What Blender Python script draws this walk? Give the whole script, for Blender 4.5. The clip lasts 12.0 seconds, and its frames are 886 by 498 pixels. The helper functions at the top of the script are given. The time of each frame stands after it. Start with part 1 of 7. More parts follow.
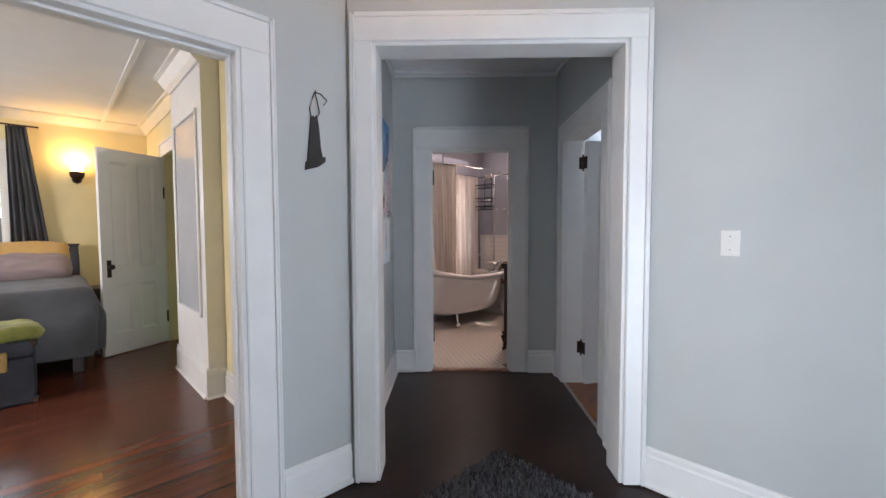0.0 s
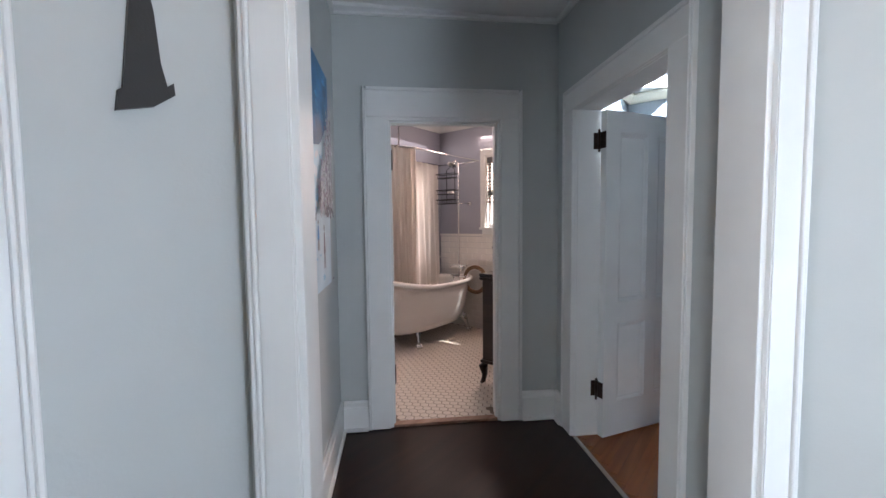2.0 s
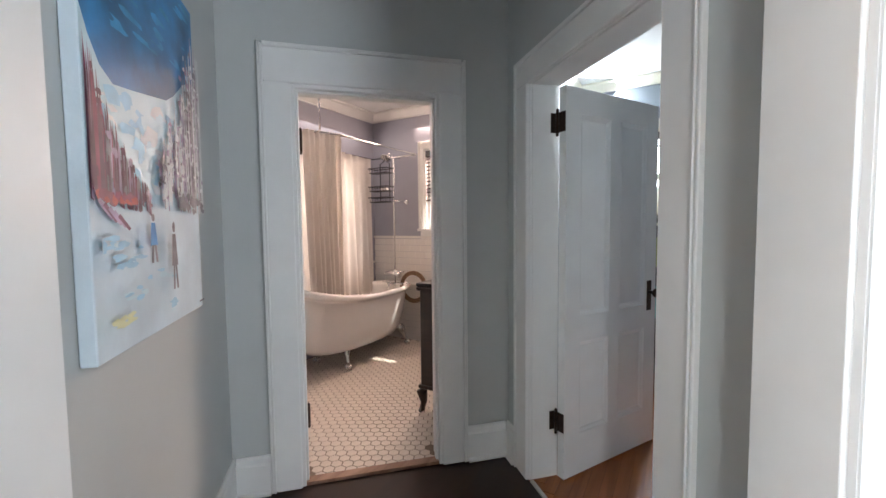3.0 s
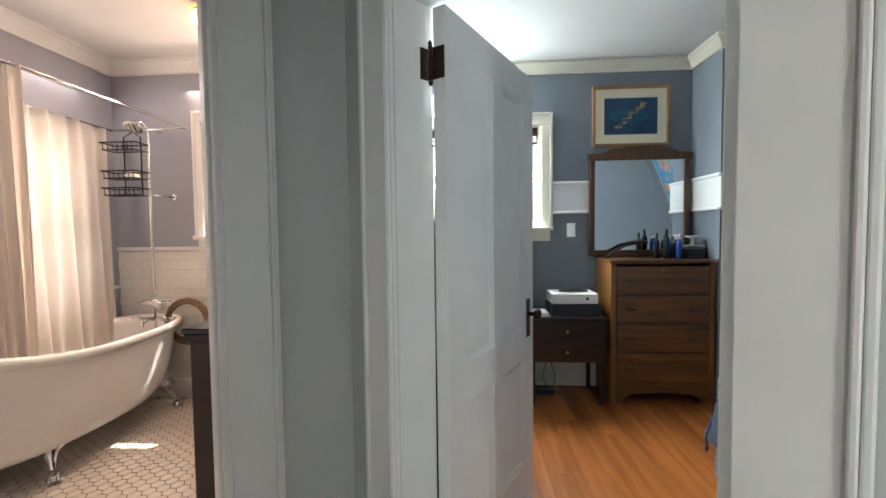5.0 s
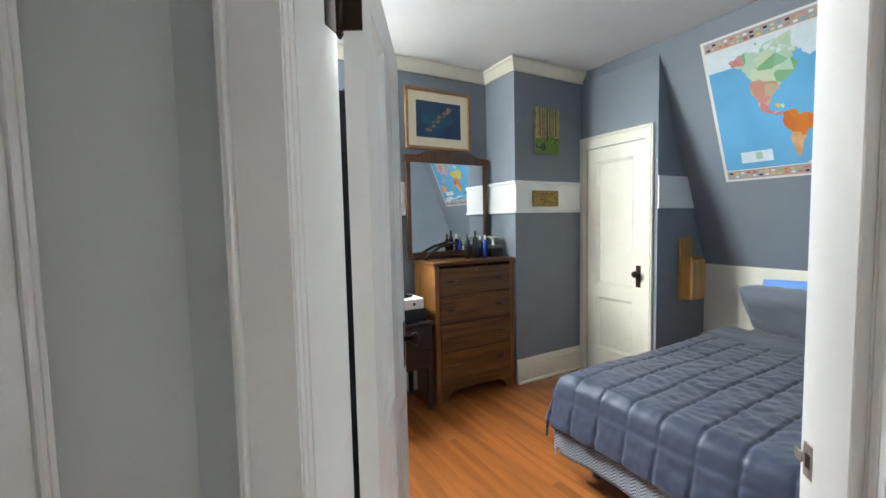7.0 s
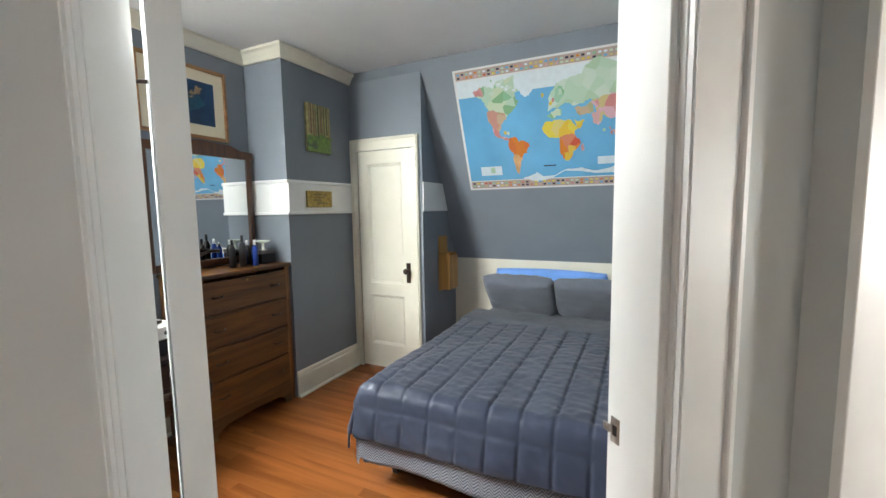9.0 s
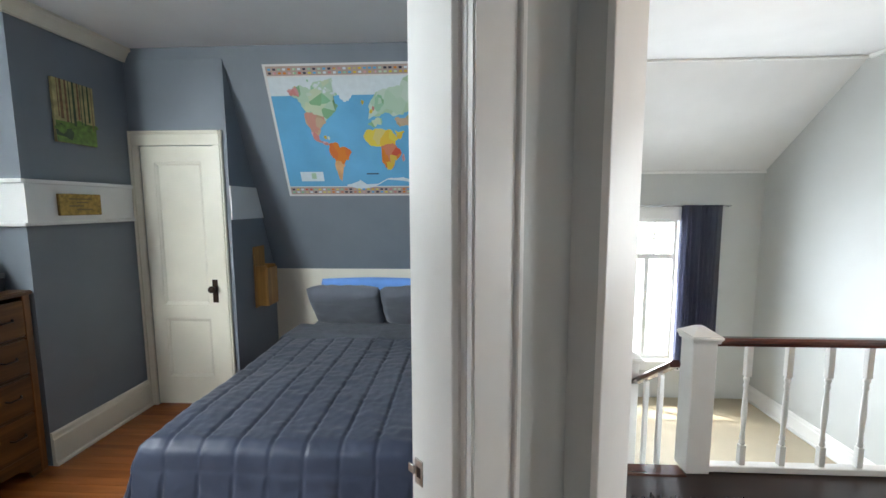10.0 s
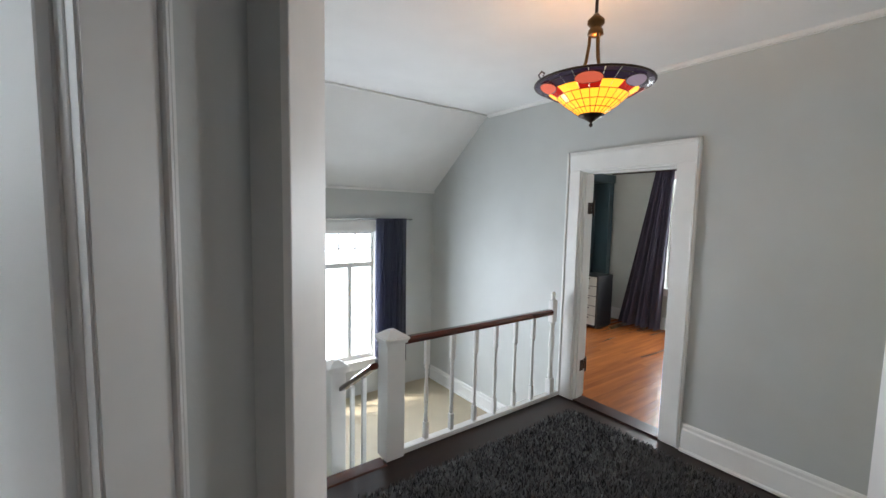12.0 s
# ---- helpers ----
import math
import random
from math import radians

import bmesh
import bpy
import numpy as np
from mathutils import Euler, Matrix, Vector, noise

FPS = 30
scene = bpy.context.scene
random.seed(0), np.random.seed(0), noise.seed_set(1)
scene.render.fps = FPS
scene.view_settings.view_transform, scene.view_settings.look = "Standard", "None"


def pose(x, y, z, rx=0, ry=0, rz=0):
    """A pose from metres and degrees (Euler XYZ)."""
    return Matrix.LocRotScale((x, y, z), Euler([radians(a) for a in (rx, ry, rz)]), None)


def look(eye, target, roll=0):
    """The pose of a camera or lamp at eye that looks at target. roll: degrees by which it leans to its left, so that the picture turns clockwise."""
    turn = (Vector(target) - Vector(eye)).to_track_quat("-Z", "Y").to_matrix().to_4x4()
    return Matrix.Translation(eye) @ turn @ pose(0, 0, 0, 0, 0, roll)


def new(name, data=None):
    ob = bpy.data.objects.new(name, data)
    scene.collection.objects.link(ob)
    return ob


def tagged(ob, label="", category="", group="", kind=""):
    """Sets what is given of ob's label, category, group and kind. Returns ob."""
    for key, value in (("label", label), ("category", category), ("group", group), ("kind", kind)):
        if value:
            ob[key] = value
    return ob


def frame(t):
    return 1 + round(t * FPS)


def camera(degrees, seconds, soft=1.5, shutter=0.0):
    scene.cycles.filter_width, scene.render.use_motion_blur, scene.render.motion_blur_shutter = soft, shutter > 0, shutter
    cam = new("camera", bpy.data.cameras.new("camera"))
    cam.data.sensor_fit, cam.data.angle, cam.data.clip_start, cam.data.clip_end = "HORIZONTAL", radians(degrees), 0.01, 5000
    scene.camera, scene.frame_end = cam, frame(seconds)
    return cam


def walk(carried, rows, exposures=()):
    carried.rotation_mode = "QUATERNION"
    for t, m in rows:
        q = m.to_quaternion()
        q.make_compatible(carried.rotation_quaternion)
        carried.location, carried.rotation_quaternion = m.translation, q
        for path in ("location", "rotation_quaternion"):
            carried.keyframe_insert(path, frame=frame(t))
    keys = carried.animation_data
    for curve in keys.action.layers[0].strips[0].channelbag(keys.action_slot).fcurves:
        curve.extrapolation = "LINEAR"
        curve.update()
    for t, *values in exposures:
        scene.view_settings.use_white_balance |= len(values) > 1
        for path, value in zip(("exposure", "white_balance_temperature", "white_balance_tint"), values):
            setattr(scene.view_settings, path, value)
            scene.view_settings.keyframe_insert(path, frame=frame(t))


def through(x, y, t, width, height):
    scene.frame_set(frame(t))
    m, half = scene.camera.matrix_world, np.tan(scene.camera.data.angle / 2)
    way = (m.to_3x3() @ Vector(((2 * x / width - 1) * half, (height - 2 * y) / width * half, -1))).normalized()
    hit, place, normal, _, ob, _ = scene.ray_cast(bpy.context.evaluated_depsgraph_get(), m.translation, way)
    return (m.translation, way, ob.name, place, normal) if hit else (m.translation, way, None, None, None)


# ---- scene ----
cam = camera(94.7, 12.0)
PATH = [
    (0, (0.118, 0.134, 1.316), (1.5, 1.576, 1.223), -0.2),
    (0.5, (0.224, 0.339, 1.333), (1.629, 1.758, 1.235), -0.2),
    (1, (0.397, 0.55, 1.35), (1.84, 1.93, 1.248), -0.3),
    (1.5, (0.568, 0.761, 1.349), (2.069, 2.079, 1.239), -0.4),
    (2, (0.751, 0.982, 1.374), (2.315, 2.223, 1.249), -0.6),
    (2.5, (0.982, 1.14, 1.357), (2.62, 2.283, 1.24), -0.6),
    (3, (1.222, 1.252, 1.357), (2.948, 2.256, 1.24), -0.6),
    (3.2, (1.322, 1.293, 1.358), (3.082, 2.234, 1.236), -0.6),
    (4.8, (1.965, 1.638, 1.347), (3.95, 1.863, 1.243), -0.4),
    (5, (2.017, 1.692, 1.337), (4.011, 1.811, 1.248), -0.7),
    (5.5, (2.183, 1.803, 1.348), (4.173, 1.623, 1.25), -0.8),
    (6, (2.332, 1.88, 1.382), (4.271, 1.401, 1.272), -1.0),
    (6.5, (2.396, 1.976, 1.4), (4.247, 1.227, 1.279), -1.2),
    (8.5, (2.679, 2.187, 1.468), (3.853, 0.578, 1.287), -1.1),
    (9, (2.701, 2.165, 1.5), (3.567, 0.373, 1.302), -0.9),
    (9.5, (2.704, 2.113, 1.509), (3.201, 0.186, 1.309), -0.7),
    (10, (2.64, 2.05, 1.582), (2.742, 0.064, 1.368), -0.2),
    (10.5, (2.623, 2.04, 1.65), (2.323, 0.074, 1.444), 0.3),
    (11, (2.604, 2.037, 1.687), (1.962, 0.154, 1.489), 0.6),
    (11.5, (2.578, 2.019, 1.673), (1.649, 0.257, 1.491), 1.0),
    (12, (2.564, 1.997, 1.655), (1.389, 0.389, 1.478), 1.2),
]
walk(cam, [(t, look(eye, target, roll)) for t, eye, target, roll in PATH], [(0.0, 0.22, 6200, 13), (2.0, 0.44, 6050, 10), (3.2, 0.84, 6550, 9), (5.0, 1.08, 6700, 4),
    (5.5, 1.26, 6500, 1), (6.0, 1.42, 6550, 3), (8.5, 1.42, 7350, 11), (9.5, 1.06, 7050, 7), (10.5, 0.52, 6650, 9), (12.0, 0.14, 6600, 9)])

# ---- light ----
world = bpy.data.worlds.new("world")
scene.world = world
world.use_nodes = True
wn = world.node_tree.nodes
sky = wn.new("ShaderNodeTexSky")
sky.sky_type = "NISHITA"
sky.sun_disc = False
sky.sun_elevation, sky.sun_rotation = radians(58), radians(125)
sky.air_density, sky.dust_density = 1.0, 2.0
wn["Background"].inputs["Strength"].default_value = 0.12
world.node_tree.links.new(sky.outputs[0], wn["Background"].inputs["Color"])

sun = new("sun", bpy.data.lights.new("sun", "SUN"))
sun.data.energy, sun.data.angle, sun.data.color = 4.5, radians(0.6), (1.0, 0.95, 0.86)
sun.matrix_world = look((8.0, -5.6, 15.5), (0, 0, 0))


def window_light(name, eye, target, w, h, power, color=(1, 1, 1)):
    lamp = new(name, bpy.data.lights.new(name, "AREA"))
    lamp.data.shape, lamp.data.size, lamp.data.size_y = "RECTANGLE", w, h
    lamp.data.energy, lamp.data.color = power, color
    lamp.matrix_world = look(eye, target)
    return lamp


def bulb(name, place, power, color, radius=0.04):
    lamp = new(name, bpy.data.lights.new(name, "POINT"))
    lamp.data.energy, lamp.data.color, lamp.data.shadow_soft_size = power, color, radius
    lamp.location = place
    return lamp


COOL = (0.86, 0.93, 1.0)
window_light("landing_window_light", (0.975, -2.66, 0.65), (0.975, 3, 0.4), 1.7, 1.9, 135, (0.80, 0.88, 1.0))
window_light("blue_room_window_light", (5.95, 1.70, 2.25), (4.2, 0.5, 0.7), 1.3, 1.2, 365, (0.82, 0.91, 1.0))
window_light("bath_window_light", (5.55, 3.38, 2.1), (3.7, 3.4, 0.2), 1.0, 1.2, 100, (1.0, 0.74, 0.62))
window_light("bath_north_light", (4.15, 4.95, 2.0), (4.1, 3.2, 0.2), 1.5, 1.4, 38, (1.0, 0.84, 0.78))
window_light("yellow_room_window_light", (-0.87, 7.40, 2.1), (-0.6, 4.6, -0.4), 1.6, 1.6, 45, COOL)
window_light("yellow_room_west_light", (-3.62, 4.55, 2.0), (0.4, 5.0, 0.6), 1.6, 1.6, 150, (1.0, 0.93, 0.93))
window_light("far_room_window_light", (-3.86, -0.46, 1.4), (-1, -0.4, 0.6), 1.3, 1.9, 150, COOL)

# ---- materials ----
def material(name, color, rough=0.6, metal=0.0, vary=0.08, scale=3.0, bump=0.0, bump_scale=60.0, spec=0.5):
    """Principled paint with two scales of variation in tone and a fine relief."""
    m = bpy.data.materials.new(name)
    m.use_nodes = True
    nt = m.node_tree
    b = nt.nodes["Principled BSDF"]
    b.inputs["Roughness"].default_value, b.inputs["Metallic"].default_value = rough, metal
    b.inputs["Specular IOR Level"].default_value = spec
    co = nt.nodes.new("ShaderNodeTexCoord")
    n1 = nt.nodes.new("ShaderNodeTexNoise")
    n1.inputs["Scale"].default_value, n1.inputs["Detail"].default_value = scale, 6
    nt.links.new(co.outputs["Object"], n1.inputs["Vector"])
    ramp = nt.nodes.new("ShaderNodeValToRGB")
    lo = [c * (1 - vary) for c in color]
    hi = [min(1, c * (1 + vary)) for c in color]
    ramp.color_ramp.elements[0].color, ramp.color_ramp.elements[0].position = (*lo, 1), 0.3
    ramp.color_ramp.elements[1].color, ramp.color_ramp.elements[1].position = (*hi, 1), 0.7
    nt.links.new(n1.outputs["Fac"], ramp.inputs[0])
    nt.links.new(ramp.outputs[0], b.inputs["Base Color"])
    if bump:
        n2 = nt.nodes.new("ShaderNodeTexNoise")
        n2.inputs["Scale"].default_value, n2.inputs["Detail"].default_value = bump_scale, 4
        nt.links.new(co.outputs["Object"], n2.inputs["Vector"])
        bp = nt.nodes.new("ShaderNodeBump")
        bp.inputs["Strength"].default_value, bp.inputs["Distance"].default_value = bump, 0.004
        nt.links.new(n2.outputs["Fac"], bp.inputs["Height"])
        nt.links.new(bp.outputs[0], b.inputs["Normal"])
    return m


def wood(name, dark, light, rough=0.35, scale=1.0, axis=0, bump=0.15, per_object=0.0, coat=0.0):
    """Long grain along one axis of the object, with pores and a varnish."""
    m = bpy.data.materials.new(name)
    m.use_nodes = True
    nt = m.node_tree
    b = nt.nodes["Principled BSDF"]
    b.inputs["Roughness"].default_value = rough
    b.inputs["Coat Weight"].default_value, b.inputs["Coat Roughness"].default_value = coat, 0.15
    co = nt.nodes.new("ShaderNodeTexCoord")
    mp = nt.nodes.new("ShaderNodeMapping")
    s = [16.0 * scale] * 3
    s[axis] = 1.3 * scale
    mp.inputs["Scale"].default_value = s
    nt.links.new(co.outputs["Object"], mp.inputs["Vector"])
    info = nt.nodes.new("ShaderNodeObjectInfo")
    mul = nt.nodes.new("ShaderNodeMath")
    mul.operation, mul.inputs[1].default_value = "MULTIPLY", 37.0
    nt.links.new(info.outputs["Random"], mul.inputs[0])
    add = nt.nodes.new("ShaderNodeVectorMath")
    nt.links.new(mp.outputs[0], add.inputs[0])
    nt.links.new(mul.outputs[0], add.inputs[1])
    n1 = nt.nodes.new("ShaderNodeTexNoise")
    n1.inputs["Scale"].default_value, n1.inputs["Detail"].default_value, n1.inputs["Distortion"].default_value = 1.0, 8, 0.6
    nt.links.new(add.outputs[0], n1.inputs["Vector"])
    ramp = nt.nodes.new("ShaderNodeValToRGB")
    ramp.color_ramp.elements[0].color, ramp.color_ramp.elements[0].position = (*dark, 1), 0.32
    ramp.color_ramp.elements[1].color, ramp.color_ramp.elements[1].position = (*light, 1), 0.7
    nt.links.new(n1.outputs["Fac"], ramp.inputs[0])
    out = ramp.outputs[0]
    if per_object:
        hsv = nt.nodes.new("ShaderNodeHueSaturation")
        rng = nt.nodes.new("ShaderNodeMapRange")
        rng.inputs[3].default_value, rng.inputs[4].default_value = 1 - per_object, 1 + per_object
        nt.links.new(info.outputs["Random"], rng.inputs[0])
        nt.links.new(rng.outputs[0], hsv.inputs["Value"])
        nt.links.new(out, hsv.inputs["Color"])
        out = hsv.outputs[0]
    nt.links.new(out, b.inputs["Base Color"])
    bp = nt.nodes.new("ShaderNodeBump")
    bp.inputs["Strength"].default_value, bp.inputs["Distance"].default_value = bump, 0.003
    nt.links.new(n1.outputs["Fac"], bp.inputs["Height"])
    nt.links.new(bp.outputs[0], b.inputs["Normal"])
    return m


def glow(name, color, strength):
    m = bpy.data.materials.new(name)
    m.use_nodes = True
    b = m.node_tree.nodes["Principled BSDF"]
    b.inputs["Base Color"].default_value = (*color, 1)
    b.inputs["Emission Color"].default_value = (*color, 1)
    b.inputs["Emission Strength"].default_value = strength
    return m


def cloth(name, color, rough=0.85, vary=0.12, weave=220.0, bump=0.25, sheen=0.2):
    m = material(name, color, rough, 0, vary, 5.0, bump, weave)
    m.node_tree.nodes["Principled BSDF"].inputs["Sheen Weight"].default_value = sheen
    return m


M_GREY = material("grey_wall_paint", (0.50, 0.52, 0.508), 0.55, vary=0.03, bump=0.12, bump_scale=90)
M_BLUE = material("slate_blue_wall_paint", (0.185, 0.210, 0.240), 0.6, vary=0.05, bump=0.12, bump_scale=90)
M_YELLOW = material("cream_yellow_wall_paint", (0.72, 0.64, 0.36), 0.6, vary=0.04, bump=0.12, bump_scale=90)
M_LILAC = material("lilac_grey_wall_paint", (0.33, 0.34, 0.40), 0.5, vary=0.04, bump=0.1, bump_scale=90)
M_FAR = material("pale_far_room_paint", (0.55, 0.56, 0.52), 0.6, vary=0.04)
M_WHITE = material("white_gloss_paint", (0.78, 0.78, 0.76), 0.42, vary=0.03, scale=6, bump=0.06, bump_scale=40)
M_CREAM = material("cream_gloss_paint", (0.76, 0.72, 0.60), 0.35, vary=0.03, scale=6, bump=0.06, bump_scale=40)
M_CEIL = material("white_ceiling_paint", (0.76, 0.76, 0.75), 0.8, vary=0.03, bump=0.15, bump_scale=70)
M_TILE = material("white_wall_tile", (0.78, 0.76, 0.72), 0.15, vary=0.03)
M_HEX = material("white_floor_tile", (0.76, 0.68, 0.60), 0.2, vary=0.06, scale=20)
M_GROUT = material("tile_grout", (0.22, 0.17, 0.13), 0.8)
M_DARKFLOOR = wood("dark_stained_floor", (0.012, 0.0035, 0.002), (0.028, 0.008, 0.004), 0.30, 0.8, 0, 0.08, 0.25)
M_REDFLOOR = wood("red_brown_floor", (0.060, 0.015, 0.008), (0.13, 0.036, 0.018), 0.24, 0.8, 0, 0.08, 0.18)
M_ORFLOOR = wood("orange_brown_floor", (0.195, 0.056, 0.013), (0.325, 0.106, 0.027), 0.24, 0.8, 0, 0.06, 0.10)
for m_, k_ in ((M_DARKFLOOR, 0.35), (M_ORFLOOR, 0.5)):
    m_.node_tree.nodes["Principled BSDF"].inputs["Specular IOR Level"].default_value = k_
M_BLACK = material("black_metal", (0.012, 0.012, 0.013), 0.4, 0.6)
M_BRONZE = material("oil_rubbed_bronze", (0.05, 0.03, 0.022), 0.38, 0.8, vary=0.3, scale=30)
M_BRASS = material("aged_brass", (0.42, 0.27, 0.10), 0.3, 1.0, vary=0.2, scale=20)
M_CHROME = material("chrome", (0.72, 0.72, 0.72), 0.08, 1.0, vary=0.02)
M_PORC = material("white_enamel", (0.80, 0.78, 0.75), 0.08, vary=0.02)
M_DRESSER = wood("oak_dresser_wood", (0.066, 0.026, 0.006), (0.175, 0.074, 0.019), 0.34, 1.6, 1, 0.12, 0.12, 0.3)
M_DRESSERV = wood("oak_upright_wood", (0.105, 0.040, 0.009), (0.25, 0.102, 0.026), 0.34, 1.6, 2, 0.12, 0.08, 0.3)
M_MIRRORWOOD = wood("dark_mirror_oak", (0.050, 0.018, 0.006), (0.125, 0.046, 0.014), 0.34, 1.6, 2, 0.12, 0.08, 0.3)
M_DARKWOOD = wood("dark_walnut_wood", (0.012, 0.006, 0.005), (0.035, 0.016, 0.011), 0.3, 1.4, 1, 0.1)
M_RAIL = wood("mahogany_rail", (0.05, 0.011, 0.007), (0.13, 0.030, 0.017), 0.2, 1.2, 0, 0.06, 0, 0.5)
M_DUVET = cloth("slate_blue_quilt", (0.056, 0.070, 0.118), 0.45, 0.10, 300, 0.2, 0.3)
M_SHEET = cloth("grey_sheet", (0.15, 0.16, 0.19))
def herringbone(name, dark, light, pitch):
    """Cotton printed with fine zigzag stripes."""
    m = cloth(name, light, 0.75, 0.1, 240, 0.2)
    nt = m.node_tree

    def calc(op, a, b):
        n = nt.nodes.new("ShaderNodeMath")
        n.operation = op
        for i, v in enumerate((a, b)):
            if isinstance(v, (int, float)):
                n.inputs[i].default_value = v
            else:
                nt.links.new(v, n.inputs[i])
        return n.outputs[0]

    sep = nt.nodes.new("ShaderNodeSeparateXYZ")
    nt.links.new(nt.nodes.new("ShaderNodeTexCoord").outputs["Object"], sep.inputs[0])
    zig = calc("PINGPONG", calc("ADD", sep.outputs[0], sep.outputs[1]), pitch * 1.6)
    band = calc("PINGPONG", calc("ADD", sep.outputs[2], zig), pitch / 2)
    mix = nt.nodes.new("ShaderNodeMix")
    mix.data_type = "RGBA"
    nt.links.new(calc("GREATER_THAN", band, pitch * 0.27), mix.inputs[0])
    mix.inputs[6].default_value, mix.inputs[7].default_value = (*light, 1), (*dark, 1)
    nt.links.new(mix.outputs[2], nt.nodes["Principled BSDF"].inputs["Base Color"])
    return m


M_PATTERN = herringbone("patterned_grey_cotton", (0.13, 0.16, 0.23), (0.52, 0.55, 0.60), 0.016)
M_PILLOW = cloth("dark_grey_pillowcase", (0.115, 0.125, 0.150))
M_BRIGHTBLUE = cloth("bright_blue_fabric", (0.16, 0.36, 0.80))
M_CURTAIN = cloth("navy_curtain", (0.022, 0.024, 0.040), 0.9)
def sheer(name, color, through, clear=0.0):
    """Thin cloth that lets light through."""
    m = cloth(name, color, 0.8, 0.05, 200, 0.1)
    nt = m.node_tree
    tr = nt.nodes.new("ShaderNodeBsdfTranslucent")
    tr.inputs["Color"].default_value = (*color, 1)
    mix = nt.nodes.new("ShaderNodeMixShader")
    mix.inputs[0].default_value = through
    nt.links.new(nt.nodes["Principled BSDF"].outputs[0], mix.inputs[1])
    nt.links.new(tr.outputs[0], mix.inputs[2])
    last = mix
    if clear:
        last = nt.nodes.new("ShaderNodeMixShader")
        last.inputs[0].default_value = clear
        nt.links.new(mix.outputs[0], last.inputs[1])
        nt.links.new(nt.nodes.new("ShaderNodeBsdfTransparent").outputs[0], last.inputs[2])
    nt.links.new(last.outputs[0], nt.nodes["Material Output"].inputs[0])
    return m


M_SHOWER = sheer("white_shower_curtain", (0.86, 0.82, 0.78), 0.6)
M_RUG = cloth("charcoal_shag", (0.050, 0.051, 0.055), 1.0, 0.5, 60, 0.8)
_rn = M_RUG.node_tree
_geo, _rr = _rn.nodes.new("ShaderNodeNewGeometry"), _rn.nodes.new("ShaderNodeValToRGB")
_rr.color_ramp.elements[0].color, _rr.color_ramp.elements[1].color = (0.016, 0.017, 0.019, 1), (0.17, 0.175, 0.185, 1)
_rr.color_ramp.elements[0].position = 0.25
_rn.links.new(_geo.outputs["Random Per Island"], _rr.inputs[0])
_rn.links.new(_rr.outputs[0], _rn.nodes["Principled BSDF"].inputs["Base Color"])
M_GREYQUILT = cloth("grey_quilt", (0.17, 0.18, 0.20), 0.8)
M_SHEER = sheer("sheer_navy_curtain", (0.10, 0.11, 0.20), 0.6, 0.42)
M_BEIGE = material("beige_platform_paint", (0.46, 0.40, 0.29), 0.7, vary=0.06)
M_GREYC = cloth("dark_grey_curtain", (0.06, 0.065, 0.075), 0.9)
M_PLUM = cloth("dark_plum_curtain", (0.050, 0.042, 0.072), 0.85)
bulb("pendant_bulb", (0.95, 0.88, 2.19), 9, (1.0, 0.62, 0.30))
bulb("sconce_bulb", (0.37, 6.90, 2.19), 11, (1.0, 0.55, 0.18))
bulb("bath_bulb", (4.55, 3.25, 2.56), 2.5, (1.0, 0.58, 0.42), 0.08)

# ---- building helpers ----
R2 = math.sqrt(0.5)


def hall(s, d, z=0.0):
    """A place from the hallway's own axes: d along it, s across it to the right."""
    return Vector(((d + s) * R2, (d - s) * R2, z))


def part(name, bm, mat, parent=None, label="", smooth=False):
    me = bpy.data.meshes.new(name)
    bm.normal_update()
    bm.to_mesh(me)
    bm.free()
    for m in mat if isinstance(mat, (list, tuple)) else [mat]:
        me.materials.append(m)
    if smooth:
        for p in me.polygons:
            p.use_smooth = True
    ob = new(name, me)
    if parent is not None:
        ob.parent = parent
        ob.matrix_parent_inverse = parent.matrix_world.inverted()
    if label:
        ob["label"] = label
    return ob


def thing(name, m, label, category, group="", kind=""):
    ob = new(name)
    ob.empty_display_size = 0.1
    ob.matrix_world = m if isinstance(m, Matrix) else Matrix.Translation(m)
    return tagged(ob, label, category, group, kind)


def add_box(bm, lo, hi, bevel=0.0, m=None, mat=0, seg=1):
    lo, hi = Vector(lo), Vector(hi)
    r = bmesh.ops.create_cube(bm, size=1.0)
    vs = r["verts"]
    c, d = (lo + hi) / 2, hi - lo
    for v in vs:
        v.co = Vector((v.co.x * d.x, v.co.y * d.y, v.co.z * d.z)) + c
    fs = {f for v in vs for f in v.link_faces}
    if bevel:
        es = list({e for v in vs for e in v.link_edges})
        out = bmesh.ops.bevel(bm, geom=es, offset=bevel, segments=seg, affect="EDGES", clamp_overlap=True)
        fs = set(out["faces"]) | {f for f in fs if f.is_valid}
        vs = list({v for f in fs for v in f.verts})
    for f in fs:
        f.material_index = mat
    if m is not None:
        bmesh.ops.transform(bm, matrix=m, verts=vs)
    return vs


def box(lo, hi, bevel=0.0, m=None, seg=1):
    bm = bmesh.new()
    add_box(bm, lo, hi, bevel, m, 0, seg)
    return bm


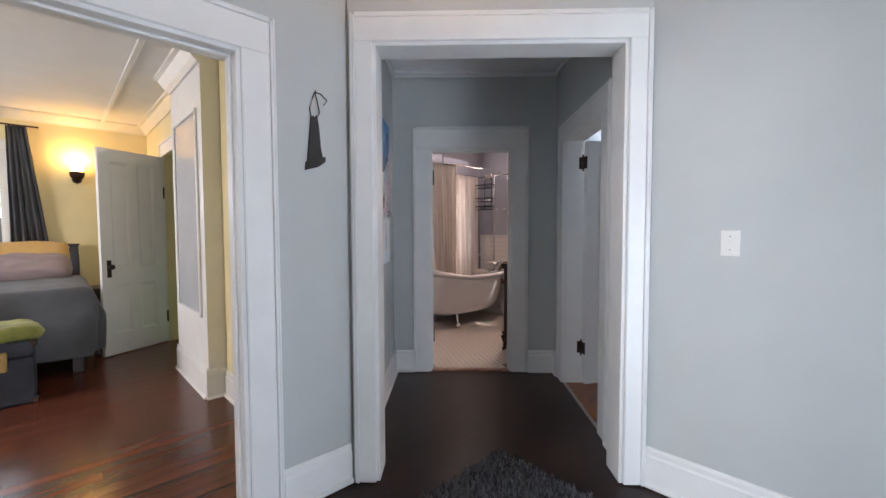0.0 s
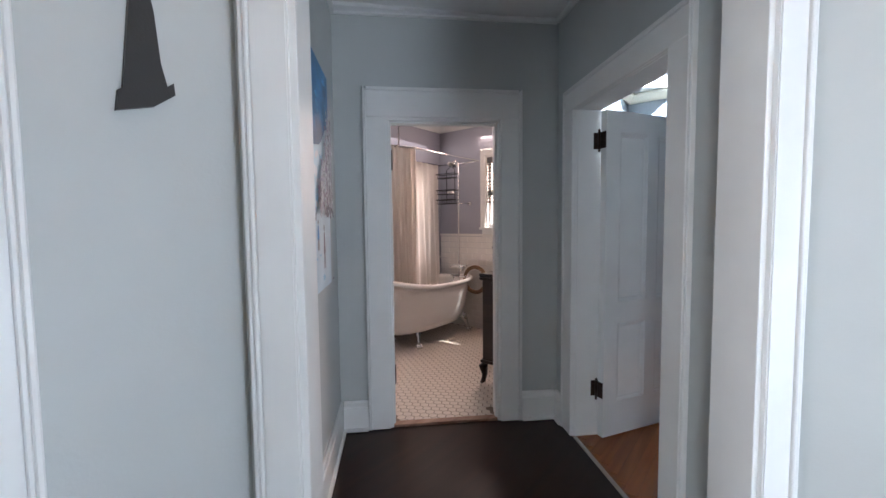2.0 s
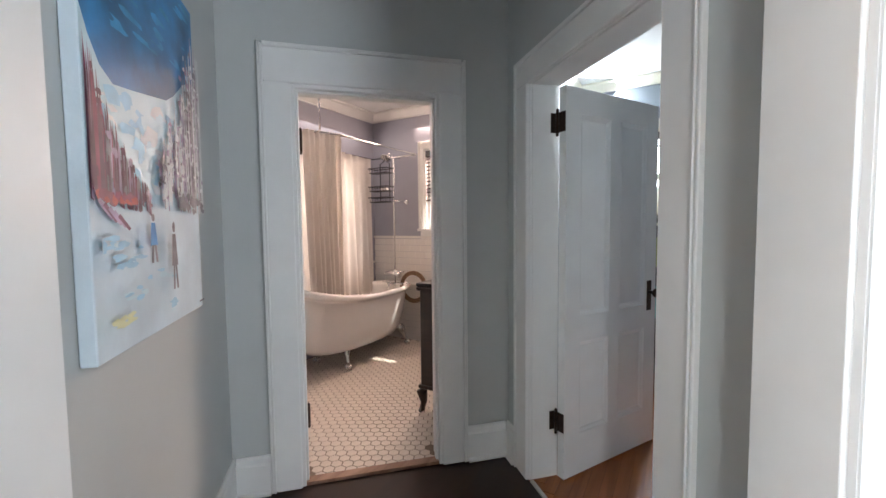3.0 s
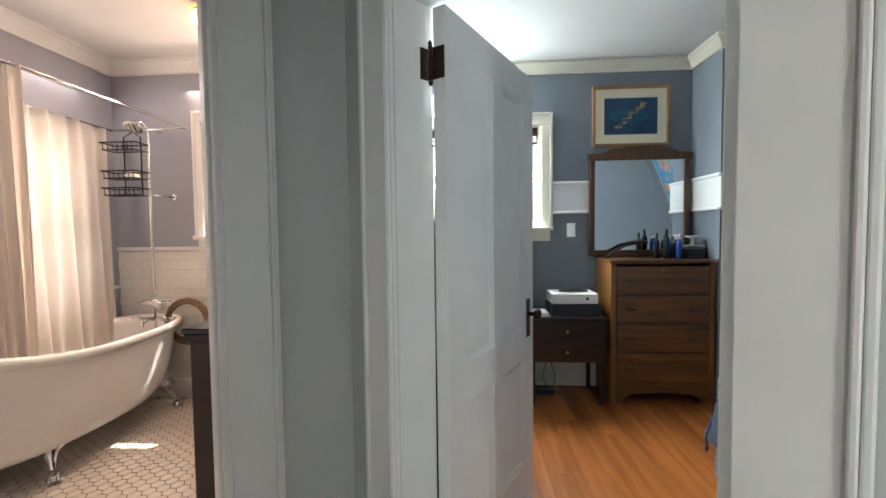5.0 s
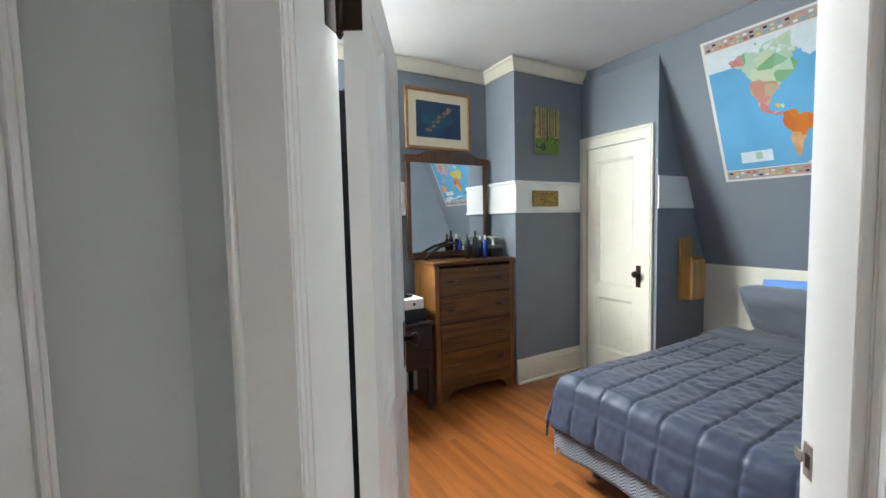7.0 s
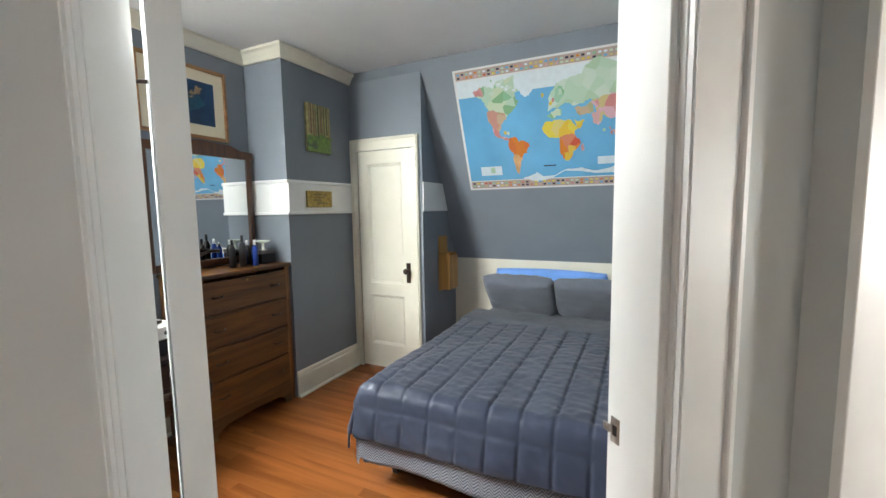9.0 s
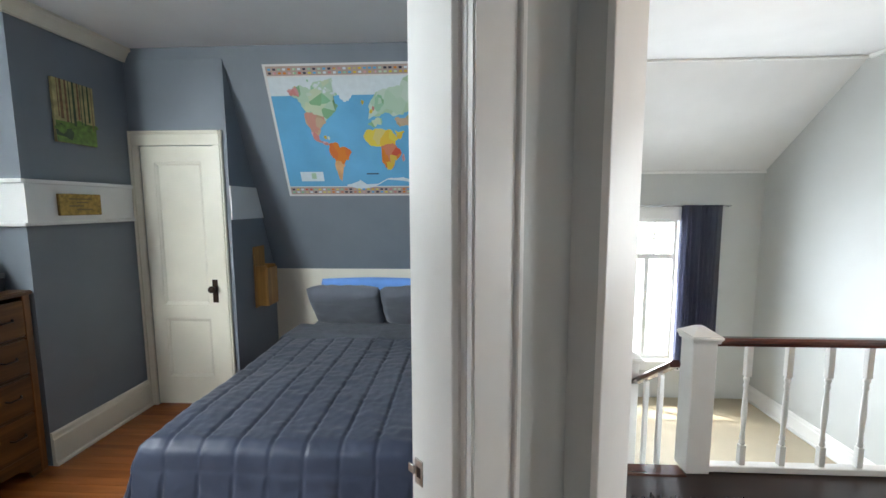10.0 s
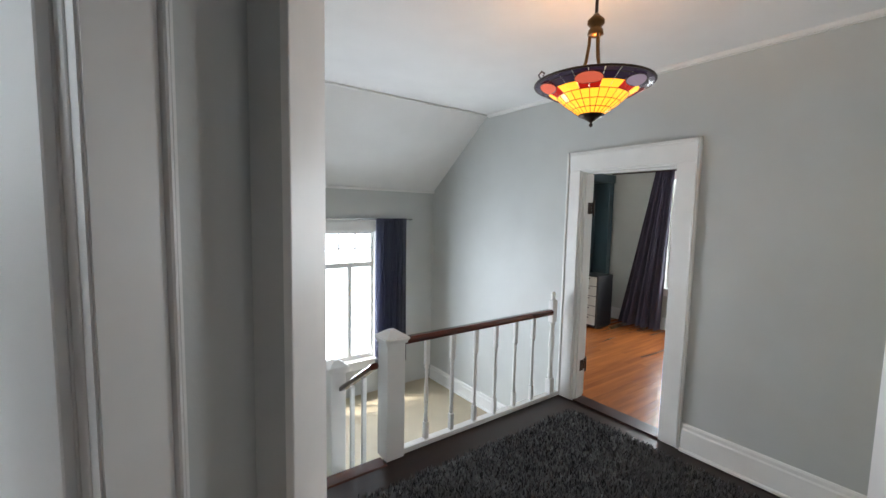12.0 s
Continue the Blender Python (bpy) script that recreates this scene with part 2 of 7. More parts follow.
def add_lathe(bm, profile, n=16, m=None, mat=0):
    """Turned shape from (radius, height) pairs, from the foot upwards."""
    rings, made = [], []
    for r, z in profile:
        ring = [bm.verts.new((r * math.cos(2 * math.pi * i / n), r * math.sin(2 * math.pi * i / n), z)) for i in range(n)]
        rings.append(ring)
        made += ring
    for a, b in zip(rings, rings[1:]):
        for i in range(n):
            f = bm.faces.new((a[i], a[(i + 1) % n], b[(i + 1) % n], b[i]))
            f.material_index, f.smooth = mat, True
    for ring, flip in ((rings[0], True), (rings[-1], False)):
        f = bm.faces.new(ring[::-1] if flip else ring)
        f.material_index = mat
    if m is not None:
        bmesh.ops.transform(bm, matrix=m, verts=made)
    return made


def lathe(profile, n=16, m=None):
    bm = bmesh.new()
    add_lathe(bm, profile, n, m)
    return bm


def add_tube(bm, pts, r, n=8, closed=False, mat=0):
    """A round rod along a line of places; r may be a number or one radius a place."""
    pts = [Vector(p) for p in pts]
    k = len(pts)
    rings = []
    up = Vector((0, 0, 1))
    for i, p in enumerate(pts):
        a = pts[(i - 1) % k] if closed or i else pts[0]
        b = pts[(i + 1) % k] if closed or i < k - 1 else pts[-1]
        t = (b - a).normalized()
        ref = up if abs(t.dot(up)) < 0.95 else Vector((1, 0, 0))
        x = t.cross(ref).normalized()
        y = x.cross(t)
        rr = r[i] if isinstance(r, (list, tuple)) else r
        rings.append([bm.verts.new(p + rr * (math.cos(2 * math.pi * j / n) * x + math.sin(2 * math.pi * j / n) * y)) for j in range(n)])
    pairs = list(zip(rings, rings[1:])) + ([(rings[-1], rings[0])] if closed else [])
    for a, b in pairs:
        for j in range(n):
            f = bm.faces.new((a[j], a[(j + 1) % n], b[(j + 1) % n], b[j]))
            f.material_index, f.smooth = mat, True
    if not closed:
        bm.faces.new(rings[0]).material_index = mat
        bm.faces.new(rings[-1][::-1]).material_index = mat


def tube(pts, r, n=8, closed=False):
    bm = bmesh.new()
    add_tube(bm, pts, r, n, closed)
    bmesh.ops.recalc_face_normals(bm, faces=bm.faces)
    return bm


def add_prism(bm, outline, a, b, mat=0):
    """A closed outline (list of 3D places) swept from offset a to offset b (vectors)."""
    a, b = Vector(a), Vector(b)
    va = [bm.verts.new(Vector(p) + a) for p in outline]
    vb = [bm.verts.new(Vector(p) + b) for p in outline]
    n = len(outline)
    fs = [bm.faces.new(va), bm.faces.new(vb[::-1])]
    for i in range(n):
        fs.append(bm.faces.new((va[i], vb[i], vb[(i + 1) % n], va[(i + 1) % n])))
    for f in fs:
        f.material_index = mat
    bmesh.ops.recalc_face_normals(bm, faces=fs)


def prism(outline, a, b):
    bm = bmesh.new()
    add_prism(bm, outline, a, b)
    return bm


def along(p0, p1):
    """The frame of a wall: origin p0, x along it, y to the left of it, z up."""
    p0, p1 = Vector((p0[0], p0[1], 0)), Vector((p1[0], p1[1], 0))
    x = (p1 - p0).normalized()
    y = Vector((-x.y, x.x, 0))
    m = Matrix(((x.x, y.x, 0, p0.x), (x.y, y.y, 0, p0.y), (0, 0, 1, 0), (0, 0, 0, 1)))
    return m, (p1 - p0).length


def wall(name, p0, p1, z0, z1, thick, front, back, openings=(), label="", lean=None):
    """A wall along p0-p1 with thickness to its left. The face on the line takes front, the far face back. openings: (u0, u1, z0, z1)."""
    m, length = along(p0, p1)
    us = sorted({0.0, length, *(u for o in openings for u in o[:2])})
    bm = bmesh.new()
    for ua, ub in zip(us, us[1:]):
        mid = (ua + ub) / 2
        cuts = sorted((max(z0, o[2]), min(z1, o[3])) for o in openings if o[0] < mid < o[1])
        z = z0
        for a, b in cuts + [(z1, z1)]:
            if a > z + 1e-4:
                add_box(bm, (ua, 0, z), (ub, thick, a))
            z = max(z, b)
    for f in bm.faces:
        f.material_index = 1 if f.calc_center_median().y > thick - 1e-4 else 0
    bmesh.ops.transform(bm, matrix=m, verts=bm.verts)
    ob = part(name, bm, [front, back])
    return tagged(ob, label or "painted plaster wall", "wall", kind="structure")


def casing(name, p0, p1, u0, u1, top, width=0.13, proud=0.02, mat=None, label="", side=1, head=0.135, sill=None, z0=0.0, plinth=True):
    """Flat door or window trim with a raised back band, on the face of the wall along p0-p1. side 1: on the right of the line."""
    m, _ = along(p0, p1)
    y0, y1 = (-proud, 0.0) if side == 1 else (0.0, proud)
    yb0, yb1 = (-proud - 0.014, 0.0) if side == 1 else (0.0, proud + 0.014)
    root = thing(name, m, label or "white painted flat trim with a raised edge band", "door trim", kind="structure")
    band = 0.024
    k = -1 if side == 1 else 1

    def strip(lo_u, hi_u, lo_z, hi_z, out):
        return box((lo_u, min(0, k * out), lo_z), (hi_u, max(0, k * out), hi_z), 0.003, m)

    for a, b, ea, eb in ((u0 - width, u0, u0 - width - band, u0 - width), (u1, u1 + width, u1 + width, u1 + width + band)):
        part("side_board", box((a, y0, z0), (b, y1, top), 0.004, m, 2), mat, root)
        for q0, q1, out in ((0.0, 0.011, proud + 0.009), (0.0118, band, proud + 0.0045)):
            ua, ub = (eb - q1, eb - q0) if a < u0 else (ea + q0, ea + q1)
            part("back_band", strip(ua, ub, z0, top + head + q1, out), mat, root)
    part("head_board", box((u0 - width, y0, top), (u1 + width, y1, top + head), 0.003, m), mat, root)
    for q0, q1, out in ((0.0, 0.011, proud + 0.009), (0.0118, band, proud + 0.0045)):
        part("back_band", strip(u0 - width, u1 + width, top + head + q0, top + head + q1, out), mat, root)
    if sill is not None:
        part("sill", box((u0 - width - 0.02, (-0.06 if side == 1 else 0), z0 - 0.03), (u1 + width + 0.02, (0 if side == 1 else 0.06), z0), 0.004, m), mat, root)
        part("apron", box((u0 - width, y0, z0 - 0.12), (u1 + width, y1, z0 - 0.03), 0.003, m), mat, root)
    return root


def jamb(name, p0, p1, u0, u1, top, thick, mat, stop=None, z0=0.0):
    """The lining of an opening through the wall, with an optional door stop."""
    m, _ = along(p0, p1)
    root = thing(name, m, "white painted lining of the opening", "door frame", kind="structure")
    t = 0.018
    part("side_jamb", box((u0 - 0.002, -0.004, z0), (u0 + t, thick + 0.004, top), 0.002, m), mat, root)
    part("side_jamb", box((u1 - t, -0.004, z0), (u1 + 0.002, thick + 0.004, top), 0.002, m), mat, root)
    part("head_jamb", box((u0 + t, -0.004, top - t), (u1 - t, thick + 0.004, top + 0.002), 0.002, m), mat, root)
    if stop:
        a, b = stop
        for lo, hi in (((u0 + t, a, z0), (u0 + t + 0.012, b, top - t)), ((u1 - t - 0.012, a, z0), (u1 - t, b, top - t)), ((u0 + t + 0.012, a, top - t - 0.012), (u1 - t - 0.012, b, top - t))):
            part("stop", box(lo, hi, 0.002, m), mat, root)
    return root


def split_jamb(name, p0, p1, u0, u1, top, thick, mat):
    """A door lining flush with the opening, its front strip parted from it by a fine groove."""
    m, _ = along(p0, p1)
    root = thing(name, m, "white painted lining of the opening", "door frame", kind="structure")
    t = 0.018
    for nm, a, b, back in (("front_strip", -0.004, 0.0105, 0.0012), ("side_jamb", 0.013, thick + 0.004, 0.0)):
        part(nm, box((u0 - t, a, 0), (u0 - back, b, top + back), 0.0015, m), mat, root)
        part(nm, box((u1 + back, a, 0), (u1 + t, b, top + back), 0.0015, m), mat, root)
        part("head_strip" if back else "head_jamb", box((u0 - t, a, top + back), (u1 + t, b, top + t), 0.0015, m), mat, root)
    part("stop", box((u1 - 0.018, 0.013, 0), (u1, 0.097, top), 0.002, m), mat, root)
    part("groove_bed", box((u0 - t, 0.0105, 0), (u0 - 0.004, 0.013, top), 0, m), mat, root)
    part("groove_bed", box((u1 + 0.004, 0.0105, 0), (u1 + t, 0.013, top), 0, m), mat, root)
    return root


def baseboard(p0, p1, pieces, mat, h=0.20, side=1, z0=0.0):
    """Skirting with a stepped cap, in pieces (u0, u1) along the wall's face."""
    m, _ = along(p0, p1)
    for a, b in pieces:
        prof = [(0, 0), (0.020, 0), (0.020, h - 0.045), (0.014, h - 0.035), (0.014, h - 0.012), (0.008, h), (0, h)]
        shoe = [(0.020, 0), (0.036, 0), (0.034, 0.012), (0.028, 0.018), (0.020, 0.02)]
        root = thing("baseboard", m @ Matrix.Translation((a, 0, z0)), "tall painted skirting board with a moulded cap", "baseboard", kind="structure")
        for nm, pf in (("board", prof), ("shoe_moulding", shoe)):
            k = -1 if side == 1 else 1
            bm = prism([(a, k * (y + 0.0005), z0 + z) for y, z in pf], (0, 0, 0), (b - a, 0, 0))
            bmesh.ops.transform(bm, matrix=m, verts=bm.verts)
            part(nm, bm, mat, root)


def crown(p0, p1, a, b, z, mat, side=1, size=0.09, mitre=(0, 0)):
    m, _ = along(p0, p1)
    k = -1 if side == 1 else 1
    prof = [(0.001, -0.001), (size, -0.001), (size, -0.018), (size * 0.75, -0.028), (size * 0.35, -size * 0.72), (0.018, -size * 0.9), (0.018, -size), (0.001, -size)]
    bm = prism([(a, k * y, z + zz) for y, zz in prof], (0, 0, 0), (b - a, 0, 0))
    for v in bm.verts:
        near = v.co.x < (a + b) / 2
        v.co.x += abs(v.co.y) * (-mitre[0] if near else mitre[1])
    bmesh.ops.transform(bm, matrix=m, verts=bm.verts)
    return tagged(part("crown_moulding", bm, mat), "painted moulding between wall and ceiling", "crown moulding", kind="structure")


def slab(name, outline, z0, z1, mat, label, category):
    bm = prism([(x, y, 0) for x, y in outline], (0, 0, z0), (0, 0, z1))
    return tagged(part(name, bm, mat), label, category, kind="structure")


# ---- the plan ----
CEIL = 2.72
TOP, HEAD = 2.255, 0.115          # tall cased openings off the landing
DOOR = 2.06                        # door openings
EX, NY, WX, SY = 2.30, 1.99, -0.49, -2.42   # landing: east, north, west, south wall faces
HL, HR = -0.545, 0.945              # hallway: left and right wall faces
HD0, HD1, BD0, BD1 = 2.26, 2.42, 3.93, 4.07  # hallway mouth and bath wall, front and back
BX, BN = 5.55, 2.20                # blue room: east and north wall faces
CHX, CHY, CLY, CLX = 5.15, -0.17, -0.96, 4.40  # chimney face, its side, closet wall, closet side
KY, KZ = -1.64, 1.00               # knee wall under the slope
TX, TN = 5.18, 4.53                # bath: east and north wall faces
GX, GN, GW = 1.10, 7.00, -3.2      # yellow room: east, north and west faces

# hallway mouth (diagonal wall)
P0, P1 = hall(-1.02, HD0), hall(1.14, HD0)
def hs(s):
    return s + 1.02
MOUTH = (hs(-0.407), hs(0.869))
wall("wall_hall_mouth", hall(-0.53, HD0), hall(0.985, HD0), 0, CEIL, HD1 - HD0, M_GREY, M_GREY, [(0.53 - 0.407, 0.53 + 0.869, 0, TOP)], "pale grey wall around the tall hallway opening")
casing("hall_mouth_trim", P0, P1, *MOUTH, TOP, 0.086, 0.022, M_WHITE, side=1, head=HEAD)
jamb("hall_mouth_lining", P0, P1, *MOUTH, TOP, HD1 - HD0, M_WHITE)

# hallway sides
wall("wall_hall_left", hall(HL, HD1 - 0.1), hall(HL, BD1), 0, CEIL, 0.12, M_GREY, M_YELLOW, label="grey hallway wall with a snow scene hung on it")
LP0, LP1 = hall(HL, HD1), hall(HL, BD0)
baseboard(LP0, LP1, [(0, BD0 - HD1)], M_WHITE)
RP0, RP1 = hall(HR, BD1), hall(HR, HD0 + 0.03)
BDOOR = (BD1 - 3.657, BD1 - 2.788)
BTHICK = 0.16
wall("wall_hall_right", RP0, RP1, 0, CEIL, BTHICK, M_GREY, M_BLUE, [(BDOOR[0] - 0.017, BDOOR[1] + 0.017, 0, DOOR + 0.017)], "grey hallway wall holding the open bedroom door")
casing("bedroom_door_trim", RP0, RP1, BDOOR[0] - 0.004, BDOOR[1] + 0.004, DOOR + 0.004, 0.122, 0.02, M_WHITE, head=0.115)
split_jamb("bedroom_door_lining", RP0, RP1, *BDOOR, DOOR, BTHICK, M_WHITE)
baseboard(RP0, RP1, [(BD1 - BD0, BDOOR[0] - 0.148), (BDOOR[1] + 0.148, BD1 - HD1)], M_WHITE)

# bath wall across the hallway's end
B0, B1 = hall(HL, BD0), hall(HR, BD0)
BATH = (-0.215 - HL, 0.540 - HL)
wall("wall_bath_door", B0, B1, 0, CEIL, BD1 - BD0, M_GREY, M_LILAC, [(*BATH, 0, DOOR)], "grey wall at the end of the hallway around the bath door")
casing("bath_door_trim", B0, B1, *BATH, DOOR, 0.124, 0.02, M_WHITE, head=0.165)
jamb("bath_door_lining", B0, B1, *BATH, DOOR, BD1 - BD0, M_WHITE, (0.03, 0.07))
baseboard(B0, B1, [(0.02, BATH[0] - 0.15), (BATH[1] + 0.15, HR - HL - 0.02)], M_WHITE)

# landing
E0, E1 = (EX, 0.925), (EX, SY)
wall("wall_landing_east", E0, E1, -0.7, CEIL, 0.15, M_GREY, M_BLUE, label="pale grey landing wall with a light switch")
baseboard(E0, E1, [(0.03, 0.925 + 0.30)], M_WHITE)
N0, N1 = (WX, NY), (1.245, NY)
YD = (0.715 - 0.95 - WX, 0.715 - WX)
wall("wall_landing_north", N0, N1, 0, CEIL, 0.14, M_GREY, M_YELLOW, [(*YD, 0, 2.083)], "pale grey landing wall beside the open yellow bedroom")
casing("yellow_room_trim", N0, N1, *YD, 2.083, 0.118, 0.02, M_WHITE)
jamb("yellow_room_lining", N0, N1, *YD, 2.083, 0.14, M_WHITE, (0.05, 0.09))
baseboard(N0, N1, [(YD[1] + 0.146, 1.245 - WX - 0.03), (0.02, YD[0] - 0.146)], M_WHITE)
W0, W1 = (WX, SY), (WX, NY)
FD = (-0.18 - SY, 0.62 - SY)
wall("wall_landing_west", W0, W1, -0.7, CEIL, 0.14, M_GREY, M_FAR, [(*FD, 0, 2.04)], "pale grey landing wall beside the stairwell")
casing("far_room_trim", W0, W1, *FD, 2.04, 0.115, 0.02, M_WHITE)
jamb("far_room_lining", W0, W1, *FD, 2.04, 0.14, M_WHITE, (0.03, 0.07))
baseboard(W0, W1, [(2.09, FD[0] - 0.143), (FD[1] + 0.143, NY - SY - 0.02)], M_WHITE)
baseboard(W0, W1, [(0.02, 2.06)], M_WHITE, h=0.17, z0=-0.56)
S0, S1 = (EX, SY), (WX, SY)
LW = (EX - 1.62, EX - 0.33)
wall("wall_landing_south", S0, S1, -0.7, CEIL, 0.14, M_GREY, M_GREY, [(*LW, -0.12, 1.43)], "pale grey stairwell wall around a tall window")
casing("landing_window_trim", S0, S1, *LW, 1.43, 0.09, 0.02, M_WHITE, "white painted window trim", head=0.10, sill=1, z0=-0.12)
jamb("landing_window_lining", S0, S1, *LW, 1.43, 0.14, M_WHITE, z0=-0.12)

# floors
HALLF = [hall(HL, BD1), hall(HR, BD1), hall(HR, HD0), (EX, 0.9), (EX, -0.33), (WX, -0.33), (WX, NY), (1.23, NY), hall(HL, HD0)]
slab("floor_landing", [(p[0], p[1]) for p in HALLF], -0.12, -0.006, M_DARKFLOOR, "dark stained wooden floor of landing and hallway", "floor")
slab("floor_stair_platform", [(WX, SY), (EX, SY), (EX, -0.93), (WX, -0.93)], -0.70, -0.56, M_BEIGE, "pale stair platform below the landing", "stair landing")
slab("stairwell_skirt", [(WX, -0.345), (1.37, -0.345), (1.37, -0.33), (WX, -0.33)], -0.56, -0.125, M_WHITE, "white board under the landing edge", "trim")
slab("floor_below_rail", [(WX, -0.93), (1.37, -0.93), (1.37, -0.345), (WX, -0.345)], -0.70, -0.565, M_BEIGE, "pale stair platform below the landing", "stair landing")
slab("floor_blue_room", [(2.36, -1.8), (BX + 0.1, -1.8), (BX + 0.1, BN + 0.05), (3.40, BN + 0.05), hall(HR + 0.02, BD1)[:2], hall(HR + 0.02, 2.3)[:2], (2.36, 0.9)], -0.12, -0.004, M_ORFLOOR, "worn orange-brown wooden floor", "floor")
slab("floor_bath", [hall(HL, BD0 + 0.055)[:2], hall(HR, BD0 + 0.055)[:2], (3.45, 2.3), (TX + 0.1, 2.3), (TX + 0.1, TN + 0.1), (2.3, TN + 0.1), (2.3, 3.2)], -0.12, 0.002, M_GROUT, "pale mosaic tile floor in grey grout", "floor")
slab("floor_yellow_room", [(GW, NY + 0.005), (1.2, NY + 0.005), (1.2, GN + 0.1), (GW, GN + 0.1)], -0.12, -0.004, M_REDFLOOR, "glossy red-brown wooden floor", "floor")
slab("floor_far_room", [(-4.0, -2.6), (WX - 0.005, -2.6), (WX - 0.005, 2.0), (-4.0, 2.0)], -0.12, -0.004, M_ORFLOOR, "worn orange-brown wooden floor", "floor")
slab("ground", [(-60, -60), (60, -60), (60, 60), (-60, 60)], -3.4, -3.3, material("lawn", (0.06, 0.11, 0.03), 0.9, vary=0.4), "green lawn outside the house", "ground")

# ceilings
slab("ceiling_landing", [(WX, -1.40), (EX, -1.40), (EX, NY), (WX, NY)], CEIL, CEIL + 0.1, M_CEIL, "white plaster ceiling over the landing", "ceiling")
slab("ceiling_hall", [(EX + 0.001, 0.7), (3.7, 2.15), (2.3, 3.4), (1.1, NY + 0.001), (EX + 0.001, NY + 0.001)], CEIL + 0.002, CEIL + 0.1, M_CEIL, "white plaster ceiling over the hallway", "ceiling")
bm = prism([(0, -1.40, CEIL), (0, SY - 0.02, 1.905), (0, SY - 0.02, 2.05), (0, -1.40, CEIL + 0.14)], (WX - 0.02, 0, 0), (EX + 0.02, 0, 0))
tagged(part("ceiling_slope_landing", bm, M_CEIL), "white sloping ceiling above the stairs", "ceiling", kind="structure")
slab("ceiling_blue_room", [(2.36, -1.0), (BX + 0.1, -1.0), (BX + 0.1, BN + 0.05), (3.42, BN + 0.05), (2.36, 1.2)], CEIL + 0.004, CEIL + 0.1, M_CEIL, "white plaster ceiling of the blue bedroom", "ceiling")
slab("ceiling_bath", [(2.2, 3.2), (3.3, 2.25), (TX + 0.1, 2.25), (TX + 0.1, TN + 0.1), (2.2, TN + 0.1)], 2.70, 2.80, M_CEIL, "white plaster ceiling of the bathroom", "ceiling")
slab("ceiling_yellow_room", [(GW, NY + 0.13), (1.2, NY + 0.13), (1.2, GN + 0.1), (GW, GN + 0.1)], CEIL, CEIL + 0.1, M_CEIL, "white plaster ceiling of the yellow bedroom", "ceiling")
slab("ceiling_far_room", [(-4.0, -2.6), (WX - 0.13, -2.6), (WX - 0.13, 2.0), (-4.0, 2.0)], CEIL, CEIL + 0.1, M_CEIL, "white plaster ceiling of the far room", "ceiling")

# blue room
SL = lambda z: -0.93 - (CEIL - z) * 0.418
Q0, Q1 = (BX, BN), (BX, CHY)
BW = (BN - 2.02, BN - 1.06)
wall("wall_blue_east", Q0, Q1, 0, CEIL, 0.14, M_BLUE, M_BLUE, [(*BW, 1.36, 2.22)], "slate blue wall with a white frieze and a window")
casing("blue_window_trim", Q0, Q1, *BW, 2.22, 0.07, 0.02, M_CREAM, "cream painted window trim", head=0.075, sill=1, z0=1.36)
jamb("blue_window_lining", Q0, Q1, *BW, 2.22, 0.14, M_CREAM, z0=1.36)
bm = box((CHX, CLY - 0.001, 0), (BX + 0.14, CHY, CEIL))
tagged(part("wall_chimney_breast", bm, M_BLUE), "slate blue chimney breast with a white frieze", "wall", kind="structure")
C0, C1 = (CHX, CLY), (CLX, CLY)
CD = (CHX - 5.075, CHX - 4.505)
wall("wall_closet", C0, C1, 0, CEIL, 0.10, M_BLUE, M_BLUE, [(*CD, 0, 2.03)], "slate blue closet wall around a narrow cream door")
casing("closet_trim", C0, C1, *CD, 2.03, 0.05, 0.018, M_CREAM, "cream painted door trim", head=0.085)
bm = prism([(CLX, CLY - 0.1, 0), (CLX, KY, 0), (CLX, KY, KZ), (CLX, CLY - 0.1, CEIL - (abs(CLY - 0.1) - 0.93) / 0.418)], (0, 0, 0), (0.08, 0, 0))
tagged(part("wall_closet_side", bm, M_BLUE), "slate blue side of the closet under the slope", "wall", kind="structure")
bm = prism([(0, SL(CEIL), CEIL), (0, KY, KZ), (0, KY - 0.14, KZ), (0, SL(CEIL) - 0.14, CEIL + 0.05)], (2.36, 0, 0), (BX + 0.1, 0, 0))
tagged(part("wall_blue_slope", bm, M_BLUE), "slate blue sloping wall under the roof", "wall", kind="structure")
wall("wall_blue_knee", (BX + 0.1, KY), (2.36, KY), 0, KZ, 0.14, M_CREAM, M_BLUE, label="pale low wall behind the bed")
wall("wall_blue_north", (3.42, BN), (BX, BN), 0, CEIL, 0.14, M_BLUE, M_LILAC, label="slate blue bedroom wall behind the door")

# bath
T0, T1 = (TX, TN), (TX, BN + 0.14)
TW = (TN - 3.79, TN - 3.02)
wall("wall_bath_east", T0, T1, 0, 2.8, 0.14, M_LILAC, M_LILAC, [(*TW, 1.32, 2.22)], "lilac grey bathroom wall with a small window")
casing("bath_window_trim", T0, T1, *TW, 2.22, 0.05, 0.02, M_WHITE, "white painted window trim", head=0.06, sill=1, z0=1.32)
U0, U1 = (2.30, TN), (TX, TN)
UW = (3.55 - 2.30, 4.75 - 2.30)
wall("wall_bath_north", U0, U1, 0, 2.8, 0.14, M_LILAC, M_LILAC, [(*UW, 0.95, 2.05)], "lilac grey bathroom wall behind the tub")
wall("wall_bath_west", (2.30, 3.18), (2.30, TN), 0, 2.8, 0.10, M_LILAC, M_YELLOW, label="lilac grey bathroom wall")

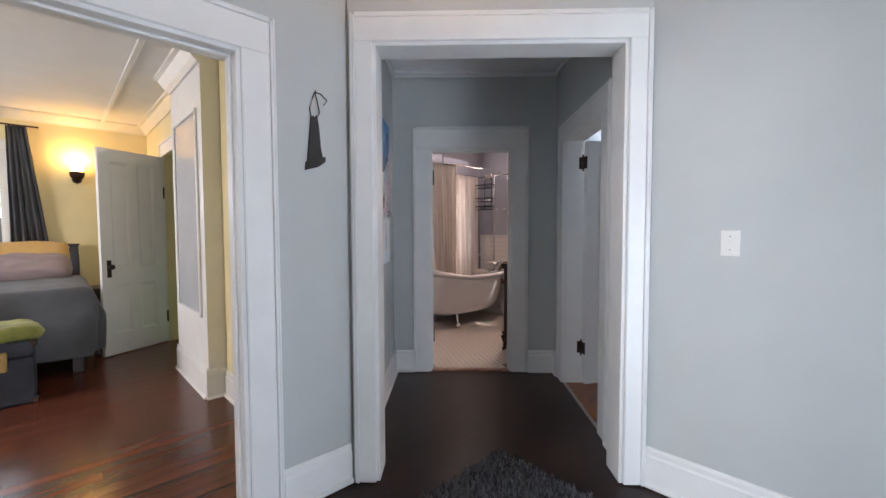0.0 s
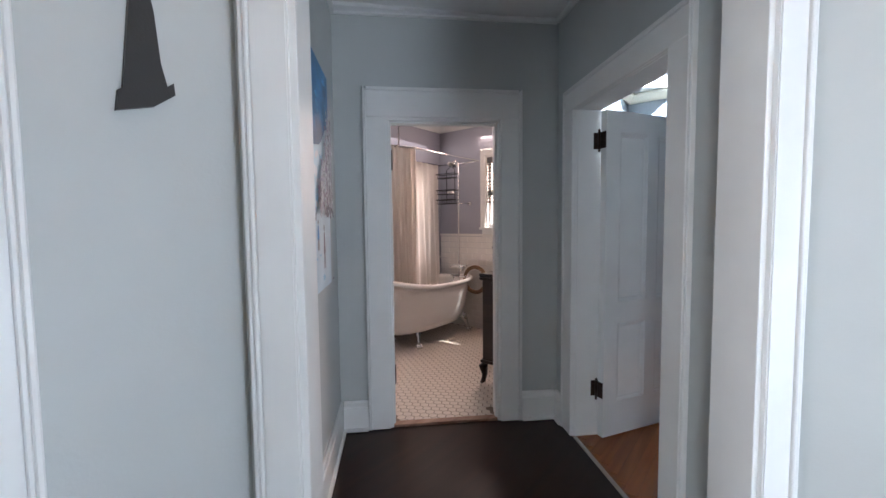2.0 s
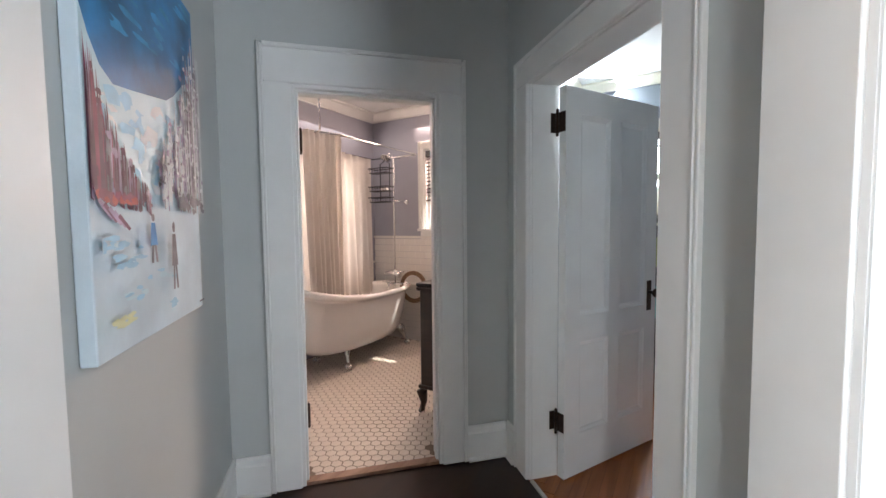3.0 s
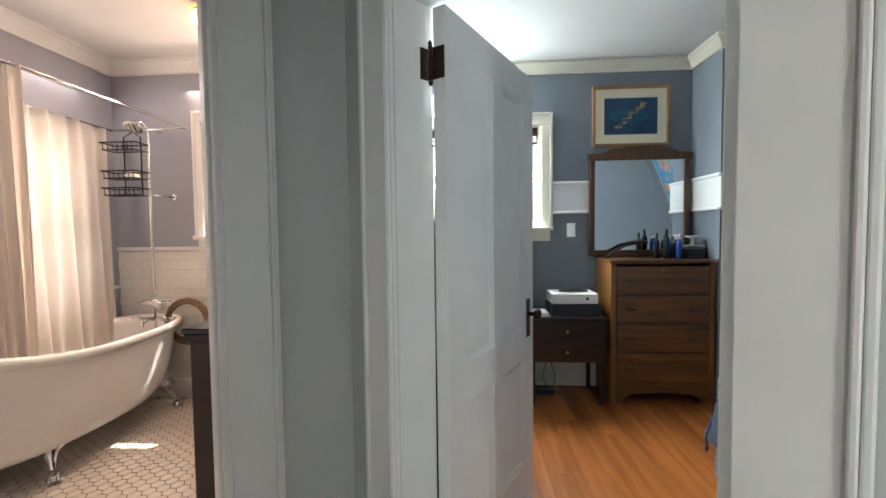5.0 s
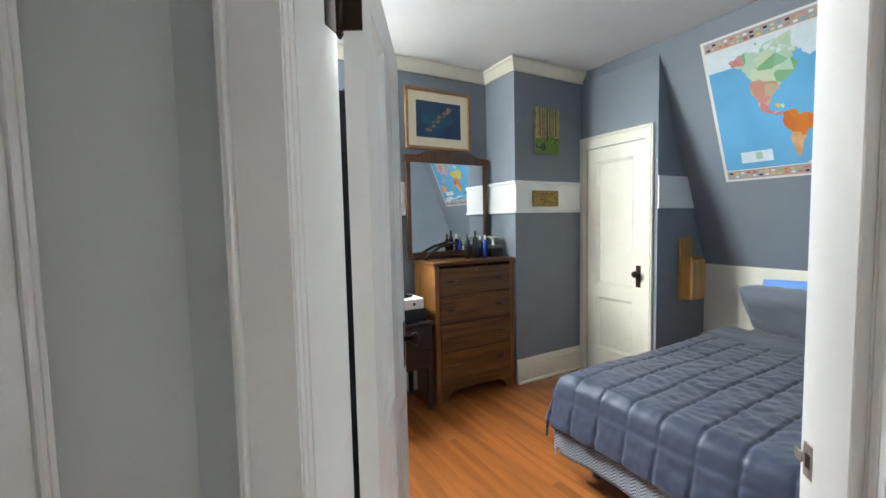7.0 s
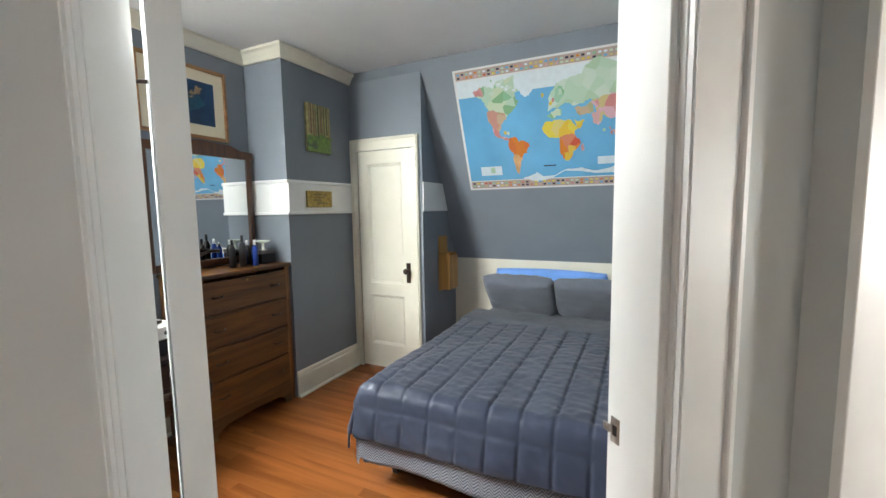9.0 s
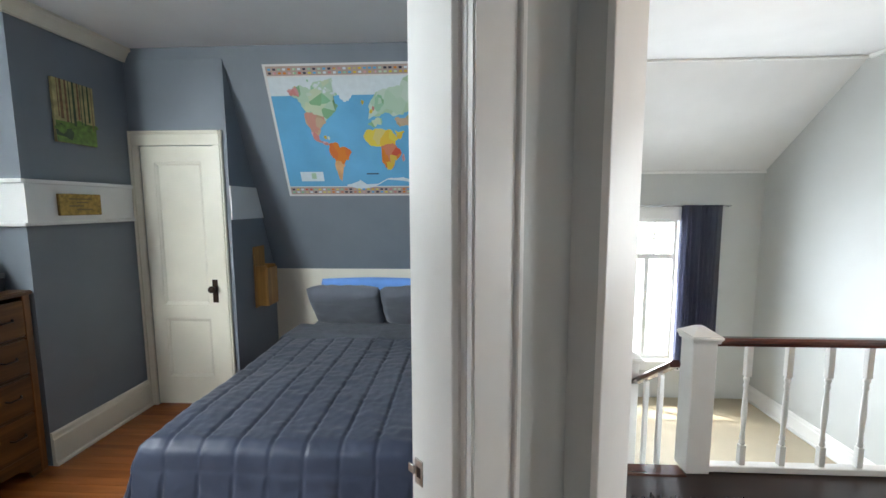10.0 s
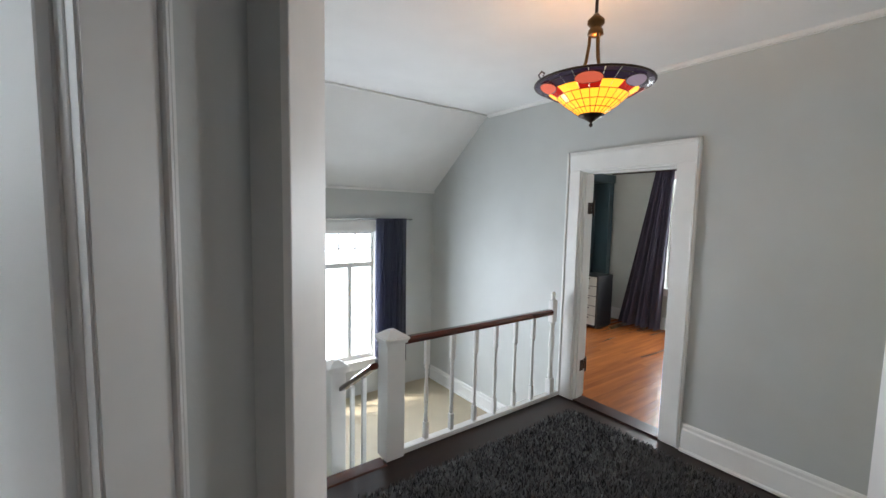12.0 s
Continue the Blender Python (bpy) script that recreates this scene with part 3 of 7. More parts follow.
# yellow room
# unseen ceiling, added to keep the sun off the half open door
slab("sun_block_ceiling", [(1.201, NY + 0.14), (2.0, NY + 0.14), (2.0, GN + 0.1), (1.201, GN + 0.1)], CEIL, CEIL + 0.1, M_CEIL, "unseen ceiling added to keep the sun off the yellow room door", "ceiling")
Y0, Y1 = (GX, GN), (GX, NY + 0.14)
YD2 = (GN - 5.90, GN - 5.10)
wall("wall_yellow_east", Y0, Y1, 0, CEIL, 0.10, M_YELLOW, M_GREY, [(*YD2, 0, 2.19)], "cream yellow bedroom wall with an open door")
YW = (-1.50 - GW, -0.25 - GW)
wall("wall_yellow_north", (GW, GN), (GX, GN), 0, CEIL, 0.14, M_YELLOW, M_YELLOW, [(*YW, 1.0, 2.25)], "cream yellow bedroom wall with a sconce and a window")
wall("wall_yellow_west", (GW, NY + 0.14), (GW, GN), 0, CEIL, 0.14, M_YELLOW, M_YELLOW, [(1.75, 3.05, 0.8, 2.25)], "cream yellow bedroom wall with a window")
wall("wall_yellow_south", (WX - 0.14, NY + 0.14), (GW, NY + 0.14), 0, CEIL, 0.14, M_YELLOW, M_YELLOW, label="cream yellow bedroom wall")
bm = box((0.97, 3.68, 0), (GX + 0.05, 4.72, CEIL))
tagged(part("wall_pilaster", bm, M_WHITE), "white panelled chimney breast", "wall", kind="structure")
wall("wall_yellow_closet_back", (1.9, 6.3), (1.9, 4.6), 0, CEIL, 0.1, M_GREY, M_GREY, label="plain wall beyond the open door")

# far room
wall("wall_far_west", (-3.60, -2.2), (-3.60, 1.9), 0, CEIL, 0.14, M_FAR, M_FAR, [(1.33, 2.33, 0.62, 2.2)], "pale wall with a tall window")
wall("wall_far_south", (WX - 0.14, -2.0), (-3.60, -2.0), 0, CEIL, 0.14, M_FAR, M_FAR, label="pale wall of the far room")
wall("wall_far_north", (-3.60, 1.9), (WX - 0.14, 1.9), 0, CEIL, 0.14, M_FAR, M_FAR, label="pale wall of the far room")

# ---- things: helpers ----
def door_leaf(name, hinge, angle, w, h, t, mat, panels, label, knob=None, group="", hinges=(0.22, 1.78), hinge_mat=None, hinge_side=1):
    """A panelled door: hinge place, direction of the leaf in degrees, panels as (u0, u1, z0, z1) sunk on both faces."""
    m = Matrix.Translation(hinge) @ Matrix.Rotation(radians(angle), 4, "Z") @ Matrix.Translation((0.010, -hinge_side * (t / 2 + 0.004), 0))
    root = thing(name, m, label, "door", group)
    us = sorted({0.0, w, *(u for p in panels for u in p[:2])})
    zs = sorted({0.0, h, *(z for p in panels for z in p[2:])})
    bm = bmesh.new()
    for ua, ub in zip(us, us[1:]):
        run = None
        for za, zb in zip(zs, zs[1:]):
            mu, mz = (ua + ub) / 2, (za + zb) / 2
            hole = any(p[0] < mu < p[1] and p[2] < mz < p[3] for p in panels)
            if not hole:
                run = (run[0], zb) if run else (za, zb)
            if (hole or zb == zs[-1]) and run:
                add_box(bm, (ua, -t / 2, run[0]), (ub, t / 2, run[1]))
                run = None
    bmesh.ops.remove_doubles(bm, verts=bm.verts, dist=0.0002)
    bmesh.ops.transform(bm, matrix=m, verts=bm.verts)
    part("frame", bm, mat, root)
    for p in panels:
        bm = bmesh.new()
        add_box(bm, (p[0] + 0.002, -t / 2 + 0.015, p[2] + 0.002), (p[1] - 0.002, t / 2 - 0.015, p[3] - 0.002))
        for sgn in (-1, 1):
            rings = []
            for inset, deep in ((0.0, 0.0008), (0.004, 0.004), (0.016, 0.009), (0.024, 0.0148)):
                y = sgn * (t / 2 - deep)
                rings.append([bm.verts.new((u, y, z)) for u, z in ((p[0] + inset, p[2] + inset), (p[1] - inset, p[2] + inset), (p[1] - inset, p[3] - inset), (p[0] + inset, p[3] - inset))])
            for ra, rb in zip(rings, rings[1:]):
                for i in range(4):
                    q = (ra[i], ra[(i + 1) % 4], rb[(i + 1) % 4], rb[i])
                    bm.faces.new(q if sgn < 0 else q[::-1])
        bmesh.ops.transform(bm, matrix=m, verts=bm.verts)
        part("panel", bm, mat, root)
    if knob:
        ku, kz = knob
        for sgn in (-1, 1):
            plate = part("escutcheon", box((ku - 0.022, sgn * t / 2 - 0.003, kz - 0.11), (ku + 0.022, sgn * t / 2 + 0.003, kz + 0.07), 0.002, m), M_BRONZE, root, "dark bronze back plate")
            prof = [(0.012, 0.003), (0.010, 0.02), (0.012, 0.028), (0.024, 0.036), (0.028, 0.048), (0.024, 0.058), (0.008, 0.062)]
            turn = m @ Matrix.Translation((ku, sgn * t / 2, kz)) @ Matrix.Rotation(radians(-90 * sgn), 4, "X")
            part("knob", lathe(prof, 14, turn), M_BRONZE, plate, "round dark bronze knob")
    for z in hinges:
        bm = bmesh.new()
        k = hinge_side * (t / 2 + 0.004)
        add_tube(bm, [(-0.010, k, z - 0.055), (-0.010, k, z + 0.055)], 0.008, 8)
        add_box(bm, (-0.0045, -t / 2 + 0.003, z - 0.05), (-0.0005, t / 2 + 0.002, z + 0.05))
        add_lathe(bm, [(0.004, 0), (0.009, 0.006), (0.003, 0.016)], 8, Matrix.Translation((-0.010, k, z + 0.055)))
        add_lathe(bm, [(0.003, -0.016), (0.009, -0.006), (0.004, 0)], 8, Matrix.Translation((-0.010, k, z - 0.055)))
        bmesh.ops.recalc_face_normals(bm, faces=bm.faces)
        bmesh.ops.transform(bm, matrix=m, verts=bm.verts)
        part("hinge", bm, hinge_mat or M_BRONZE, root, "dark bronze butt hinge")
    return root


def curtain(name, p0, p1, z0, z1, mat, label, waves=7, depth=0.03, flare=0.0, seed=1, gather=1.0, low=None):
    """A hanging pleated cloth from p0 to p1; low: the line that its foot takes, where that differs."""
    rnd = random.Random(seed)
    a, b = Vector((*p0, 0)), Vector((*p1, 0))
    la, lb = (Vector((*low[0], 0)), Vector((*low[1], 0))) if low else (a, b)
    n, k = waves * 10, 22
    ph = [rnd.uniform(-0.5, 0.5) for _ in range(waves + 2)]
    bm = bmesh.new()
    sheets = []
    for off in (0.0, 0.003):
        grid = []
        for j in range(k + 1):
            f = j / k
            row = []
            for i in range(n + 1):
                u = i / n
                w = u * waves
                pa, pb = a.lerp(la, f), b.lerp(lb, f)
                d = (pb - pa).normalized()
                nrm = Vector((-d.y, d.x, 0))
                amp = depth * (0.55 + 0.45 * f + flare * f) * (0.8 + 0.4 * math.sin(3.1 * w + f * 2))
                y = amp * math.sin(2 * math.pi * w + ph[int(w)] * f * 2) + 0.25 * depth * math.sin(5.3 * w + 2 * f)
                p = pa.lerp(pb, u) + nrm * (y + off)
                row.append(bm.verts.new((p.x, p.y, z1 + (z0 - z1) * f)))
            grid.append(row)
        sheets.append(grid)
    for s, grid in enumerate(sheets):
        for j in range(k):
            for i in range(n):
                q = (grid[j][i], grid[j][i + 1], grid[j + 1][i + 1], grid[j + 1][i])
                bm.faces.new(q if s else q[::-1]).smooth = True
    A, B = sheets
    for i in range(n):
        bm.faces.new((A[k][i], A[k][i + 1], B[k][i + 1], B[k][i]))
        bm.faces.new((A[0][i + 1], A[0][i], B[0][i], B[0][i + 1]))
    for j in range(k):
        bm.faces.new((A[j][0], A[j + 1][0], B[j + 1][0], B[j][0]))
        bm.faces.new((A[j + 1][n], A[j][n], B[j][n], B[j + 1][n]))
    return tagged(part(name, bm, mat), label, "curtain")


def sash(name, p0, p1, u0, u1, z0, z1, thick, mat, rails=(), mullions=(), label="", upper=()):
    """A window in an opening: frame, bars and glass. upper: (z, columns, rows) of small panes above a height."""
    m, _ = along(p0, p1)
    root = thing(name, m, label, "window", kind="structure")
    y0, y1, f = 0.05, 0.085, 0.045
    for lo, hi in (((u0, y0, z0), (u0 + f, y1, z1)), ((u1 - f, y0, z0), (u1, y1, z1)), ((u0 + f, y0, z0), (u1 - f, y1, z0 + f)), ((u0 + f, y0, z1 - f), (u1 - f, y1, z1))):
        part("window_frame", box(lo, hi, 0.004, m), mat, root)
    for z in rails:
        part("meeting_rail", box((u0 + f, y0 - 0.006, z - 0.03), (u1 - f, y1 + 0.004, z + 0.03), 0.004, m), mat, root)
    for u, za, zb in mullions:
        part("mullion", box((u - 0.025, y0, za), (u + 0.025, y1, zb), 0.004, m), mat, root)
    if upper:
        z, cols, rows = upper
        for i in range(1, cols):
            u = u0 + f + (u1 - u0 - 2 * f) * i / cols
            part("glazing_bar", box((u - 0.009, y0 + 0.005, z), (u + 0.009, y1 - 0.005, z1 - f), 0.002, m), mat, root)
        for i in range(1, rows):
            zz = z + (z1 - f - z) * i / rows
            part("glazing_bar", box((u0 + f, y0 + 0.006, zz - 0.009), (u1 - f, y1 - 0.006, zz + 0.009), 0.002, m), mat, root)
    glass = part("pane", box((u0 + f, 0.066, z0 + f), (u1 - f, 0.069, z1 - f), 0, m), M_GLASS, root, "clear window glass")
    glass.visible_shadow = False
    return root


def blind(name, p0, p1, u0, u1, z0, z1, mat, label, pitch=0.05, tilt=35):
    m, _ = along(p0, p1)
    root = thing(name, m, label, "window blind")
    part("head_rail", box((u0, 0.0, z1 - 0.07), (u1, 0.045, z1), 0.003, m), mat, root)
    z = z1 - 0.09
    while z > z0 + 0.03:
        c = m @ Matrix.Translation(((u0 + u1) / 2, 0.025, z)) @ Matrix.Rotation(radians(tilt), 4, "X")
        part("slat", box((-(u1 - u0) / 2 + 0.005, -0.022, -0.0015), ((u1 - u0) / 2 - 0.005, 0.022, 0.0015), 0, c), mat, root)
        z -= pitch
    part("bottom_rail", box((u0 + 0.005, 0.005, z0), (u1 - 0.005, 0.045, z0 + 0.022), 0.003, m), mat, root)
    for u in (u0 + 0.1, u1 - 0.1):
        part("cord", tube([m @ Vector((u, 0.025, z0 + 0.02)), m @ Vector((u, 0.025, z1 - 0.06))], 0.0025, 5), mat, root)
    return root


def pillow(name, m, w, d, t, mat, label, seed=1, seam=True):
    rnd = random.Random(seed)
    bm = bmesh.new()
    n = 18
    tops = {}
    for sgn in (1, -1):
        for i in range(n + 1):
            for j in range(n + 1):
                u, v = 2 * i / n - 1, 2 * j / n - 1
                edge = max(0.0, (1 - u ** 6) * (1 - v ** 6)) ** 0.42
                pinch = 1 - 0.06 * (abs(u) * abs(v)) ** 2 + 0.03 * (1 - abs(u)) * abs(v)
                wob = 0.20 * noise.noise((u * 2.2 + seed, v * 2.2, sgn)) + 0.09 * noise.noise((u * 5 + seed, v * 3, sgn))
                z = sgn * t / 2 * edge * (1 + wob) + (0.01 * noise.noise((u * 5, v * 5, seed)) if edge > 0.1 else 0)
                key = (i, j, 0 if edge < 1e-6 else sgn)
                if key not in tops:
                    tops[key] = bm.verts.new((u * w / 2 * pinch, v * d / 2 * pinch, z))
        for i in range(n):
            for j in range(n):
                vs = []
                for a, b in ((i, j), (i + 1, j), (i + 1, j + 1), (i, j + 1)):
                    vs.append(tops.get((a, b, sgn)) or tops[(a, b, 0)])
                f = bm.faces.new(vs if sgn > 0 else vs[::-1])
                f.smooth = True
    bmesh.ops.transform(bm, matrix=m, verts=bm.verts)
    return tagged(part(name, bm, mat), label, "pillow")


def quilt_mesh(w, l, side, foot, top, hang, puff, pitch, cross, seed=3, wave=0.03, flare=0.05):
    """A quilt over a bed w wide and l long (foot towards +y): it falls side metres at both sides and foot metres at the foot."""
    bm = bmesh.new()
    r = 0.06
    na, nb = (320, 190) if puff > 0.008 else (120, 110)
    grid = []
    ta = w / 2 + side
    tb = l + foot

    def fold(x, half):
        if x <= half - r:
            return x, 0.0
        q = x - (half - r)
        if q < r * math.pi / 2:
            return half - r + r * math.sin(q / r), r * (1 - math.cos(q / r))
        return half, r + q - r * math.pi / 2

    for i in range(na + 1):
        a = -ta + 2 * ta * i / na
        row = []
        for j in range(nb + 1):
            b = tb * j / nb
            x, dx = fold(abs(a), w / 2)
            y, dy = fold(b, l)
            x = math.copysign(x, a)
            drop = max(dx, dy) if min(dx, dy) < 0.03 else math.hypot(dx, dy) * 0.93
            ga = abs((a / pitch + 0.5) % 1.0 - 0.5) * pitch
            pa = 0.8 * (1 - math.exp(-(ga / 0.009) ** 2)) + 0.2 * math.sin(math.pi * ga / pitch)
            gb = abs(b - l - cross)
            pb = 0.62 * (1 - math.exp(-(gb / 0.012) ** 2)) + 0.38 * min(1.0, gb / 0.1) if cross else 1
            bulge = puff * min(pa, pb) + 0.012 * noise.noise((a * 2.3, b * 2.3, seed)) + 0.005 * noise.noise((a * 7 + b * 3, b * 9, seed)) + 0.0042 * noise.noise((a * 13 + 2 * math.sin(b * 4), b * 22, seed)) + (0.004 * (1 - pa) + 0.0018) * noise.noise((a * 9 + 3.0, b * 38 + 5 * noise.noise((a * 4, b * 4, seed)), seed)) + 0.003 * noise.noise((a * 30, b * 26, seed))
            fall = min(1.0, drop / 0.25)
            sway = wave * fall * math.sin(b * 9 + 2.1 * math.sin(a * 3)) if dx > dy else wave * fall * math.sin(a * 8 + 1.3)
            out = bulge * fall + sway * 0.6 + flare * fall
            if dx > 0.02 and dy > 0.02:
                nx, ny = dx / math.hypot(dx, dy), dy / math.hypot(dx, dy)
            else:
                nx, ny = (1.0 if dx > 0.02 else 0.0), (1.0 if dy > 0.02 else 0.0)
            z = top - drop + bulge * (1 - fall)
            row.append(bm.verts.new((x + math.copysign(nx * out, a), y + ny * out, max(z, hang))))
        grid.append(row)
    for i in range(na):
        for j in range(nb):
            bm.faces.new((grid[i][j], grid[i + 1][j], grid[i + 1][j + 1], grid[i][j + 1])).smooth = True
    ret = bmesh.ops.solidify(bm, geom=bm.faces[:], thickness=0.012)
    return bm


M_GLASS = bpy.data.materials.new("window_glass")
M_GLASS.use_nodes = True
_b = M_GLASS.node_tree.nodes["Principled BSDF"]
_b.inputs["Transmission Weight"].default_value, _b.inputs["Roughness"].default_value, _b.inputs["IOR"].default_value = 1.0, 0.02, 1.45
M_MIRROR = material("mirror_silver", (0.82, 0.84, 0.84), 0.02, 1.0, vary=0.0)
M_TEAL = material("dark_teal_paint", (0.030, 0.055, 0.065), 0.5, vary=0.1)
M_PLASTICW = material("white_plastic", (0.75, 0.74, 0.70), 0.35, vary=0.02)
M_PLASTICB = material("black_plastic", (0.012, 0.012, 0.014), 0.35, vary=0.1)
M_PINE = wood("honey_pine_wood", (0.30, 0.13, 0.03), (0.52, 0.27, 0.07), 0.4, 1.5, 2, 0.1)
M_FRAMEOAK = wood("light_oak_frame", (0.22, 0.10, 0.035), (0.40, 0.20, 0.075), 0.4, 1.5, 1, 0.1)
M_MAT = material("cream_mount_card", (0.78, 0.70, 0.52), 0.8, vary=0.02)


def flat(name, color, rough=0.6, vary=0.15, scale=25):
    return material(name, color, rough, 0, vary, scale)


def patches(name, m, mats, shapes, parent, label="", base=0.0):
    """Thin coloured shapes laid on a flat sheet: (material index, outline in the sheet's x and z), each a hair above the last."""
    bm = bmesh.new()
    for n, (mi, pts) in enumerate(shapes):
        y = -base - 0.0004 - 0.00002 * n
        vs = [bm.verts.new((x, y, z)) for x, z in pts]
        f = bm.faces.new(vs)
        f.material_index = mi
    bmesh.ops.triangulate(bm, faces=bm.faces[:])
    for f in bm.faces:
        f.normal_update()
        if f.normal.y > 0:
            f.normal_flip()
    bmesh.ops.transform(bm, matrix=m, verts=bm.verts)
    ob = part(name, bm, mats, parent, label)
    ob["kind"] = "stuff"
    return ob


def blob(cx, cz, rx, rz, n=12, rough=0.25, seed=0):
    rnd = random.Random(seed)
    out = []
    for i in range(n):
        a = 2 * math.pi * i / n
        k = 1 + rnd.uniform(-rough, rough)
        out.append((cx + rx * k * math.cos(a), cz + rz * k * math.sin(a)))
    return out


def rect(x0, z0, x1, z1):
    return [(x0, z0), (x1, z0), (x1, z1), (x0, z1)]

# ---- hallway things ----
def on_wall(p0, p1, u, z, out=0.0):
    m, _ = along(p0, p1)
    return m @ Matrix.Translation((u, -out, z))


PW, PH = 0.705, 1.065
pm = on_wall(LP0, LP1, 2.75 - HD1, 1.065, 0.002)
paint = thing("canvas_painting", pm, "unframed canvas painting of a snowy street under blue sky", "painting")
part("canvas", box((0, -0.034, 0), (PW, 0, PH), 0.003, pm), material("painted_snow_ground", (0.62, 0.72, 0.78), 0.5, vary=0.12, scale=5, bump=0.4, bump_scale=45), paint)
PM = [flat("deep_sky_blue_oil", (0.025, 0.19, 0.42), 0.4, 0.5, 6), flat("plum_oil", (0.16, 0.06, 0.10), 0.5, 0.5, 9), flat("tree_grey_oil", (0.20, 0.18, 0.20), 0.5, 0.5, 20),
      flat("pale_sky_oil", (0.60, 0.76, 0.82), 0.4, 0.08, 5), flat("lilac_oil", (0.40, 0.30, 0.42), 0.5, 0.3, 14), flat("crimson_oil", (0.26, 0.05, 0.10), 0.5, 0.3, 14), flat("azure_oil", (0.38, 0.62, 0.76), 0.5, 0.15, 12), flat("snow_white_oil", (0.78, 0.79, 0.80), 0.5, 0.06, 12), flat("lemon_oil", (0.74, 0.74, 0.46), 0.5, 0.1, 12), flat("cerulean_oil", (0.05, 0.30, 0.55), 0.4, 0.4, 9), flat("scarlet_oil", (0.42, 0.06, 0.06), 0.5, 0.3, 14)]
rnd = random.Random(5)


def daub(c, x, z, rx, rz, n=9):
    st.append((c, [(min(max(px, 0.002), PW - 0.002), min(max(pz, 0.002), PH - 0.002)) for px, pz in blob(x, z, rx, rz, n, 0.4, rnd.randint(0, 9999))]))


st = [(3, rect(0, 0.36, PW, PH)), (0, [(0, PH), (0, 0.76), (0.03, 0.70), (0.07, 0.65), (0.125, 0.625), (0.22, 0.64), (0.37, 0.69), (0.44, 0.68), (0.50, 0.71), (0.60, 0.78), (PW, 0.80), (PW, PH)])]
for i in range(60):
    u = rnd.uniform(0.02, 0.66)
    daub(rnd.choice((0, 0, 9)), u, 0.70 + 0.16 * u + rnd.uniform(0.0, 0.25), rnd.uniform(0.02, 0.07), rnd.uniform(0.005, 0.014))
for i in range(90):
    daub(rnd.choice((3, 3, 7, 6)), rnd.uniform(0.05, 0.5), rnd.uniform(0.40, 0.62), rnd.uniform(0.015, 0.05), rnd.uniform(0.01, 0.03))
for i in range(170):
    x = 0.27 * rnd.random() ** 1.3
    z = 0.365 - 0.10 * x + rnd.uniform(-0.01, 0.03)
    hgt = max(0.04, 0.33 - 1.9 * x + 3.2 * x * x) * rnd.uniform(0.5, 1.0)
    st.append((rnd.choice((1, 1, 1, 4, 5, 2)), [(x, z), (x + 0.012, z - 0.006), (x + 0.010, z + hgt * 0.8), (x + 0.004, z + hgt)]))
    if i % 2:
        daub(rnd.choice((1, 1, 2, 4)), x + 0.01, z + hgt * rnd.uniform(0.1, 1.0), rnd.uniform(0.006, 0.016), rnd.uniform(0.005, 0.018), 7)
for i in range(16):
    daub(5 if i % 3 else 8 + 2, 0.03 + 0.010 * i, 0.362 + rnd.uniform(-0.012, 0.012), 0.016, 0.010)
for i in range(5):
    x = 0.015 + 0.02 * i
    st.append((rnd.choice((1, 4)), [(x, 0.350 - 0.008 * i), (x + 0.05, 0.310 - 0.006 * i), (x + 0.06, 0.316 - 0.006 * i), (x + 0.01, 0.358 - 0.008 * i)]))
for i in range(100):
    x = 0.29 + 0.40 * rnd.random() ** 0.8
    z = 0.37 + rnd.uniform(-0.03, 0.05)
    hgt = 0.08 + max(0.0, x - 0.32) * 1.5 * rnd.uniform(0.5, 1.0)
    st.append((rnd.choice((2, 4, 7, 7)), [(x, z), (x + 0.009, z), (x + 0.008, z + hgt), (x + 0.003, z + hgt)]))
    for _ in range(4):
        daub(rnd.choice((2, 7, 7, 7, 4)), x + rnd.uniform(-0.015, 0.015), z + hgt * rnd.uniform(0.1, 1.0), rnd.uniform(0.005, 0.014), rnd.uniform(0.004, 0.012), 7)
for i in range(22):
    daub(2, 0.44 + rnd.uniform(0, 0.24), 0.365 + rnd.uniform(-0.02, 0.03), 0.018, 0.012, 7)
for x, z, wd, k in ((0.0, 0.255, 0.10, 10), (0.06, 0.215, 0.12, 14), (0.09, 0.135, 0.10, 8), (0.32, 0.07, 0.10, 5), (0.20, 0.17, 0.2, 6)):
    for _ in range(k):
        daub(rnd.choice((6, 6, 6, 3)), x + rnd.uniform(0, wd), z + rnd.gauss(0, 0.012), rnd.uniform(0.012, 0.035), rnd.uniform(0.003, 0.008))
for i in range(8):
    daub(8, 0.03 + rnd.uniform(0, 0.09), 0.08 + rnd.uniform(-0.01, 0.01), 0.02, 0.006)
for x, z, h, c in ((0.25, 0.20, 0.13, 0), (0.39, 0.11, 0.20, 2)):
    st += [(c, [(x - 0.024, z + h * 0.35), (x + 0.024, z + h * 0.35), (x + 0.012, z + h * 0.82), (x - 0.012, z + h * 0.82)]), (2, blob(x, z + h * 0.92, 0.011, h * 0.08, 8, 0.1, 1)), (2, [(x - 0.02, z), (x - 0.006, z), (x, z + h * 0.36), (x - 0.014, z + h * 0.36)]), (2, [(x + 0.008, z), (x + 0.022, z), (x + 0.014, z + h * 0.36), (x, z + h * 0.36)])]
st.append((2, rect(0.60, 0.030, 0.65, 0.036)))
patches("painted_picture", pm, PM, st, paint, "loose brushwork in blue, plum and white", 0.0345)


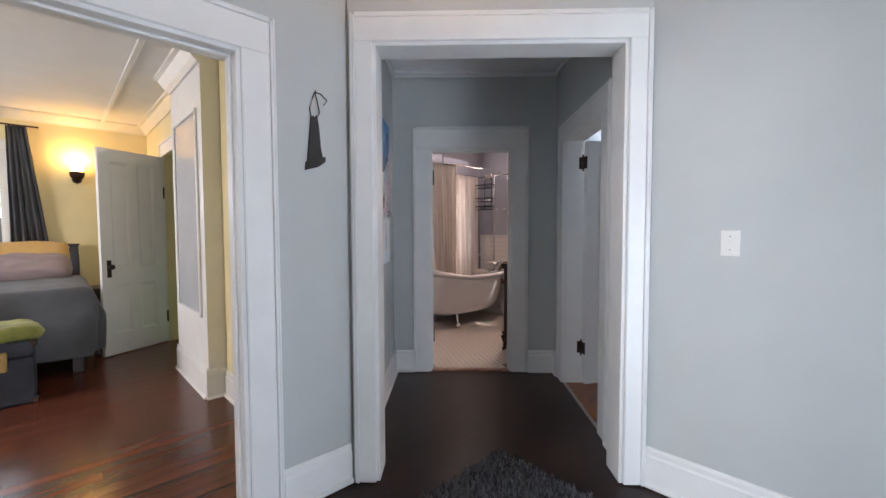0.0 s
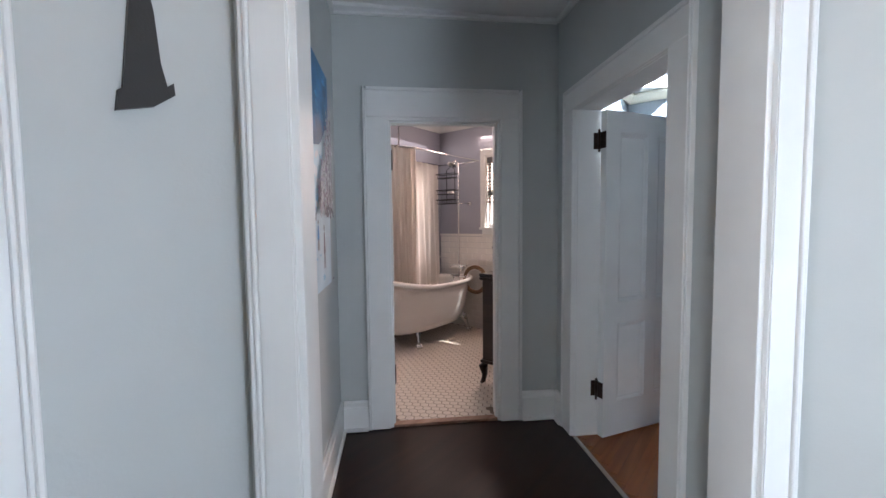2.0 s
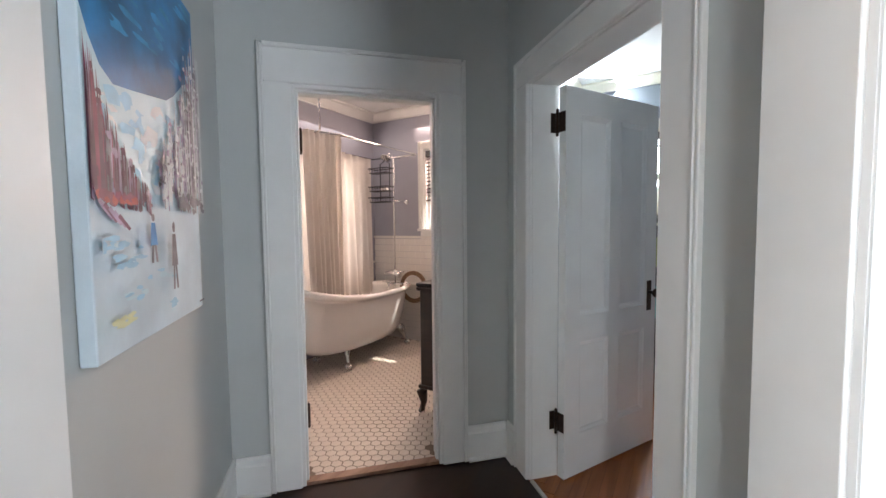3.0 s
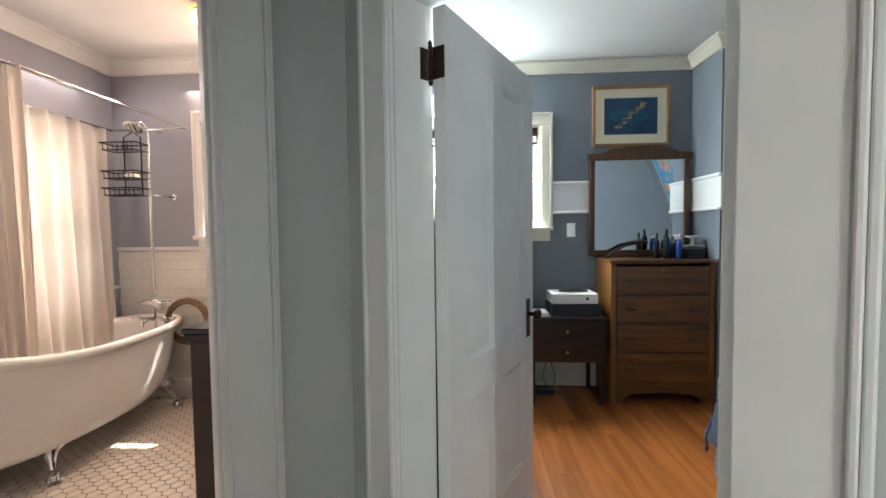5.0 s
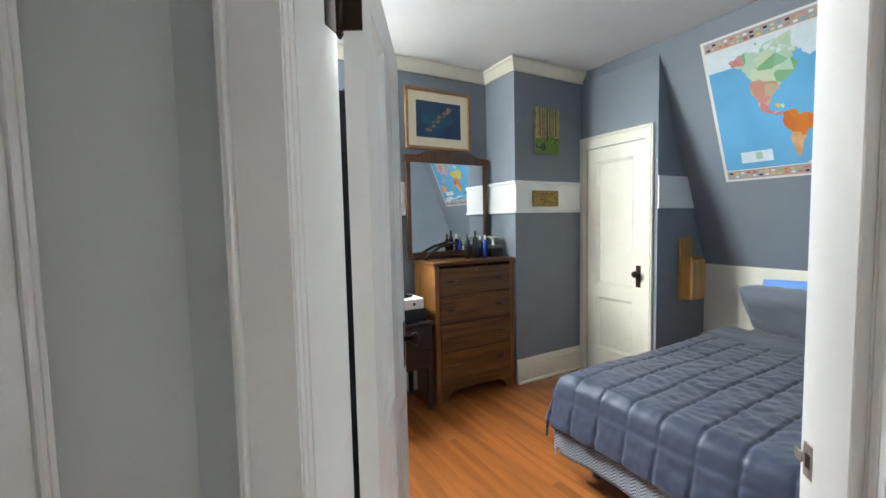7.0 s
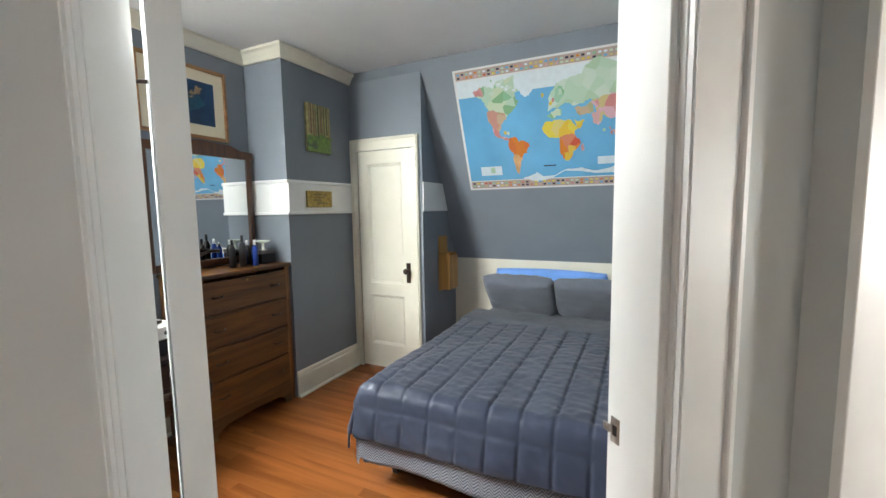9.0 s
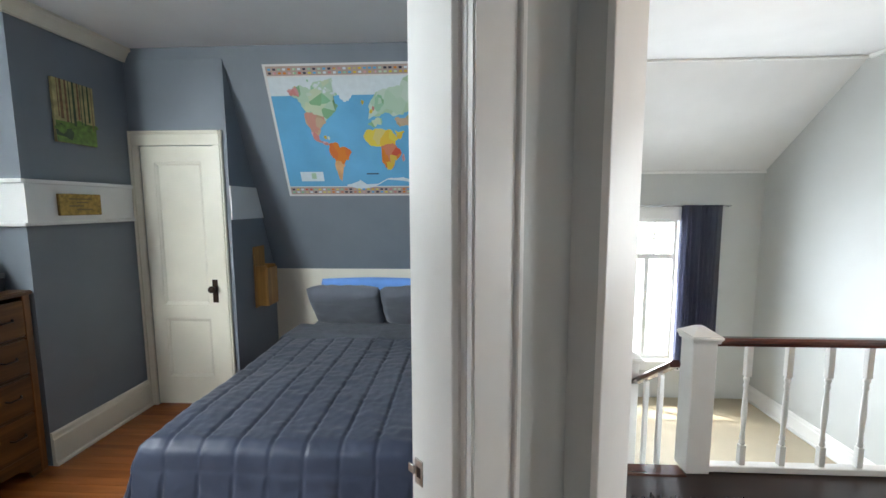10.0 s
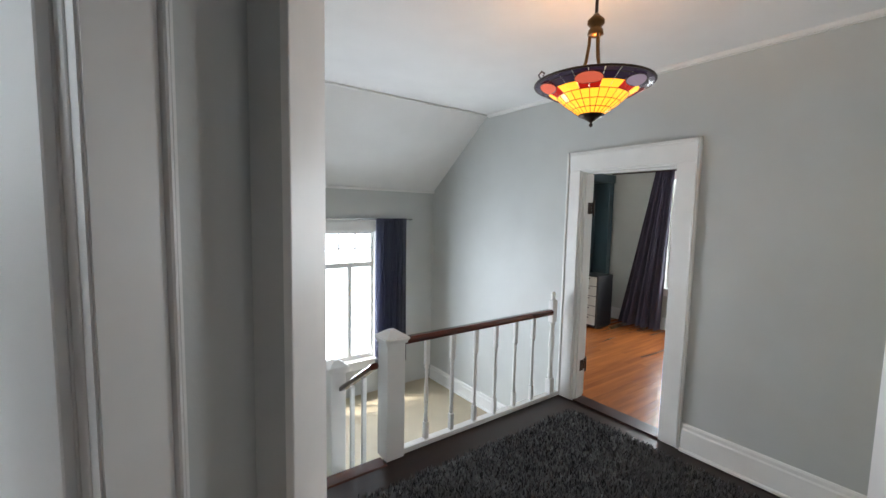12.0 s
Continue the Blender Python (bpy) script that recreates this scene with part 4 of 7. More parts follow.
def switch(p0, p1, u, z, label):
    m = on_wall(p0, p1, u, z)
    root = thing("light_switch", m, label, "light switch")
    part("plate", box((-0.037, -0.006, -0.058), (0.037, 0, 0.058), 0.003, m), M_PLASTICW, root)
    part("toggle", box((-0.005, -0.016, -0.004), (0.005, -0.006, 0.012), 0.002, m @ Matrix.Rotation(radians(-18), 4, "X")), M_PLASTICW, root)
    for dz in (-0.03, 0.03):
        part("screw", lathe([(0.003, 0), (0.003, 0.001)], 8, m @ Matrix.Translation((0, -0.006, dz)) @ Matrix.Rotation(radians(90), 4, "X")), M_CHROME, root)


switch(E0, E1, 0.925 - 0.56, 1.253, "white toggle switch plate on the grey landing wall")
switch(Q0, Q1, BN - 0.81, 1.33, "white toggle switch plate on the blue wall")

# hanging cloth pouch on a hook
gm = on_wall(N0, N1, 1.045 - WX, 1.62)
pouch = thing("hanging_pouch", gm, "charcoal cloth pouch hung by cords on a hook", "pouch")
bm = bmesh.new()
add_prism(bm, [(-0.055, 0, -0.02), (-0.05, 0, 0.02), (-0.042, 0, 0.025), (-0.028, 0, 0.17), (-0.022, 0, 0.235), (-0.012, 0, 0.24), (-0.005, 0, 0.225), (0.006, 0, 0.245), (0.016, 0, 0.19), (0.024, 0, 0.09), (0.034, 0, 0.045), (0.046, 0, 0.055), (0.048, 0, 0.03), (0.01, 0, 0.0)], (0, -0.018, 0), (0, -0.004, 0))
bmesh.ops.transform(bm, matrix=gm, verts=bm.verts)
part("bag", bm, cloth("charcoal_cloth", (0.035, 0.034, 0.034)), pouch)
for pts in (((-0.02, 0.225), (-0.028, 0.27), (-0.01, 0.33), (0.0, 0.352)), ((0.01, 0.235), (0.022, 0.26), (0.012, 0.31), (0.0, 0.352)), ((0.0, 0.352), (0.03, 0.35), (0.062, 0.325), (0.045, 0.30))):
    part("cord", tube([gm @ Vector((x, -0.012, z)) for x, z in pts], 0.0028, 6), M_PLASTICB, pouch)
part("hook", tube([gm @ Vector((0, -0.0, 0.35)), gm @ Vector((0, -0.016, 0.348)), gm @ Vector((0, -0.02, 0.36))], 0.003, 6), M_BRONZE, pouch)

P4 = lambda w, h, lo=0.72, hi=0.86: [(0.11, w / 2 - 0.045, 0.22, lo), (w / 2 + 0.045, w - 0.11, 0.22, lo), (0.11, w / 2 - 0.045, hi, h - 0.13), (w / 2 + 0.045, w - 0.11, hi, h - 0.13)]
hp = hall(1.087, 3.638, 0.012)
door_leaf("panelled_door", hp, -29, 0.78, 2.035, 0.046, M_WHITE, P4(0.78, 2.035), "white four-panel door standing open into the blue bedroom", (0.715, 0.93), "panelled doors", (0.30, 1.86), None, 1)
door_leaf("panelled_door", hall(-0.215 + 0.03, 4.075, 0.012), 128, 0.70, 2.03, 0.036, M_WHITE, P4(0.70, 2.03), "white four-panel bathroom door folded back inside", (0.64, 0.93), "panelled doors", (0.30, 1.80), None, -1)
for z in (0.31, 1.82):
    bm = box((BATH[0] + 0.018, 0.075, z - 0.05), (BATH[0] + 0.022, 0.135, z + 0.05), 0.001, along(B0, B1)[0])
    tagged(part("hinge_leaf", bm, M_BRONZE), "dark bronze hinge leaf on the bath door frame", "hinge")
m_ = along(RP0, RP1)[0]
for z in (0.312, 1.872):
    tagged(part("hinge_leaf", box((BDOOR[0] - 0.001, 0.115, z - 0.05), (BDOOR[0] + 0.003, 0.166, z + 0.05), 0.001, m_), M_BRONZE), "dark bronze hinge leaf on the bedroom door frame", "hinge")
strike = thing("strike_plate", m_ @ Matrix.Translation((BDOOR[1], 0.14, 0.99)), "small worn metal strike plate on the door frame", "strike plate")
M_NICKEL = material("dull_nickel", (0.45, 0.43, 0.40), 0.35, 0.8, vary=0.3, scale=60)
part("plate", box((BDOOR[1] - 0.0025, 0.126, 0.962), (BDOOR[1] + 0.001, 0.152, 1.022), 0.001, m_), M_NICKEL, strike)
part("lip", box((BDOOR[1] - 0.006, 0.152, 0.982), (BDOOR[1] - 0.0025, 0.172, 1.002), 0.001, m_), M_NICKEL, strike)
# no hole is cut: a black patch paints the shade inside it
part("latch_hole", box((BDOOR[1] - 0.0032, 0.132, 0.980), (BDOOR[1] - 0.0018, 0.145, 1.004), 0.0, m_), M_PLASTICB, strike, "black patch for the shade inside the latch hole")
tagged(part("threshold", prism([hall(BATH[0] + HL + 0.018, BD0 + 0.01), hall(BATH[1] + HL - 0.018, BD0 + 0.01), hall(BATH[1] + HL - 0.018, BD0 + 0.065), hall(BATH[0] + HL + 0.018, BD0 + 0.065)], (0, 0, -0.006), (0, 0, 0.012)), wood("worn_threshold_wood", (0.20, 0.10, 0.06), (0.42, 0.26, 0.18), 0.5)), "worn wooden threshold at the bath door", "threshold", kind="structure")
tagged(part("threshold", prism([hall(HR, 2.772), hall(HR, 3.652), hall(HR + 0.02, 3.652), hall(HR + 0.02, 2.772)], (0, 0, -0.006), (0, 0, 0.003)), material("worn_pale_strip", (0.40, 0.34, 0.28), 0.6)), "thin pale strip under the bedroom door", "threshold", kind="structure")

# dark robe on the back of the bedroom door
def behind_door(u, out):
    a = radians(-29)
    x, y = 0.010 + u, -0.027 + 0.023 + out
    return (hp.x + x * math.cos(a) - y * math.sin(a), hp.y + x * math.sin(a) + y * math.cos(a))


robe = curtain("robe", behind_door(0.10, 0.042), behind_door(0.34, 0.042), 0.12, 1.74, cloth("black_robe_cloth", (0.014, 0.014, 0.017), 0.9), "long black robe hanging on the back of the bedroom door", 4, 0.026, 0.2, 61, low=(behind_door(0.05, 0.046), behind_door(0.46, 0.046)))
robe["category"] = "robe"
hook_a, hook_b = behind_door(0.22, 0.0), behind_door(0.22, 0.05)
tagged(part("door_hook", tube([(*hook_a, 1.745), (*hook_b, 1.74), (*hook_b, 1.77)], 0.004, 6), M_BRONZE), "small bronze hook on the back of the door", "hook")

# ---- landing things ----
LX, LY = 0.95, 0.88
lm = Matrix.Translation((LX, LY, 0))
M_GILT = material("antique_gilt_bronze", (0.16, 0.09, 0.04), 0.35, 0.9, vary=0.3, scale=25)
lamp = thing("pendant_lamp", (LX, LY, CEIL), "stained glass bowl lamp on a bronze stem, lit", "pendant lamp")


def glass(name, color, strength):
    m = glow(name, color, strength)
    m.node_tree.nodes["Principled BSDF"].inputs["Roughness"].default_value = 0.2
    m.node_tree.nodes["Principled BSDF"].inputs["Base Color"].default_value = (*[c * 0.5 for c in color], 1)
    return m


G_AMBER, G_NAVY, G_CORAL, G_RED, G_LILAC = glass("amber_glass", (1.0, 0.42, 0.03), 1.7), glass("navy_glass", (0.070, 0.040, 0.10), 0.14), glass("coral_glass", (0.85, 0.16, 0.09), 0.6), glass("red_glass", (0.7, 0.02, 0.01), 0.5), glass("lilac_glass", (0.55, 0.42, 0.55), 0.35)
part("canopy", lathe([(0.02, 2.675), (0.05, 2.69), (0.062, 2.719)], 20, lm), M_BRONZE, lamp)
part("stem", tube([(LX, LY, 2.52), (LX, LY, 2.68)], 0.007, 8), M_BRONZE, lamp)
part("collar", lathe([(0.012, 2.43), (0.034, 2.44), (0.03, 2.46), (0.022, 2.47), (0.036, 2.485), (0.036, 2.50), (0.02, 2.515), (0.008, 2.53)], 16, lm), M_GILT, lamp)
RIMZ = 2.226
for a in range(3):
    an = radians(60 + 120 * a)
    part("arm", tube([(LX + r * math.cos(an), LY + r * math.sin(an), z) for r, z in ((0.022, 2.455), (0.024, 2.40), (0.034, 2.33), (0.058, 2.265), (0.085, RIMZ - 0.012))], 0.007, 8), M_GILT, lamp)
NS = 24
prof = [(0.050, RIMZ - 0.130), (0.083, RIMZ - 0.106), (0.117, RIMZ - 0.080), (0.150, RIMZ - 0.050), (0.188, RIMZ - 0.027), (0.222, RIMZ - 0.009), (0.247, RIMZ)]


def ring_pane(name, mat, lo, hi, i):
    """One pane of the bowl between two rings."""
    a0, a1 = 2 * math.pi * (i + 0.03) / NS, 2 * math.pi * (i + 0.97) / NS
    (r0, z0), (r1, z1) = prof[lo], prof[hi]
    q = [(r0 + 0.001, a0, z0 + 0.001), (r0 + 0.001, a1, z0 + 0.001), (r1 - 0.001, a1, z1 - 0.001), (r1 - 0.001, a0, z1 - 0.001)]
    bm = bmesh.new()
    add_prism(bm, [(LX + r * math.cos(a), LY + r * math.sin(a), z) for r, a, z in q], (0, 0, 0), (0, 0, 0.003))
    part(name, bm, mat, lamp)


for lo in range(3):
    for i in range(NS):
        ring_pane("amber_pane", G_AMBER, lo, lo + 1, i)
for i in range(NS):
    near = i % 4
    ring_pane("petal_pane", G_RED if near in (1, 2) else G_AMBER, 3, 4, i)
    ring_pane("rim_pane", G_NAVY, 4, 5, i)
    ring_pane("edge_pane", G_NAVY, 5, 6, i)
for k in range(6):
    an = radians(30 + 60 * k)
    lens = []
    for j in range(16):
        w_, v_ = 0.056 * math.cos(math.pi * j / 8), 0.52 + 0.38 * math.sin(math.pi * j / 8)
        r_ = 0.165 + (0.240 - 0.165) * v_
        z_ = RIMZ - 0.041 + 0.039 * v_ - 0.0035
        lens.append((LX + r_ * math.cos(an + w_ / r_), LY + r_ * math.sin(an + w_ / r_), z_))
    part("medallion", prism(lens, (0, 0, -0.002), (0, 0, 0.002)), G_LILAC if k in (1, 4) else G_CORAL, lamp, "pale lilac glass medallion" if k in (1, 4) else "coral pink glass medallion")
    part("lead_line", tube(lens, 0.0022, 5, True), M_BRONZE, lamp)
for r, z in prof[1:6]:
    part("lead_line", tube([(LX + r * math.cos(2 * math.pi * i / NS), LY + r * math.sin(2 * math.pi * i / NS), z) for i in range(NS)], 0.0018, 5, True), M_BRONZE, lamp)
for i in range(NS):
    an = 2 * math.pi * i / NS
    part("rib", tube([(LX + r * math.cos(an), LY + r * math.sin(an), z) for r, z in prof[:4]], 0.0014, 4), M_BRONZE, lamp)
part("rim", tube([(LX + 0.249 * math.cos(2 * math.pi * i / 36), LY + 0.249 * math.sin(2 * math.pi * i / 36), RIMZ + 0.003) for i in range(36)], 0.005, 6, True), M_BRONZE, lamp)
part("finial", lathe([(0.002, RIMZ - 0.180), (0.008, RIMZ - 0.174), (0.008, RIMZ - 0.167), (0.004, RIMZ - 0.162), (0.010, RIMZ - 0.156), (0.034, RIMZ - 0.142), (0.056, RIMZ - 0.131), (0.054, RIMZ - 0.124)], 20, lm), M_BRONZE, lamp, "dark bronze finial")
for a in (2, 5):
    an = radians(30 + 60 * a)
    c = Vector((LX + 0.235 * math.cos(an), LY + 0.235 * math.sin(an), RIMZ + 0.01))
    o = Vector((math.cos(an), math.sin(an), 0))
    part("scroll", tube([c, c + o * 0.012 + Vector((0, 0, 0.02)), c + Vector((0, 0, 0.036)), c - o * 0.014 + Vector((0, 0, 0.03)), c - o * 0.008 + Vector((0, 0, 0.018))], 0.004, 6), M_BRONZE, lamp)

tagged(part("rug", box((-0.30, -0.03, 0.0), (1.97, 1.60, 0.014), 0.004), M_RUG), "charcoal shag rug on the dark landing floor", "rug")

# balustrade
def newel(x, y, z0, h, w, label):
    m = Matrix.Translation((x, y, z0))
    root = thing("newel_post", m, label, "newel post", "newel posts")
    part("post", box((-w / 2, -w / 2, 0), (w / 2, w / 2, h), 0.004, m), M_WHITE, root)
    part("cap_moulding", box((-w / 2 - 0.012, -w / 2 - 0.012, h), (w / 2 + 0.012, w / 2 + 0.012, h + 0.018), 0.004, m), M_WHITE, root)
    part("cap_plate", box((-w / 2 - 0.024, -w / 2 - 0.024, h + 0.018), (w / 2 + 0.024, w / 2 + 0.024, h + 0.045), 0.008, m, 2), M_WHITE, root)
    bm = bmesh.new()
    k = w / 2 + 0.012
    base = [bm.verts.new((sx * k, sy * k, h + 0.045)) for sx, sy in ((-1, -1), (1, -1), (1, 1), (-1, 1))]
    tip = [bm.verts.new((sx * 0.02, sy * 0.02, h + 0.085)) for sx, sy in ((-1, -1), (1, -1), (1, 1), (-1, 1))]
    for i in range(4):
        bm.faces.new((base[i], base[(i + 1) % 4], tip[(i + 1) % 4], tip[i]))
    bm.faces.new(tip)
    bmesh.ops.transform(bm, matrix=m, verts=bm.verts)
    part("cap_pyramid", bm, M_WHITE, root)


NX, RY = 1.26, -0.33
newel(NX, RY - 0.015, -0.004, 0.795, 0.135, "square white newel post with a pyramid cap")
newel(1.395, -1.0, -0.56, 0.965, 0.12, "lower square white newel post beside the steps")


def baluster_mesh(h):
    bm = bmesh.new()
    add_box(bm, (-0.017, -0.017, 0), (0.017, 0.017, 0.17 * h), 0.003)
    add_lathe(bm, [(0.012, 0.17 * h), (0.017, 0.19 * h), (0.011, 0.21 * h), (0.015, 0.23 * h), (0.011, 0.26 * h), (0.013, 0.34 * h), (0.016, 0.44 * h), (0.013, 0.56 * h), (0.010, 0.64 * h), (0.015, 0.665 * h), (0.010, 0.69 * h), (0.017, 0.72 * h), (0.012, 0.745 * h)], 10)
    add_box(bm, (-0.017, -0.017, 0.745 * h), (0.017, 0.017, h), 0.003)
    me = bpy.data.meshes.new("baluster")
    bm.to_mesh(me)
    bm.free()
    me.materials.append(M_WHITE)
    return me


rail = thing("balustrade", (NX, RY, 0), "mahogany handrail on white turned balusters", "balustrade")
rail_prof = [(-0.026, 0), (0.026, 0), (0.032, 0.018), (0.03, 0.034), (0.018, 0.046), (-0.018, 0.046), (-0.03, 0.034), (-0.032, 0.018)]
part("handrail", prism([(0, RY + y, 0.768 + z) for y, z in rail_prof], (WX + 0.14, 0, 0), (NX - 0.07, 0, 0)), M_RAIL, rail, "dark red mahogany handrail")
part("bottom_rail", box((WX + 0.02, RY - 0.03, -0.004), (NX - 0.07, RY + 0.03, 0.035), 0.004), M_WHITE, rail)
bmesh_b = baluster_mesh(0.733)
for x in (0.985, 0.757, 0.531, 0.317, 0.095, -0.124):
    ob = new("baluster", bmesh_b)
    ob.parent = rail
    ob.matrix_parent_inverse = rail.matrix_world.inverted()
    ob.location = (x, RY, 0.035)
bm = bmesh.new()
add_box(bm, (-0.03, -0.03, 0), (0.03, 0.03, 0.14), 0.004)
add_lathe(bm, [(0.02, 0.14), (0.028, 0.16), (0.018, 0.18), (0.026, 0.21), (0.018, 0.25), (0.022, 0.36), (0.028, 0.46), (0.022, 0.56), (0.016, 0.62), (0.027, 0.64), (0.017, 0.66)], 12)
add_box(bm, (-0.03, -0.03, 0.66), (0.03, 0.03, 0.86), 0.006)
add_lathe(bm, [(0.026, 0.86), (0.016, 0.88), (0.024, 0.91), (0.018, 0.93), (0.004, 0.94)], 12)
bmesh.ops.transform(bm, matrix=Matrix.Translation((WX + 0.115, RY, 0.035)), verts=bm.verts)
part("half_newel", bm, M_WHITE, rail, "slim white turned end post")
steps = thing("stair_flight", (1.9, -0.6, -0.56), "short flight of steps with red-brown treads", "stairs", kind="structure")
for i in range(3):
    y1, z = -0.335 - 0.22 * i, -0.187 * (i + 1)
    if i < 2:
        part("riser", box((1.40, y1 - 0.22, z - 0.16), (EX - 0.002, y1 - 0.2, z - 0.028)), M_WHITE, steps)
        part("tread", box((1.37, y1 - 0.245, z - 0.028), (EX - 0.002, y1, z), 0.006), M_REDFLOOR, steps, "red-brown wooden tread")
part("riser", box((1.40, -0.335, -0.18), (EX - 0.002, -0.315, -0.13)), M_WHITE, steps)
part("nosing", box((1.33, -0.36, -0.028), (EX - 0.002, -0.25, 0.002), 0.008), M_REDFLOOR, steps, "red-brown wooden nosing")
part("stringer", prism([(0, -0.33, -0.01), (0, -0.33, -0.30), (0, -0.70, -0.56), (0, -0.95, -0.56), (0, -0.95, -0.42)], (1.34, 0, 0), (1.40, 0, 0)), M_WHITE, steps)
lower = thing("stair_rail", (1.36, -0.65, -0.4), "sloping mahogany handrail on white balusters", "balustrade")
part("handrail", prism([(1.36 + y, 0, z) for y, z in rail_prof], (0, -0.40, 0.60), (0, -0.955, 0.24)), M_RAIL, lower, "dark red mahogany handrail")
for y, zt in ((-0.56, 0.49), (-0.76, 0.355)):
    zb = -0.30 - 0.4 * (-y - 0.5)
    part("baluster", box((1.345, y - 0.015, zb), (1.375, y + 0.015, zt), 0.003), M_WHITE, lower)

sash("window_landing", S0, S1, *LW, -0.12, 1.43, 0.14, M_WHITE, (1.02,), [((LW[0] + LW[1]) / 2 + 0.33, -0.08, 1.0), ((LW[0] + LW[1]) / 2 - 0.15, -0.08, 1.0)], "white window with small upper panes", (1.05, 6, 2))
tagged(part("curtain_rod", tube([(1.75, SY + 0.07, 1.565), (-0.13, SY + 0.07, 1.565)], 0.008, 8), M_CHROME), "thin metal curtain rod above the stair window", "curtain rod")
for x in (1.72, -0.10):
    tagged(part("rod_bracket", box((x - 0.008, SY + 0.0005, 1.55), (x + 0.008, SY + 0.078, 1.557), 0.002), M_CHROME), "small metal rod bracket on the wall", "bracket")
curtain("curtain", (0.36, SY + 0.07), (-0.04, SY + 0.07), -0.20, 1.575, M_SHEER, "sheer navy curtain beside the stair window", 8, 0.042, 0.3, 4)
curtain("curtain", (1.72, SY + 0.07), (1.40, SY + 0.07), -0.20, 1.575, M_SHEER, "sheer navy curtain beside the stair window", 8, 0.042, 0.3, 8)
for p in ((W0, W1, -1.38 - SY, NY - SY), (N0, N1, 0, 1.72)):
    crown(p[0], p[1], p[2], p[3], CEIL, M_WHITE, 1, 0.032)
crown(E0, E1, 0.02, 2.31, CEIL, M_WHITE, 1, 0.032)
for q0, q1 in ((LP0, LP1), (B0, B1), (RP0, RP1)):
    L_ = along(q0, q1)[1]
    crown(q0, q1, 0.16 if q0 == RP0 else 0.0, L_ - (0.02 if q0 != RP0 else 0.19), CEIL, M_WHITE, 1, 0.03)
tagged(part("ceiling_trim", box((WX, -1.43, CEIL - 0.018), (EX, -1.395, CEIL - 0.001), 0.003), M_WHITE), "thin white strip at the fold of the ceiling", "trim", kind="structure")
tagged(part("ceiling_trim", box((WX, SY, 1.90), (EX, SY + 0.025, 1.925), 0.003), M_WHITE), "thin white strip under the sloping ceiling", "trim", kind="structure")

# ---- blue bedroom things ----
def frieze(p0, p1, a, b, z0=1.477, z1=1.732):
    m, _ = along(p0, p1)
    root = thing("frieze_board", m, "white frieze board with moulded edges", "frieze", kind="structure")
    part("board", box((a, -0.012, z0), (b, -0.0005, z1), 0, m), M_WHITE, root)
    for z, h in ((z0 - 0.008, 0.022), (z1 - 0.018, 0.026)):
        part("moulding", box((a, -0.026, z), (b, -0.0005, z + h), 0.004, m), M_WHITE, root)


frieze(Q0, Q1, BW[1] + 0.096, BN - CHY - 0.0)
frieze((BX, CHY), (CHX, CHY), 0.028, 0.40 + 0.026)
frieze((CHX, CHY), (CHX, CLY), 0.0, CHY - CLY - 0.03)
bm = prism([(CLX, CLY, 1.477), (CLX, SL(1.477), 1.477), (CLX, SL(1.732), 1.732), (CLX, CLY, 1.732)], (-0.012, 0, 0), (-0.0005, 0, 0))
fb = tagged(part("frieze_board", bm, M_WHITE), "white frieze board cut to the roof slope", "frieze", kind="structure")
baseboard((CHX, CHY), (CHX, CLY), [(0, CHY - CLY)], M_CREAM, h=0.21)
baseboard(Q0, Q1, [(0, BN - CHY)], M_CREAM, h=0.21)
baseboard((3.42, BN), (BX, BN), [(0.05, BX - 3.42)], M_CREAM, h=0.21)
for p0, p1, a, b, mt in ((Q0, Q1, 0, BN - CHY, (0, 0)), ((BX, CHY), (CHX, CHY), 0, BX - CHX, (0, 1)), ((CHX, CHY), (CHX, CLY), 0, CHY - CLY, (1, 0)), ((3.42, BN), (BX, BN), 0, BX - 3.42, (0, 0))):
    crown(p0, p1, a, b, CEIL, M_CREAM, 1, 0.085, mt)
bm = box((3.0, 0.9, CEIL - 0.035), (3.9, 1.5, CEIL + 0.003), 0.004)
tagged(part("attic_hatch", bm, M_CREAM), "cream framed hatch in the bedroom ceiling", "hatch", kind="structure")
sash("window_blue_room", Q0, Q1, *BW, 1.36, 2.22, 0.14, M_CREAM, (1.79,), (), "cream painted bedroom window")
blind("window_blind", Q0, Q1, BW[0] + 0.03, BW[1] - 0.03, 2.06, 2.20, M_DARKWOOD, "dark wooden blind pulled up in the window", 0.012, 0)

door_leaf("closet_door", (5.072, CLY - 0.022, 0.02), 180, 0.564, 2.005, 0.034, M_CREAM, [(0.10, 0.464, 0.22, 0.69), (0.10, 0.464, 0.80, 1.89)], "narrow cream two-panel closet door, shut", (0.515, 0.93), "", (0.28, 1.74), M_BRONZE, 1)

# bed
bed = thing("bed", (3.35, -0.6, 0), "low bed with a dark frame and patterned valance", "bed")
part("frame", box((2.64, -1.60, 0.14), (3.98, 0.40, 0.24), 0.01), M_PLASTICB, bed, "black metal bed frame")
for x in (2.72, 3.92):
    for y in (-1.5, 0.30):
        part("leg", lathe([(0.022, 0), (0.028, 0.01), (0.022, 0.03), (0.022, 0.15)], 10, Matrix.Translation((x, y, 0))), M_PLASTICB, bed)
part("mattress", box((2.61, -1.61, 0.24), (4.01, 0.42, 0.54), 0.05, None, 3), M_SHEET, bed, "mattress in grey sheets")
bm = quilt_mesh(1.40, 1.99, 0.34, 0.345, 0.520, 0.12, 0.0, 0.5, 0, 9, 0.022, 0.055)
